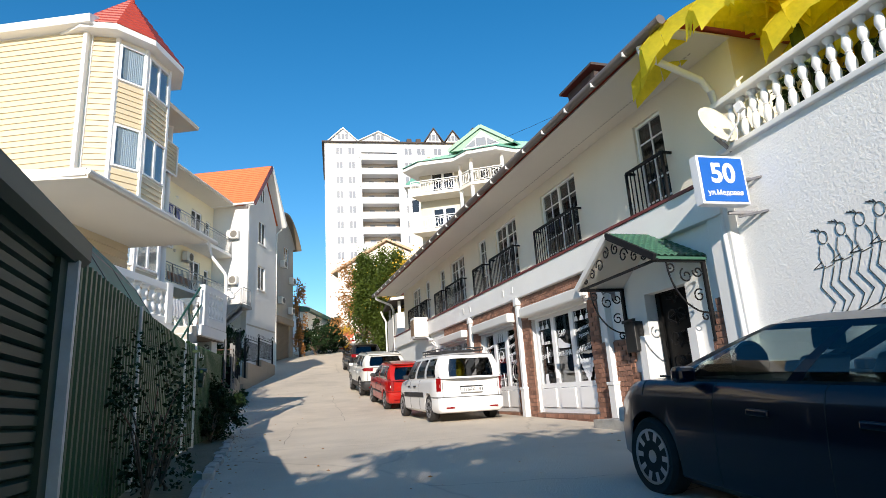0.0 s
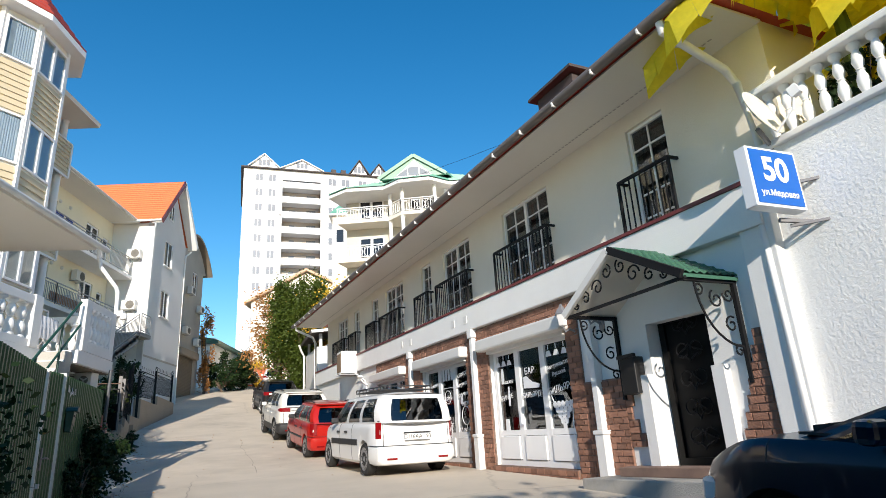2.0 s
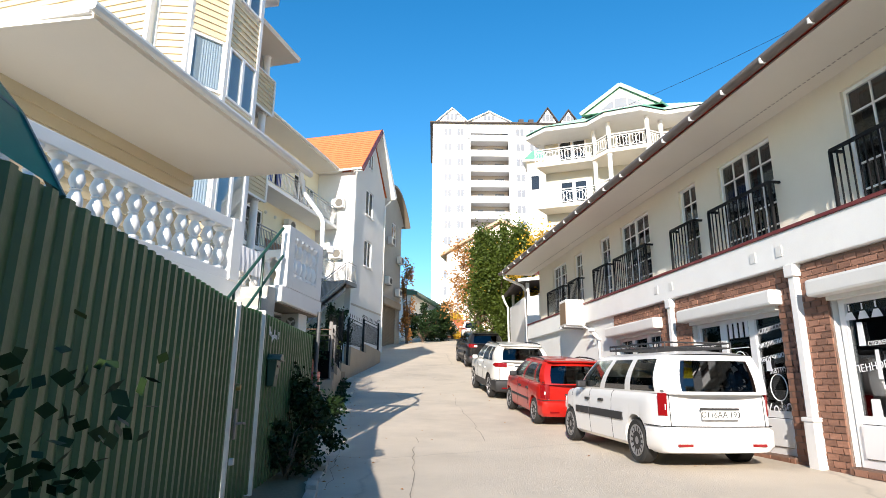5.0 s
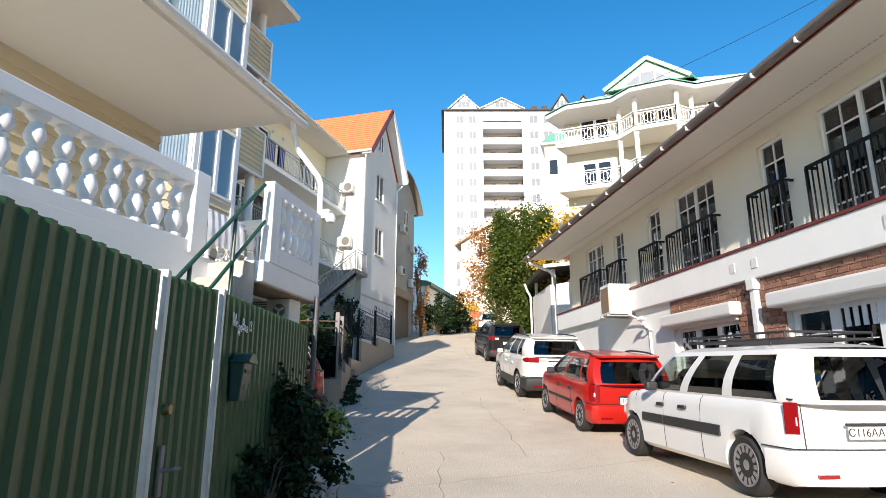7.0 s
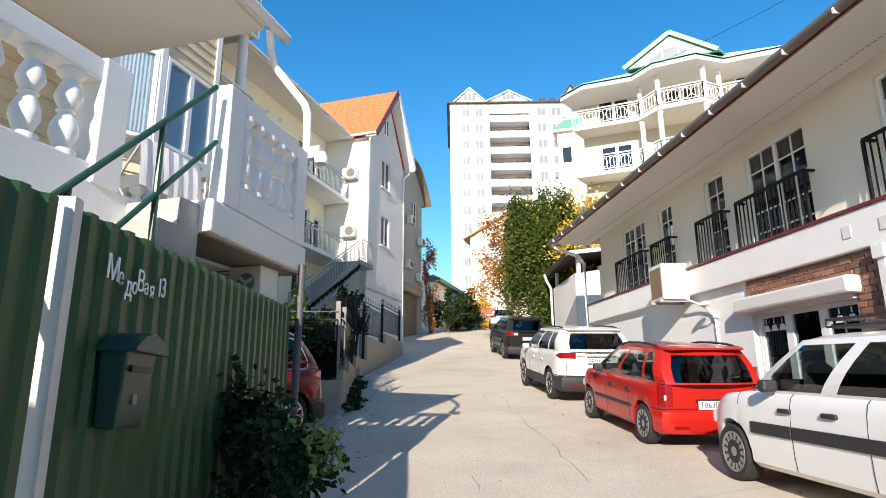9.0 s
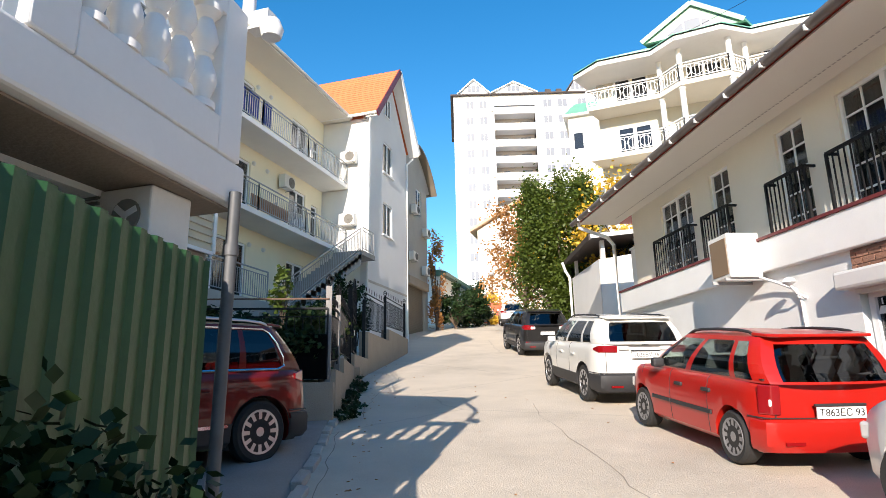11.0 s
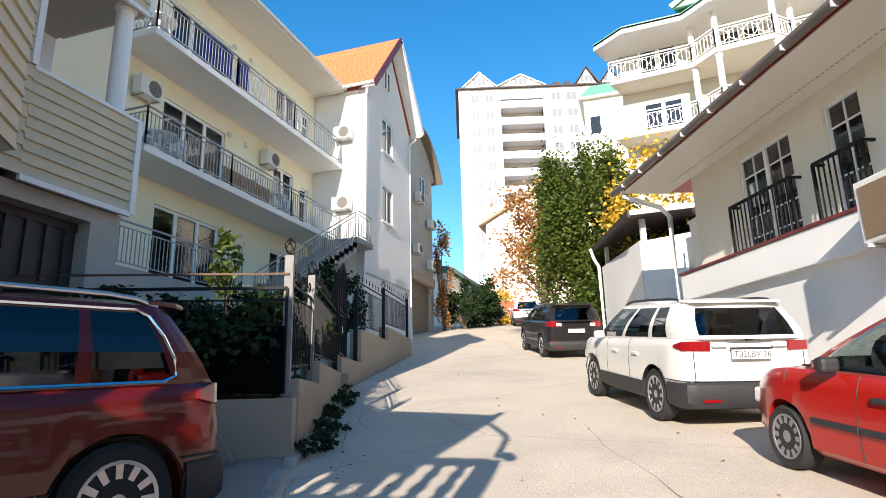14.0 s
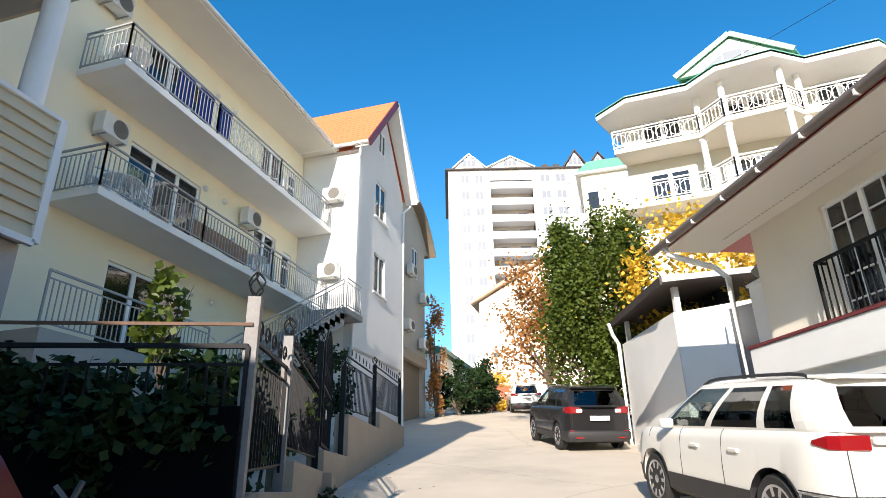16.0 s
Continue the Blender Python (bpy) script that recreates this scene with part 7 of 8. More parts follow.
# ---- details of the long building ----
def air_con(m, label="white air conditioner unit fixed to the wall", w=0.76, h=0.53, d=0.3, group="air conditioners"):
    """Outdoor unit; local y is out of the wall, origin at the wall, bottom centre."""
    t = thing("air_conditioner", m, label, "air conditioner", group)
    B().box(-w / 2, w / 2, 0.1, 0.1 + d, 0.05, 0.05 + h).done("casing", ACWHITE, t, "", "own", bevel=0.015)
    g = B()
    cx, cz, r = -w * 0.14, 0.05 + h / 2, h * 0.42
    for k in range(5):
        rr = r * (k + 1) / 5
        g.tube([(cx + rr * math.cos(a * math.pi / 12), 0.1 + d + 0.012, cz + rr * math.sin(a * math.pi / 12)) for a in range(25)], 0.006, 4)
    for k in range(8):
        a = k * math.pi / 4
        g.bar((cx, 0.1 + d + 0.012, cz), (cx + r * math.cos(a), 0.1 + d + 0.012, cz + r * math.sin(a)), 0.008)
    g.done("grille", ACGRILLE, t, "", "own")
    B().lathe([(r * 0.98, 0.0), (r * 0.98, 0.012), (0.02, 0.013)], (cx, 0.1 + d - 0.006, cz), 20, "y").done("fan_opening", ACGRILLE, t, "dark round fan opening", "own")
    for e in (-1, 1):
        B().bar((e * w * 0.35, 0, 0.03), (e * w * 0.35, 0.1 + d, 0.03), 0.03).done("bracket", IRONGREY, t, "", "own")
    return t


ac = thing("wall_air_conditioner", street(5.9, 22.2, 4.1), "large white air conditioner hung below the balcony ledge", "air conditioner")
B().box(5.45, 6.0, 22.15, 22.75, 4.22, 4.96).done("casing", ACWHITE, ac, "", ST, bevel=0.02)
B().box(5.44, 5.45, 22.2, 22.68, 4.28, 4.88).done("coil_grille", mat("brown coil", (0.22, 0.15, 0.09), 0.7), ac, "brown coil grille", ST)
B().box(5.55, 5.62, 22.142, 22.15, 4.7, 4.75).box(5.5, 5.75, 22.142, 22.15, 4.26, 4.36).done("valve_cover", PLASTIC, ac, "", ST)
B().bar((5.4, 22.25, 4.2), (6.1, 22.25, 4.2), 0.05).bar((5.4, 22.65, 4.2), (6.1, 22.65, 4.2), 0.05).done("bracket", IRONGREY, ac, "", ST)
B().tube([(5.9, 22.1, 4.2), (6.0, 21.8, 4.05), (6.05, 21.5, 3.9), (6.08, 21.45, 3.7), (6.08, 21.4, 2.4)], 0.025, 6).done("hose", PLASTIC, ac, "", ST, smooth=True)
wl = thing("wall_lamp", street(6.0, 21.3, 3.8), "small white wall lamp on a curled arm", "lamp")
B().tube([(6.1, 21.35, 3.75), (5.95, 21.35, 3.82), (5.85, 21.35, 3.95)], 0.02, 6).done("arm", PLASTIC, wl, "", ST)
B().lathe([(0.02, 0), (0.1, 0.05), (0.08, 0.1), (0.02, 0.13)], (5.85, 21.35, 3.93), 10).done("shade", PLASTIC, wl, "", ST, smooth=True)


def lantern(m, label="weathered grey carriage lantern beside the shop entrance"):
    t = thing("wall_lantern", m, label, "lamp", "wall lanterns")
    B().tube([(0, 0, 0), (-0.12, 0, 0.05), (-0.2, 0, 0.0), (-0.24, 0, 0.08)], 0.018, 6).box(-0.01, 0.02, -0.05, 0.05, -0.12, 0.12).done("arm", GALV, t, "", "own", smooth=True)
    B().lathe([(0.03, 0.08), (0.07, 0.1), (0.1, 0.28), (0.03, 0.29)], (-0.24, 0, 0), 6).done("glass", TAILW, t, "", "own")
    B().lathe([(0.12, 0.28), (0.1, 0.33), (0.04, 0.4), (0.015, 0.45)], (-0.24, 0, 0), 6).done("cap", GALV, t, "", "own")


lantern(street(6.08, 9.55, 3.35))
lantern(street(6.08, 10.2, 3.35))
nb = thing("notice_box", street(6.0, 8.95, 2.2), "black letter box beside the entrance", "letter box")
B().box(5.92, 6.1, 8.8, 9.1, 2.25, 2.75).done("body", BLACK, nb, "", ST, bevel=0.015)
B().box(5.9, 5.95, 8.78, 9.12, 2.74, 2.79).done("lid", BLACK, nb, "", ST)

# number sign on steel brackets and the dish above
sg = thing("number_sign", street(5.75, 6.1, 3.9), "blue and white house number sign box", "sign")
SM = street(5.66, 6.0, 4.15, 0) @ pose(0, 0, 0, 0, 0, -3) @ Matrix.Scale(0.92, 4)
B().box(-0.38, 0.38, -0.0, 0.16, -0.36, 0.36).done("box", SIGNWHITE, sg, "white sign box", SM, bevel=0.01)
B().box(-0.345, 0.345, -0.008, 0.0, -0.325, 0.325).done("face", BLUE, sg, "blue face", SM)
lettering("number", "50", 0.4, SM @ pose(0, -0.0115, 0.08, 90), SIGNWHITE, sg, "white number fifty", bold=0.012)
lettering("street_name", "ул.Медовая", 0.1, SM @ pose(0, -0.0115, -0.2, 90), SIGNWHITE, sg, "white street name", bold=0.002)
for z in (4.32, 3.86):
    B().bar((5.8, 6.17, z - 0.1), (6.18, 6.05, z - 0.12), 0.04).bar((5.95, 6.17, z - 0.15), (6.18, 5.85, z - 0.15), 0.03).done("bracket", GALV, sg, "steel bracket", ST)
dish = thing("satellite_dish", street(6.0, 6.2, 4.9), "weathered white satellite dish on the pier", "dish")
DM = street(5.78, 6.12, 4.95) @ pose(0, 0, 0, 72, 0, 10)
b = B()
nr, na = 6, 20
vs = [(0.33 * r / nr * math.cos(a), 0.3 * r / nr * math.sin(a), 0.07 * (r / nr) ** 2) for r in range(nr + 1) for a in [2 * math.pi * k / na for k in range(na)]]
b.add(vs, [(r * na + k, r * na + (k + 1) % na, (r + 1) * na + (k + 1) % na, (r + 1) * na + k) for r in range(nr) for k in range(na)])
d_ob = b.done("reflector", mat("weathered dish", (0.72, 0.68, 0.55), 0.6, vary=0.15, scale=5, dirt=(0.35, 0.3, 0.2), dirt_amt=0.6), dish, "", DM, smooth="all")
d_ob.modifiers.new("thick", "SOLIDIFY").thickness = 0.012
B().tube([(0, -0.3, 0.06), (0, -0.2, 0.32), (0, -0.05, 0.42)], 0.012, 6).box(-0.035, 0.035, -0.1, 0.02, 0.38, 0.48).done("feed_arm", PLASTIC, dish, "", DM)
B().tube([(5.85, 6.2, 4.85), (6.2, 6.3, 4.7)], 0.03, 6).done("mount", GALV, dish, "", ST)

# line drawing on the wall: abstract marching outlines
art = thing("wall_drawing", street(6.14, 4.5, 2.4), "black line drawing painted on the stucco wall", "drawing")
X = 6.144
for i in range(9):
    y = 5.2 - i * 0.24
    z = 3.02 + i * 0.035
    b = B()
    hr_ = 0.075
    b.tube([(X, y + hr_ * 0.8 * math.cos(k * 0.55), z + 0.13 + hr_ * math.sin(k * 0.55)) for k in range(13)], 0.0045, 4)
    b.tube([(X, y + 0.06, z + 0.05), (X, y + 0.1, z - 0.08), (X, y + 0.06, z - 0.22), (X, y - 0.05, z - 0.2)], 0.0045, 4)
    b.tube([(X, y - 0.05, z + 0.05), (X, y - 0.1, z - 0.06), (X, y - 0.07, z - 0.2)], 0.0045, 4)
    b.tube([(X, y + 0.07, z - 0.22), (X, y + 0.16, z - 0.42), (X, y + 0.02, z - 0.62), (X, y + 0.14, z - 0.76), (X, y + 0.25, z - 0.82)], 0.0055, 4)
    b.tube([(X, y - 0.06, z - 0.22), (X, y + 0.03, z - 0.42), (X, y - 0.1, z - 0.62), (X, y + 0.0, z - 0.78), (X, y + 0.22, z - 0.84)], 0.0055, 4)
    b.tube([(X, y + 0.08, z - 0.14), (X, y + 0.2, z - 0.2), (X, y + 0.05, z - 0.2)], 0.006, 4)
    for k in range(3):
        b.tube([(X, y + 0.02 + 0.03 * k, z + 0.2 + 0.015 * k), (X, y + 0.05 + 0.04 * k, z + 0.25)], 0.006, 4)
    b.done("stroke", BLACK, art, "", ST)

# shop window graphics
WV = 6.196


def shop_text(words, size, u, z, material=SIGNWHITE, roll=0):
    m = ST @ pose(WV - 0.012 + 6.1 - 6.1, u, z + SH * (u - 13), 0, 0, -90) @ pose(0, 0, 0, 90, 0, 0) @ pose(0, 0, 0, 0, 0, roll)
    return lettering("window_lettering", words, size, m, material, long_house, "white window lettering")


def decal(b, label):
    b.done("window_graphic", SIGNWHITE, long_house, label, ST, SH)


GX_ = WV - 0.008
for words, size, u, z, r in (("БАР", 0.17, 11.87, 2.98, 0), ("БИЛЬЯРД", 0.13, 11.87, 2.55, 0), ("Американский", 0.1, 10.93, 3.0, 5), ("Русский", 0.1, 10.95, 2.86, 5), ("БИЛЬЯРД", 0.16, 10.93, 2.6, 5),
                            ("ПЕННОЕ", 0.13, 12.78, 2.55, 5), ("СВЕЖЕЕ", 0.075, 12.62, 2.84, 0), ("Кофе", 0.24, 14.62, 1.98, 6), ("эспрессо", 0.14, 14.65, 3.2, 5), ("американо", 0.13, 14.65, 2.98, 5), ("капучино", 0.13, 14.65, 2.76, 5), ("латте", 0.14, 14.55, 2.56, 3),
                            ("клаб-сандвич", 0.1, 16.33, 3.05, 4), ("Кофе", 0.15, 15.47, 2.72, 0)):
    shop_text(words, size, u, z, SIGNWHITE, r)
for a, c in ((10.62, 11.32), (12.46, 13.1), (18.1, 18.8), (19.6, 20.2)):
    for k in range(3):
        y = a + (c - a) * (k + 0.5) / 3
        h0 = 3.36
        b = B().box(GX_ - 0.003, GX_, y - 0.012, y + 0.012, h0 - 0.08, h0)
        b.solid([(GX_ - 0.003, y - 0.04, h0 - 0.1), (GX_ - 0.003, y + 0.04, h0 - 0.1), (GX_ - 0.003, y + 0.09, h0 - 0.2), (GX_ - 0.003, y - 0.09, h0 - 0.2)], [(GX_, y - 0.04, h0 - 0.1), (GX_, y + 0.04, h0 - 0.1), (GX_, y + 0.09, h0 - 0.2), (GX_, y - 0.09, h0 - 0.2)])
        decal(b, "white lamp silhouettes on the glass")
for r in range(5):
    for k in range(5 - r):
        y, z = 10.93 + (k - (4 - r) / 2) * 0.115, 2.34 - r * 0.09
        decal(B().lathe([(0.056, 0.0), (0.056, 0.003), (0.001, 0.004)], (GX_ - 0.004, y, z), 12, "x"), "white billiard ball on the glass")
decal(B().bar((GX_, 11.25, 2.5), (GX_, 10.85, 1.78), 0.006, 0.02).bar((GX_, 10.66, 2.4), (GX_, 10.72, 1.78), 0.006, 0.02), "white billiard cues on the glass")
b = B()
b.solid([(GX_ - 0.003, y, z) for y, z in ((12.1, 2.68), (11.6, 2.66), (11.55, 2.72), (11.8, 2.78), (12.0, 2.9), (12.1, 2.88))], [(GX_, y, z) for y, z in ((12.1, 2.68), (11.6, 2.66), (11.55, 2.72), (11.8, 2.78), (12.0, 2.9), (12.1, 2.88))])
decal(b, "white boot shape on the glass")
for y, z, w, h in ((12.86, 2.82, 0.11, 0.3), (12.66, 2.4, 0.07, 0.36), (12.8, 1.86, 0.17, 0.3), (16.4, 2.75, 0.18, 0.16), (14.75, 2.55, 0.13, 0.16)):
    decal(B().solid([(GX_ - 0.003, y - w / 2, z), (GX_ - 0.003, y + w / 2, z), (GX_ - 0.003, y + w / 2 * 0.8, z + h), (GX_ - 0.003, y - w / 2 * 0.8, z + h)][::-1], [(GX_, y - w / 2, z), (GX_, y + w / 2, z), (GX_, y + w / 2 * 0.8, z + h), (GX_, y - w / 2 * 0.8, z + h)][::-1]), "white drink outline on the glass")
for k in range(5):
    decal(B().box(GX_ - 0.02, GX_ - 0.004, 15.15 + k * 0.15, 15.23 + k * 0.15, 3.12, 3.38), "striped awning graphic")
b = B().tube([(GX_, 15.47 + 0.17 * math.cos(k * 0.42), 2.74 + 0.15 * math.sin(k * 0.42)) for k in range(16)], 0.009, 4)
b.bar((GX_, 15.2, 2.95), (GX_, 15.75, 2.95), 0.012)
decal(b, "hanging coffee sign drawn on the glass")
b = B().bar((GX_, 15.25, 2.15), (GX_, 15.7, 2.15), 0.02)
for y in (15.3, 15.65, 15.05, 15.85):
    b.bar((GX_, y, 2.15), (GX_, y + 0.05, 1.8), 0.015).bar((GX_, y + 0.1, 2.3), (GX_, y + 0.05, 1.8), 0.015)
decal(b, "table and chairs drawn on the glass")
decal(B().tube([(GX_, 14.58 + 0.19 * math.cos(k * 0.42), 2.3 + 0.2 * math.sin(k * 0.42)) for k in range(16)], 0.009, 4), "round coffee emblem on the glass")
# door handle and hinge boxes of the bar door
B().box(6.1, 6.17, 12.16, 12.2, 2.05, 2.35).tube([(6.08, 12.18, 2.2), (6.06, 12.05, 2.2)], 0.012, 6).done("door_handle", PVC, long_house, "white lever handle", ST, SH)

# ---- driveway, kerbs and planted fence before the apartment house ----
dr = B()
us = [16.4 + i * 0.6 for i in range(13)]
dr.add([(v, u, gz(u, v) + 0.09) for u in us for v in (-6.5, -4.5, -3, -2, -1.05)] + [(-1.0, u, gz(u, -1) - 0.1) for u in us],
       [(i * 5 + k, i * 5 + k + 1, (i + 1) * 5 + k + 1, (i + 1) * 5 + k) for i in range(len(us) - 1) for k in range(4)] + [(i * 5 + 4, 5 * len(us) + i, 5 * len(us) + i + 1, (i + 1) * 5 + 4) for i in range(len(us) - 1)])
dr.done("driveway", DRIVE, None, "grey concrete driveway apron beside the lane", ST, kind="structure", category="driveway", smooth="all")
kerb = thing("lane_kerb", street(-1.0, 14), "broken concrete kerb along the lane edge", "kerb", kind="structure")
rk = random.Random(4)
for i in range(26):
    u = 5.2 + i * 0.72
    v = (-0.62 if u < 16 else -0.95) + rk.uniform(-0.03, 0.03)
    ln = 0.66 * rk.uniform(0.75, 1.0)
    h = rk.uniform(0.03, 0.09)
    dv = rk.uniform(-0.02, 0.03)
    z0, z1 = gz(u, v), gz(u + ln, v)
    B().solid([(v - 0.07, u, z0 - 0.1), (v + 0.07, u, z0 - 0.1), (v + 0.06, u, z0 + h), (v - 0.06, u, z0 + h)], [(v - 0.07 + dv, u + ln, z1 - 0.1), (v + 0.07 + dv, u + ln, z1 - 0.1), (v + 0.06 + dv, u + ln, z1 + h * 0.8), (v - 0.06 + dv, u + ln, z1 + h)]).done("kerb_stone", KERB, kerb, "", ST, bevel=0.01)
# soil strip at the fence foot
b = B()
us = [5.0 + i * 0.8 for i in range(15)]
b.add([(v, u, gz(u, v) + (0.05 if v < -0.7 else 0.0) + 0.02 * noise.noise((v * 5, u * 2, 0))) for u in us for v in (-1.5, -1.1, -0.8, -0.66)], [(i * 4 + k, i * 4 + k + 1, (i + 1) * 4 + k + 1, (i + 1) * 4 + k) for i in range(len(us) - 1) for k in range(3)])
b.done("planting_strip", SOIL, None, "dry soil strip at the fence foot", ST, kind="structure", category="ground", smooth="all")

plinth = thing("garden_plinth", street(-1.0, 28, 2.4), "stepped beige plinth wall carrying an iron fence", "wall", kind="structure")
GRADE = ((23.7, 25.6, 2.92), (25.6, 29.3, 3.22), (29.3, 31.4, 3.55), (31.4, 34.5, 4.35), (34.5, 38.4, 4.75))


def gv(u):
    return -0.95 if u < 30 else -0.95 + 0.2 * (u - 30)


for a, c, z in GRADE:
    va, vc = gv(a), gv(c)
    B().solid([(va - 0.28, a, gz(a, va) - 0.4), (va, a, gz(a, va) - 0.4), (va, a, z), (va - 0.28, a, z)], [(vc - 0.28, c, gz(c, vc) - 0.4), (vc, c, gz(c, vc) - 0.4), (vc, c, z), (vc - 0.28, c, z)]).done("plinth_block", BEIGEWALL, plinth, "", ST, bevel=0.01)
B().box(-7.5, -0.97, 23.42, 23.7, 1.6, 2.7).done("return_plinth", BEIGEWALL, plinth, "", ST, bevel=0.01)
B().box(-1.5, -0.8, 29.2, 30.2, 2.7, 3.2).done("gate_step", BEIGEWALL, plinth, "", ST, bevel=0.01)

RUST = mat("rusty brown iron", (0.11, 0.055, 0.03), 0.7, vary=0.4, scale=7, fine=40)
RUSTG = mat("rusting grey iron", (0.2, 0.19, 0.18), 0.6, vary=0.3, scale=5, dirt=(0.1, 0.055, 0.03), dirt_amt=0.7)
# matt black that paints the deep shade among the foliage behind the bars
SHADEB = mat("black painted sheet", (0.004, 0.004, 0.004), 0.9, vary=0.3, scale=3, spec=0.03)
iron = thing("iron_garden_fence", street(-1.0, 28, 2.9), "black wrought iron garden fence with scrolls and grey posts", "fence", kind="structure")


def fence_bay(a, c, za, zc, h):
    va, vc = gv(a) - 0.14, gv(c) - 0.14
    railing(iron, ST, (va, a, za), (vc, c, zc), h, gap=0.13, bar=0.016, rail=0.03, material=IRON, name="fence_panel", ornament=True)
    s = B()
    n = max(1, round((c - a) / 0.35))
    for i in range(n):
        k = (i + 0.5) / n
        y, x, z = a + (c - a) * k, va + (vc - va) * k, za + (zc - za) * k + h
        s.tube([(x, y + 0.13 * (1 - j / 16) * math.cos(j * 0.6), z + 0.12 + 0.1 * (1 - j / 16) * math.sin(j * 0.6)) for j in range(13)], 0.009, 4)
    s.done("scroll_crest", IRON, iron, "", ST)


fence_bay(23.75, 25.5, 2.98, 3.1, 1.05)
fence_bay(25.6, 29.2, 3.28, 3.35, 1.15)
fence_bay(31.5, 34.4, 4.4, 4.5, 1.15)
fence_bay(34.5, 38.2, 4.8, 4.95, 1.1)
railing(iron, ST, (-4.6, 23.56, 2.75), (-1.1, 23.56, 2.75), 1.2, gap=0.14, bar=0.016, rail=0.035, material=IRON, name="fence_panel", ornament=True)
# added sheet: stands in for the dark shade behind the open bars
B().box(-4.6, -1.1, 23.5, 23.52, 2.75, 3.5).done("black_sheet", SHADEB, iron, "black sheet added for the shaded garden behind the bars", ST)
B().bar((-4.6, 23.56, 4.12), (-1.08, 23.56, 4.12), 0.02, 0.025).done("rusty_rail", RUST, iron, "rusty brown top rail", ST)
for y, zt in ((23.62, 4.35), (25.55, 4.5), (29.3, 5.3), (31.4, 5.3), (34.45, 5.9), (38.3, 6.2)):
    v = gv(y) - 0.14
    po = B().box(v - 0.05, v + 0.05, y - 0.05, y + 0.05, gz(y, v), zt).done("post", RUSTG if y < 26 else IRON, iron, "", ST)
    f = B()
    for k in range(4):
        a = k * math.pi / 2
        f.tube([(v + 0.07 * math.sin(j / 8 * math.pi) * math.cos(a + j * 0.3), y + 0.07 * math.sin(j / 8 * math.pi) * math.sin(a + j * 0.3), zt + 0.22 * j / 8) for j in range(9)], 0.008, 4)
    f.done("basket_finial", IRON, po, "twisted basket finial", ST)
gt = thing("iron_gate", street(gv(30), 30.3, 3.5), "arched black wrought iron gate", "gate")
b = B()
v = gv(30.3) - 0.14
for i in range(12):
    y = 29.45 + i * 0.165
    zt = 5.2 + 0.55 * math.sin(math.pi * (i + 0.5) / 12)
    b = B().bar((v, y, 3.6), (v, y, zt), 0.018).done("bar", IRON, gt, "", ST)
B().tube([(v, 29.38 + 1.95 * i / 14, 5.2 + 0.55 * math.sin(math.pi * i / 14)) for i in range(15)], 0.02, 6).bar((v, 29.4, 3.65), (v, 31.3, 3.65), 0.04).bar((v, 29.4, 4.6), (v, 31.3, 4.6), 0.035).bar((v, 29.4, 3.6), (v, 29.4, 5.25), 0.04).bar((v, 31.3, 3.6), (v, 31.3, 5.25), 0.04).done("gate_frame", IRON, gt, "", ST)
for i in range(4):
    for s in (-1, 1):
        y = 29.75 + i * 0.4
        B().tube([(v, y + s * 0.15 * (1 - j / 16) * math.cos(j * 0.6), 4.9 + 0.15 * (1 - j / 16) * math.sin(j * 0.6)) for j in range(13)], 0.01, 4).done("gate_scroll", IRON, gt, "", ST)
B().box(v + 0.02, v + 0.03, 29.9, 30.05, 4.1, 4.25).done("notice", SIGNWHITE, gt, "small white notice", ST)
# dark shrubs behind the fence
for k, (v, u, sx, sz, n, m_) in enumerate(((-1.9, 24.0, 0.7, 0.6, 3200, LEAFD), (-3.1, 24.05, 0.9, 0.62, 3600, LEAFD), (-4.2, 24.0, 0.7, 0.5, 2400, LEAFD), (-2.6, 24.6, 1.2, 0.55, 2600, LEAFD), (-4.4, 24.8, 1.4, 0.55, 2600, LEAFD), (-1.9, 26.2, 0.7, 0.6, 3200, LEAFD), (-1.7, 27.8, 0.6, 0.6, 2600, LEAF), (-1.75, 29.8, 0.6, 0.75, 2600, LEAFD), (-1.5, 24.6, 0.4, 0.5, 1800, LEAFD), (-1.55, 32.5, 0.5, 1.0, 1500, LEAFD), (-1.2, 35.2, 0.5, 0.9, 1300, LEAFD), (-6.0, 24.9, 1.2, 0.5, 1800, LEAFD))):
    tree("garden_bush", street(v, u, gz(u, v) + (0.55 if u < 30 else 0.9)), 2, 0.3, (sx, 0.7, sz), m_, n, 110 + k, 0.1, 26, "dark evergreen bush behind the iron fence", trunk_r=0.03)
B().box(-7.5, -1.25, 23.7, 29.0, 1.0, 2.75).done("garden_soil", SOIL, None, "raised garden soil behind the plinth", ST, kind="structure", category="ground")
tree("leafy_sapling", street(-2.05, 24.5, 2.75), 2.4, 1.25, (0.26, 0.26, 0.6), LEAF, 230, 130, 0.105, 14, "tall sapling with broad green leaves", None, trunk_r=0.025)
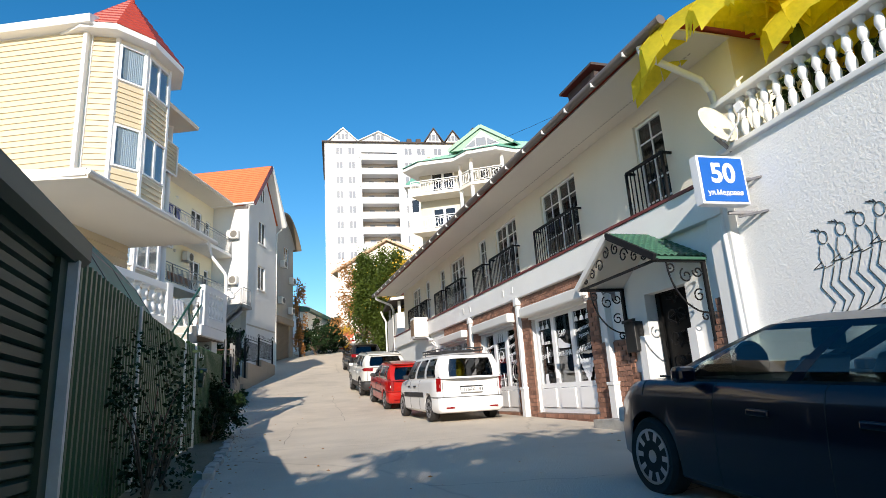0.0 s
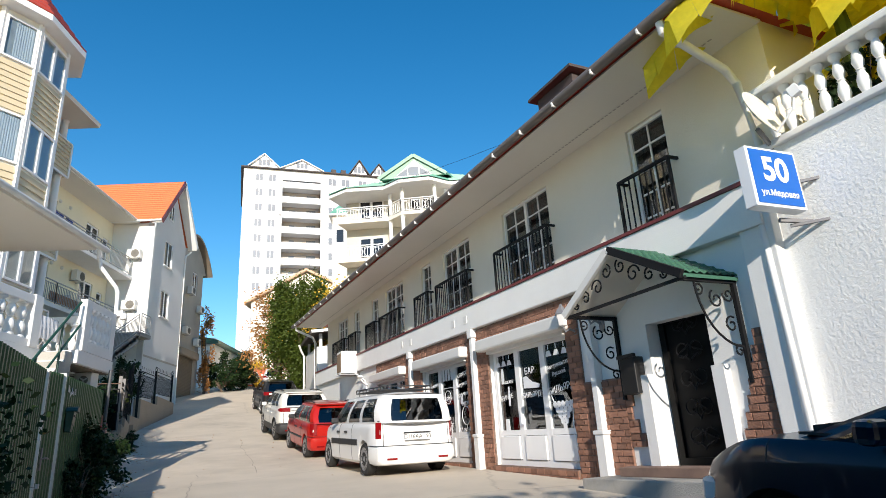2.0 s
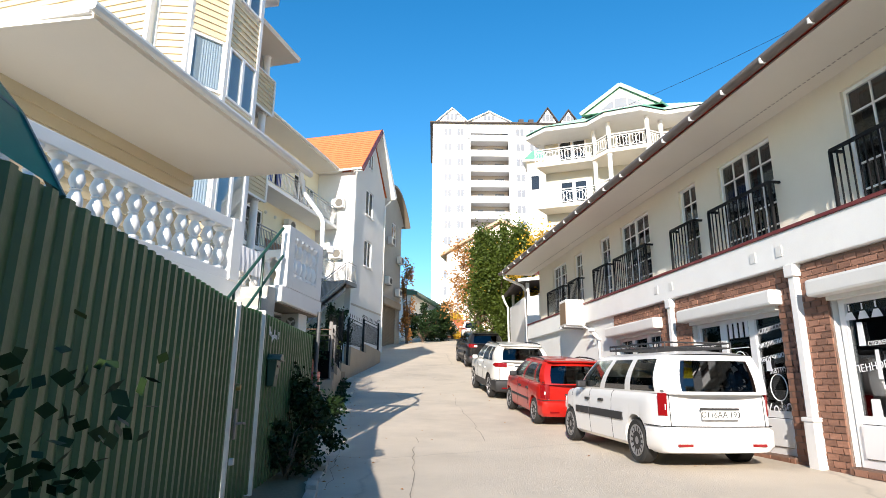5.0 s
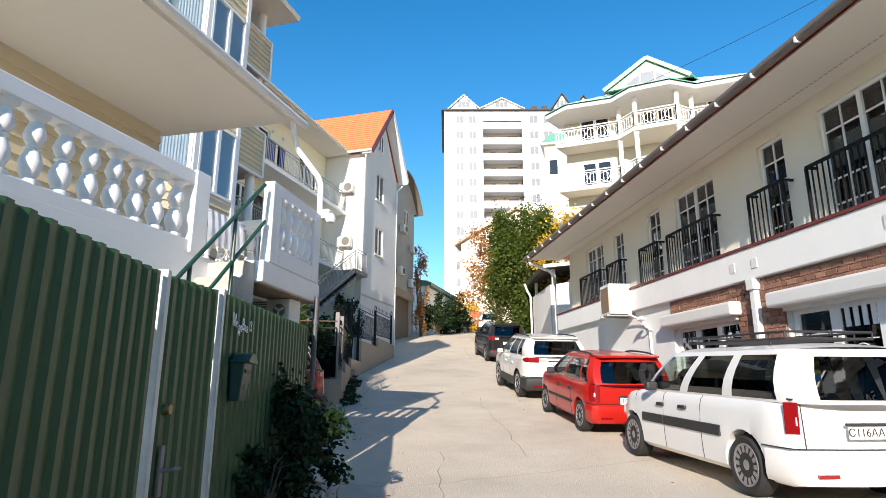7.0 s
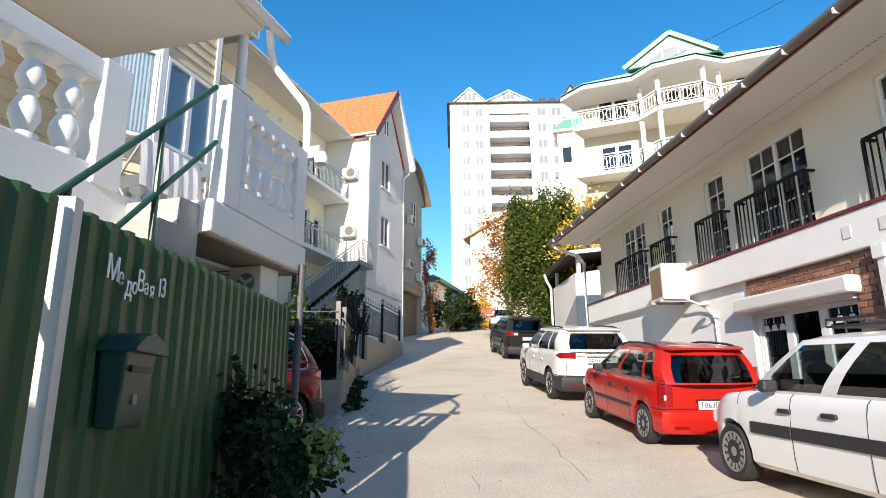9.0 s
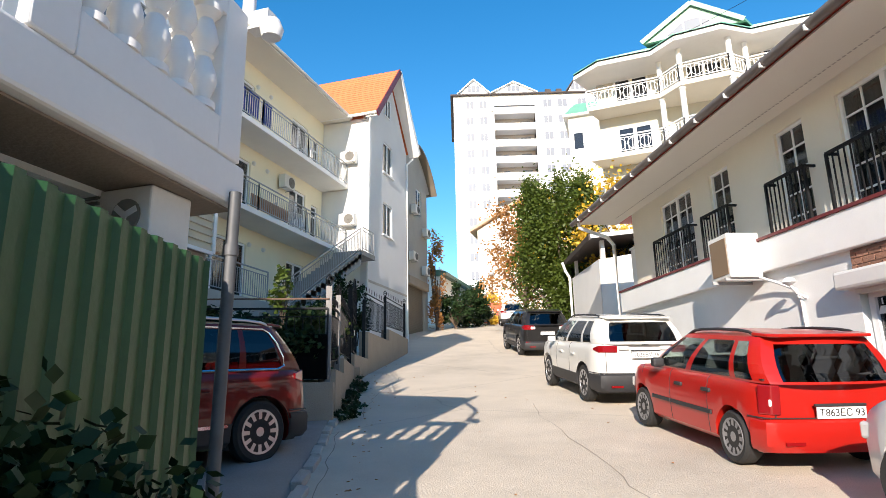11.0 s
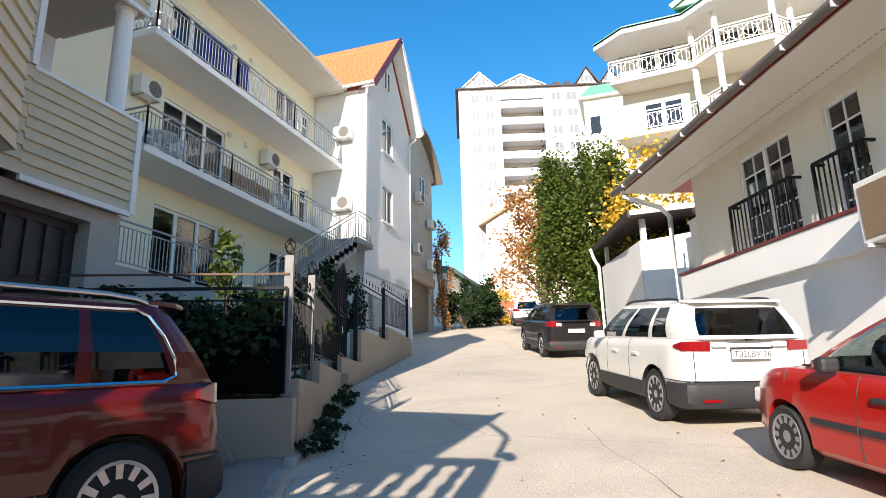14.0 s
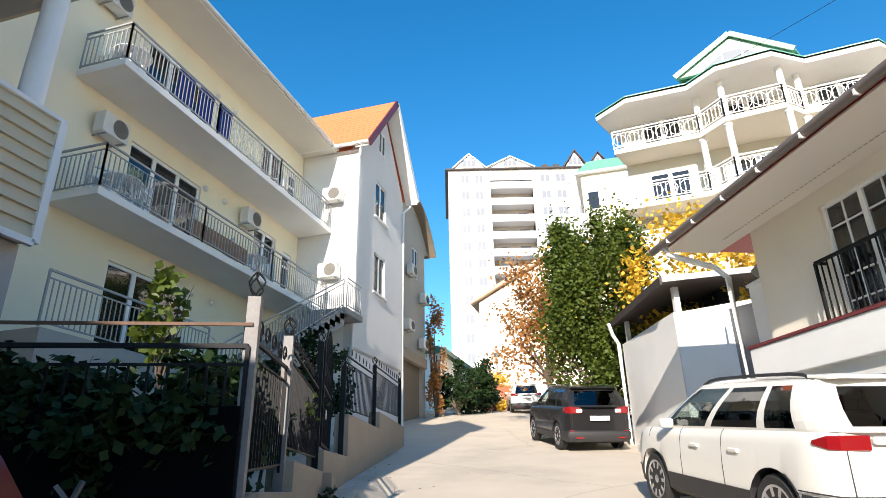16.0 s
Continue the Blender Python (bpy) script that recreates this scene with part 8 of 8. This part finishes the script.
# weeds along the wall foot
rk = random.Random(8)
for k in range(5):
    u = 24.0 + k * 1.2
    tree("wall_weed", street(-0.78, u), 0.4, 0.02, (0.22, 0.5, 0.12), LEAFD, 350, 140 + k, 0.07, 12, "green weeds at the foot of the wall", trunk_r=0.008)
# bars stand in for a pale V-shaped reflection by the wall
rack = thing("scrap_frame", street(-1.9, 23.1), "metal bars added to draw a pale V-shaped reflection", "frame")
z0 = gz(23.1, -1.9) + 0.1
B().bar((-2.3, 23.2, z0), (-1.9, 23.0, z0 + 0.75), 0.025).bar((-1.5, 23.2, z0), (-1.9, 23.0, z0 + 0.75), 0.025).bar((-2.3, 23.1, z0 + 0.03), (-1.45, 23.1, z0 + 0.03), 0.03).bar((-1.95, 23.0, z0 + 0.75), (-1.85, 22.95, z0 + 0.95), 0.025).bar((-1.85, 23.0, z0 + 0.75), (-2.0, 22.95, z0 + 0.93), 0.025).done("bars", GALV, rack, "", ST)

# ---- balcony furniture and fittings of the apartment house ----
def chair(m):
    t = thing("plastic_chair", m, "white plastic armchair on the balcony", "chair", "balcony chairs")
    B().box(-0.24, 0.24, -0.23, 0.23, 0.4, 0.44).done("seat", PLASTIC, t, "", "own", bevel=0.015)
    for i in range(5):
        B().box(-0.2 + i * 0.09, -0.14 + i * 0.09, 0.2, 0.24, 0.46, 0.86).done("back_slat", PLASTIC, t, "", "own")
    B().box(-0.23, 0.23, 0.2, 0.24, 0.86, 0.93).done("backrest", PLASTIC, t, "", "own", bevel=0.01)
    for x in (-0.22, 0.22):
        B().box(x - 0.02, x + 0.02, -0.2, 0.22, 0.62, 0.66).done("armrest", PLASTIC, t, "", "own")
        for y in (-0.2, 0.2):
            B().bar((x, y, 0), (x * 0.95, y * 0.95, 0.62), 0.04).done("leg", PLASTIC, t, "", "own")
    return t


def table(m):
    t = thing("plastic_table", m, "round white plastic table on the balcony", "table", "balcony tables")
    B().lathe([(0.42, 0.7), (0.44, 0.71), (0.44, 0.735), (0.02, 0.74)], (0, 0, 0), 20).done("tabletop", PLASTIC, t, "", "own", smooth=True)
    for k in range(4):
        a = k * math.pi / 2 + 0.7
        B().bar((0.32 * math.cos(a), 0.32 * math.sin(a), 0), (0.2 * math.cos(a), 0.2 * math.sin(a), 0.7), 0.05).done("leg", PLASTIC, t, "", "own")
    return t


c0 = chair(pose(-17.6, 26.4, Z2 - 0.02, 0, 0, 150))
for y, z, r in ((27.5, Z2, 20), (31.3, Z2, 160), (33.0, Z2, 30), (33.2, Z3, 20)):
    copy_thing(c0, pose(-17.6, y, z - 0.02, 0, 0, r))
t0 = table(pose(-17.6, 27.0, Z2 - 0.02))
for y, z in ((32.2, Z2), (26.6, Z3)):
    copy_thing(t0, pose(-17.6, y, z - 0.02))
for y, z in ((26.9, 10.6), (32.6, 10.75), (26.3, 13.9)):
    air_con(pose(AX, y, z, 0, 0, -90))
for y, z in ((36.0, 12.9), (36.0, 9.9), (36.0, 6.6)):
    air_con(pose(-16.9, y, z, 0, 0, 180))
for y, z in ((45.4, 13.2), (47.4, 12.2), (45.0, 10.2), (47.2, 9.7)):
    air_con(pose(GX, y, z, 0, 0, -90), "white air conditioner unit on the grey house")
for y in (27.2, 31.5):
    for z in (11.2, 14.4, 8.0):
        l = thing("bulkhead_lamp", pose(AX, y + 3.4 if y < 30 else y, z), "small round wall lamp", "lamp", "bulkhead lamps")
        B().lathe([(0.09, 0.0), (0.09, 0.05), (0.05, 0.1), (0.01, 0.11)], (0, 0, 0), 10, "x").done("globe", ACWHITE, l, "", "own", smooth=True)
tw = thing("hanging_towels", pose(-17.1, 29, Z3 + 0.5), "dark blue towels hung on the balcony rail", "towel")
for y in (27.6, 28.4, 29.2):
    B().box(-17.1, -17.085, y, y + 0.6, Z3 + 0.1, Z3 + 0.98).done("towel", BLUECLOTH, tw)
bd = thing("leaning_board", pose(-17.15, 29.5, Z2), "brown board leaning inside the balcony rail", "board")
B().box(-17.16, -17.12, 28.9, 31.2, Z2 + 0.1, Z2 + 0.55).done("panel", BOARDB, bd)
an = thing("aerial", pose(-19, 24.5, ZR + 0.3), "thin television aerial on the roof", "aerial")
B().tube([(-19, 24.5, ZR + 0.2), (-19, 24.5, ZR + 2.2)], 0.02, 5).bar((-19.5, 24.5, ZR + 2.0), (-18.5, 24.5, ZR + 2.2), 0.02).done("mast", IRONGREY, an)
for i in range(6):
    B().bar((-19.45 + i * 0.18, 24.2, ZR + 2.01 + i * 0.035), (-19.45 + i * 0.18, 24.8, ZR + 2.01 + i * 0.035), 0.015).done("element", IRONGREY, an)
unit = thing("air_conditioner", pose(-7.55, 14.3, 3.2), "beige air conditioner hung below the porch slab", "air conditioner", "air conditioners")
B().box(-8.05, -7.18, 14.22, 14.5, 3.16, 3.48).done("casing", ACWHITE, unit, "", bevel=0.012)
for k in range(9):
    B().box(-8.0, -7.5, 14.205, 14.22, 3.19 + k * 0.031, 3.205 + k * 0.031).done("louvre", ACGRILLE, unit)
B().lathe([(0.085, 0.0), (0.085, 0.012), (0.02, 0.014)], (-7.32, 14.206, 3.33), 20, "y").done("fan_opening", ACGRILLE, unit, "dark round fan opening")
for k in range(3):
    a = k * 2.094 + 0.4
    B().bar((-7.32, 14.203, 3.33), (-7.32 + 0.075 * math.cos(a), 14.203, 3.33 + 0.075 * math.sin(a)), 0.006, 0.03).done("fan_blade", PLASTIC, unit)
dry = thing("drying_rack", pose(-8.3, 13.95, 3.75), "folding drying rack draped with a white cloth", "rack")
for y in (13.65, 14.4):
    B().tube([(-8.6, y, 3.75), (-8.05, y, 4.55)], 0.012, 6).done("leg", IRONGREY, dry)
    B().tube([(-8.0, y, 3.75), (-8.55, y, 4.55)], 0.012, 6).done("leg", IRONGREY, dry)
NQ = 13
cl = B().add([(x + (0.012 * (q % 2) if x > -8.1 else 0), 13.62 + 0.065 * q, z) for x, z in ((-8.02, 4.12), (-8.03, 4.35), (-8.06, 4.57), (-8.6, 4.57)) for q in range(NQ)],
             [(r * NQ + q, r * NQ + q + 1, (r + 1) * NQ + q + 1, (r + 1) * NQ + q) for r in range(3) for q in range(NQ - 1)])
cl.done("cloth", CURTAIN, dry, "white draped cloth")
cam_d = thing("security_camera", pose(-7.1, 14.7, 4.9), "white dome security camera on the downpipe", "camera")
B().box(-7.15, -7.0, 14.82, 14.92, 4.7, 4.82).lathe([(0.06, 4.64), (0.075, 4.7), (0.05, 4.76)], (-7.0, 14.87, 0), 10).done("housing", PLASTIC, cam_d, "", smooth=True)
# painted letters on the fence
for u, w, dz, k in ((13.1, "М", 0.02, 1.0), (13.165, "е", 0.0, 0.7), (13.235, "д", -0.03, 0.85), (13.285, "о", -0.02, 0.7), (13.335, "В", 0.01, 0.95), (13.39, "а", -0.005, 0.7), (13.445, "я", -0.01, 0.75), (13.52, "1", 0.015, 0.9), (13.56, "3", 0.02, 0.95)):
    lettering("painted_letter", w, 0.14 * k, ST @ pose(fence_v(u) + 0.03, u, 2.84 + dz, 0, 0, 90) @ pose(0, 0, 0, 90), SIGNWHITE, fence)
# low things at the pole foot
bn = thing("concrete_block", street(-1.0, 16.0), "small dark concrete block beside the pole", "block")
B().box(-1.2, -0.85, 15.75, 15.95, gz(15.8, -1), gz(15.8, -1) + 0.42).done("block", CONC, bn, "", ST, bevel=0.02)
st2 = thing("sunken_drain", street(-0.78, 13.5), "broken concrete drain edge beside the fence", "drain")
B().box(-0.9, -0.6, 14.6, 15.3, gz(15, -0.7) - 0.1, gz(15, -0.7) + 0.12).done("edge", KERB, st2, "", ST, bevel=0.02)
# street lamp and wire
lp = thing("street_lamp", at(-16.3, 62), "thin grey street lamp at the top of the lane", "street lamp")
zl = gxy(-16.3, 62)
B().tube([(-16.3, 62, zl), (-16.3, 62, zl + 4.2)], 0.06, 8).box(-16.5, -16.1, 61.7, 62.1, zl + 4.1, zl + 4.4).done("mast", IRONGREY, lp)
wr_ = thing("overhead_wire", pose(5, 30, 13), "thin overhead cable crossing the lane", "cable")
B().tube([(-2 + i * 1.6, 42 - i * 1.6, 19.9 - 0.02 * i * (14 - i)) for i in range(15)], 0.012, 4).done("cable", BLACK, wr_)

# leaves and grit blown along the lane edge
litter = B()
rl = random.Random(21)
for i in range(260):
    u = rl.uniform(2.5, 34)
    v = (-0.55 + abs(rl.gauss(0, 0.25))) if i % 3 else rl.uniform(-0.3, 5.5)
    a, r = rl.uniform(0, 6.28), rl.uniform(0.012, 0.035)
    z = gz(u, v) + 0.008
    c, s_ = math.cos(a) * r, math.sin(a) * r
    litter.add([(v - c, u - s_, z), (v + s_ * 0.5, u - c * 0.5, z + r * 0.5), (v + c, u + s_, z + 0.002), (v - s_ * 0.5, u + c * 0.5, z + r * 0.3)], [(0, 1, 2, 3)])
litter.done("fallen_leaves", LEAFO, None, "dry fallen leaves scattered on the lane", ST, kind="stuff", category="leaves")
rs = random.Random(33)
for i in range(14):
    u = rs.uniform(5.5, 16.5)
    v = rs.uniform(-0.85, -0.5)
    r = rs.uniform(0.03, 0.08)
    stone = thing("loose_stone", street(v, u), "grey stone lying at the lane edge", "stone", "stones along the lane edge")
    B().lathe([(r * 0.7, -0.02), (r, r * 0.2), (r * 0.8, r * 0.55), (r * 0.3, r * 0.72)], (0, 0, 0), 7).done("stone", KERB, stone, "", "own", smooth=True)
# cracks in the road concrete
rc = random.Random(5)
CRACK = mat("dusty crack", (0.26, 0.225, 0.18), 0.95, vary=0.2, scale=5)
for v0, u0, dv, du, n in ((0.2, 3.6, 0.42, 0.12, 12), (1.6, 6.2, 0.3, -0.1, 13), (0.4, 12.0, 0.03, 0.5, 16), (-0.45, 13.0, 0.01, 0.45, 14), (-0.75, 18.6, 0.0, 0.42, 12), (-0.5, 24.2, 0.05, 0.45, 18), (2.2, 17.5, 0.05, 0.6, 16)):
    crack = B()
    v, u = v0, u0
    prev = None
    for k in range(n):
        w = rc.uniform(0.003, 0.007)
        nx, ny = (du, -dv) if abs(dv) + abs(du) else (1, 0)
        q = math.hypot(nx, ny)
        pts = [(v - nx / q * w, u - ny / q * w, gz(u - ny / q * w, v - nx / q * w) + 0.004), (v + nx / q * w, u + ny / q * w, gz(u + ny / q * w, v + nx / q * w) + 0.004)]
        if prev:
            crack.add(prev + pts, [(0, 1, 3, 2)])
        prev = pts
        v += dv * rc.uniform(0.6, 1.2) + rc.uniform(-0.07, 0.07)
        u += du * rc.uniform(0.6, 1.2) + rc.uniform(-0.07, 0.07)
    crack.done("road_crack", CRACK, None, "thin dark crack in the lane concrete", ST, kind="structure", category="crack")


# ---- facing bricks on the piers, plinths and door reveals ----
def brick_field(spans, x0, first=[None]):
    """Bricks in courses over (u0, u1, z0, z1) spans on the face x0; joints recessed."""
    made = 0
    rk = random.Random(int(spans[0][0] * 10))
    for (a, c, z0, z1) in spans:
        B().box(x0, 6.12, a, c, z0, z1).done("mortar_bed", MORTAR, long_house, "", ST, SH)
        n = int((z1 - z0) / 0.088)
        for r in range(n):
            y = a - (0.1 if r % 2 else 0.0)
            while y < c - 0.03:
                y0, y1 = max(a, y), min(c, y + 0.2)
                y += 0.21
                if y1 - y0 < 0.05:
                    continue
                z = z0 + r * 0.088
                key = round(y1 - y0, 2)
                if key not in BR:
                    BR[key] = B().solid([(-0.016, 0, 0), (0.01, 0, 0), (0.01, 0, 0.076), (-0.016, 0, 0.076)], [(-0.014, key - 0.01, 0), (0.01, key - 0.01, 0), (0.01, key - 0.01, 0.076), (-0.018, key - 0.01, 0.076)]).done("brick", BRICK, long_house, "", "own").data
                    made_ob = [o for o in long_house.children if o.data == BR[key]][0]
                    made_ob.matrix_basis = WM[long_house].inverted() @ ST @ pose(x0 + rk.uniform(-0.004, 0.004), y0, z + SH * (y0 - 13))
                    continue
                o = bpy.data.objects.new("brick", BR[key])
                scene.collection.objects.link(o)
                o.parent = long_house
                o.matrix_basis = WM[long_house].inverted() @ ST @ pose(x0 + rk.uniform(-0.004, 0.004), y0, z + SH * (y0 - 13))


BR = {}
brick_field([(13.2, 14.2, 1.02, 4.03)], 6.075)
brick_field([(16.75, 17.95, 1.02, 4.03)], 6.075)
brick_field([(10.15, 10.5, 1.02, 4.03)], 6.075)
brick_field([(9.25, 10.15, 1.02, 2.62)], 6.075)
brick_field([(10.5, 13.2, 3.74, 4.03), (14.2, 16.75, 3.74, 4.03), (17.95, 20.35, 3.74, 4.03)], 6.075)
brick_field([(10.5, 13.2, 1.14, 1.32), (14.2, 16.75, 1.14, 1.32), (17.95, 20.35, 1.14, 1.32)], 6.03)
# ragged brick edges round the entrance and past the last shop
steps_l = [(9.25 - 0.1 * k - 0.1, 9.25, 2.75 - 0.18 * k - 0.18, 2.75 - 0.18 * k) for k in range(6)]
for a, c, z0, z1 in steps_l:
    brick_field([(a + 0.3, c, z0, z1)] if a + 0.3 < c else [(c - 0.15, c, z0, z1)], 6.08)
for k in range(8):
    brick_field([(6.9, 7.0 + 0.06 * k, 2.95 - 0.18 * k - 0.18, 2.95 - 0.18 * k)], 6.08)
for k in range(7):
    brick_field([(20.35, 20.45 + 0.09 * k, 2.6 - 0.18 * k - 0.18, 2.6 - 0.18 * k)], 6.08)
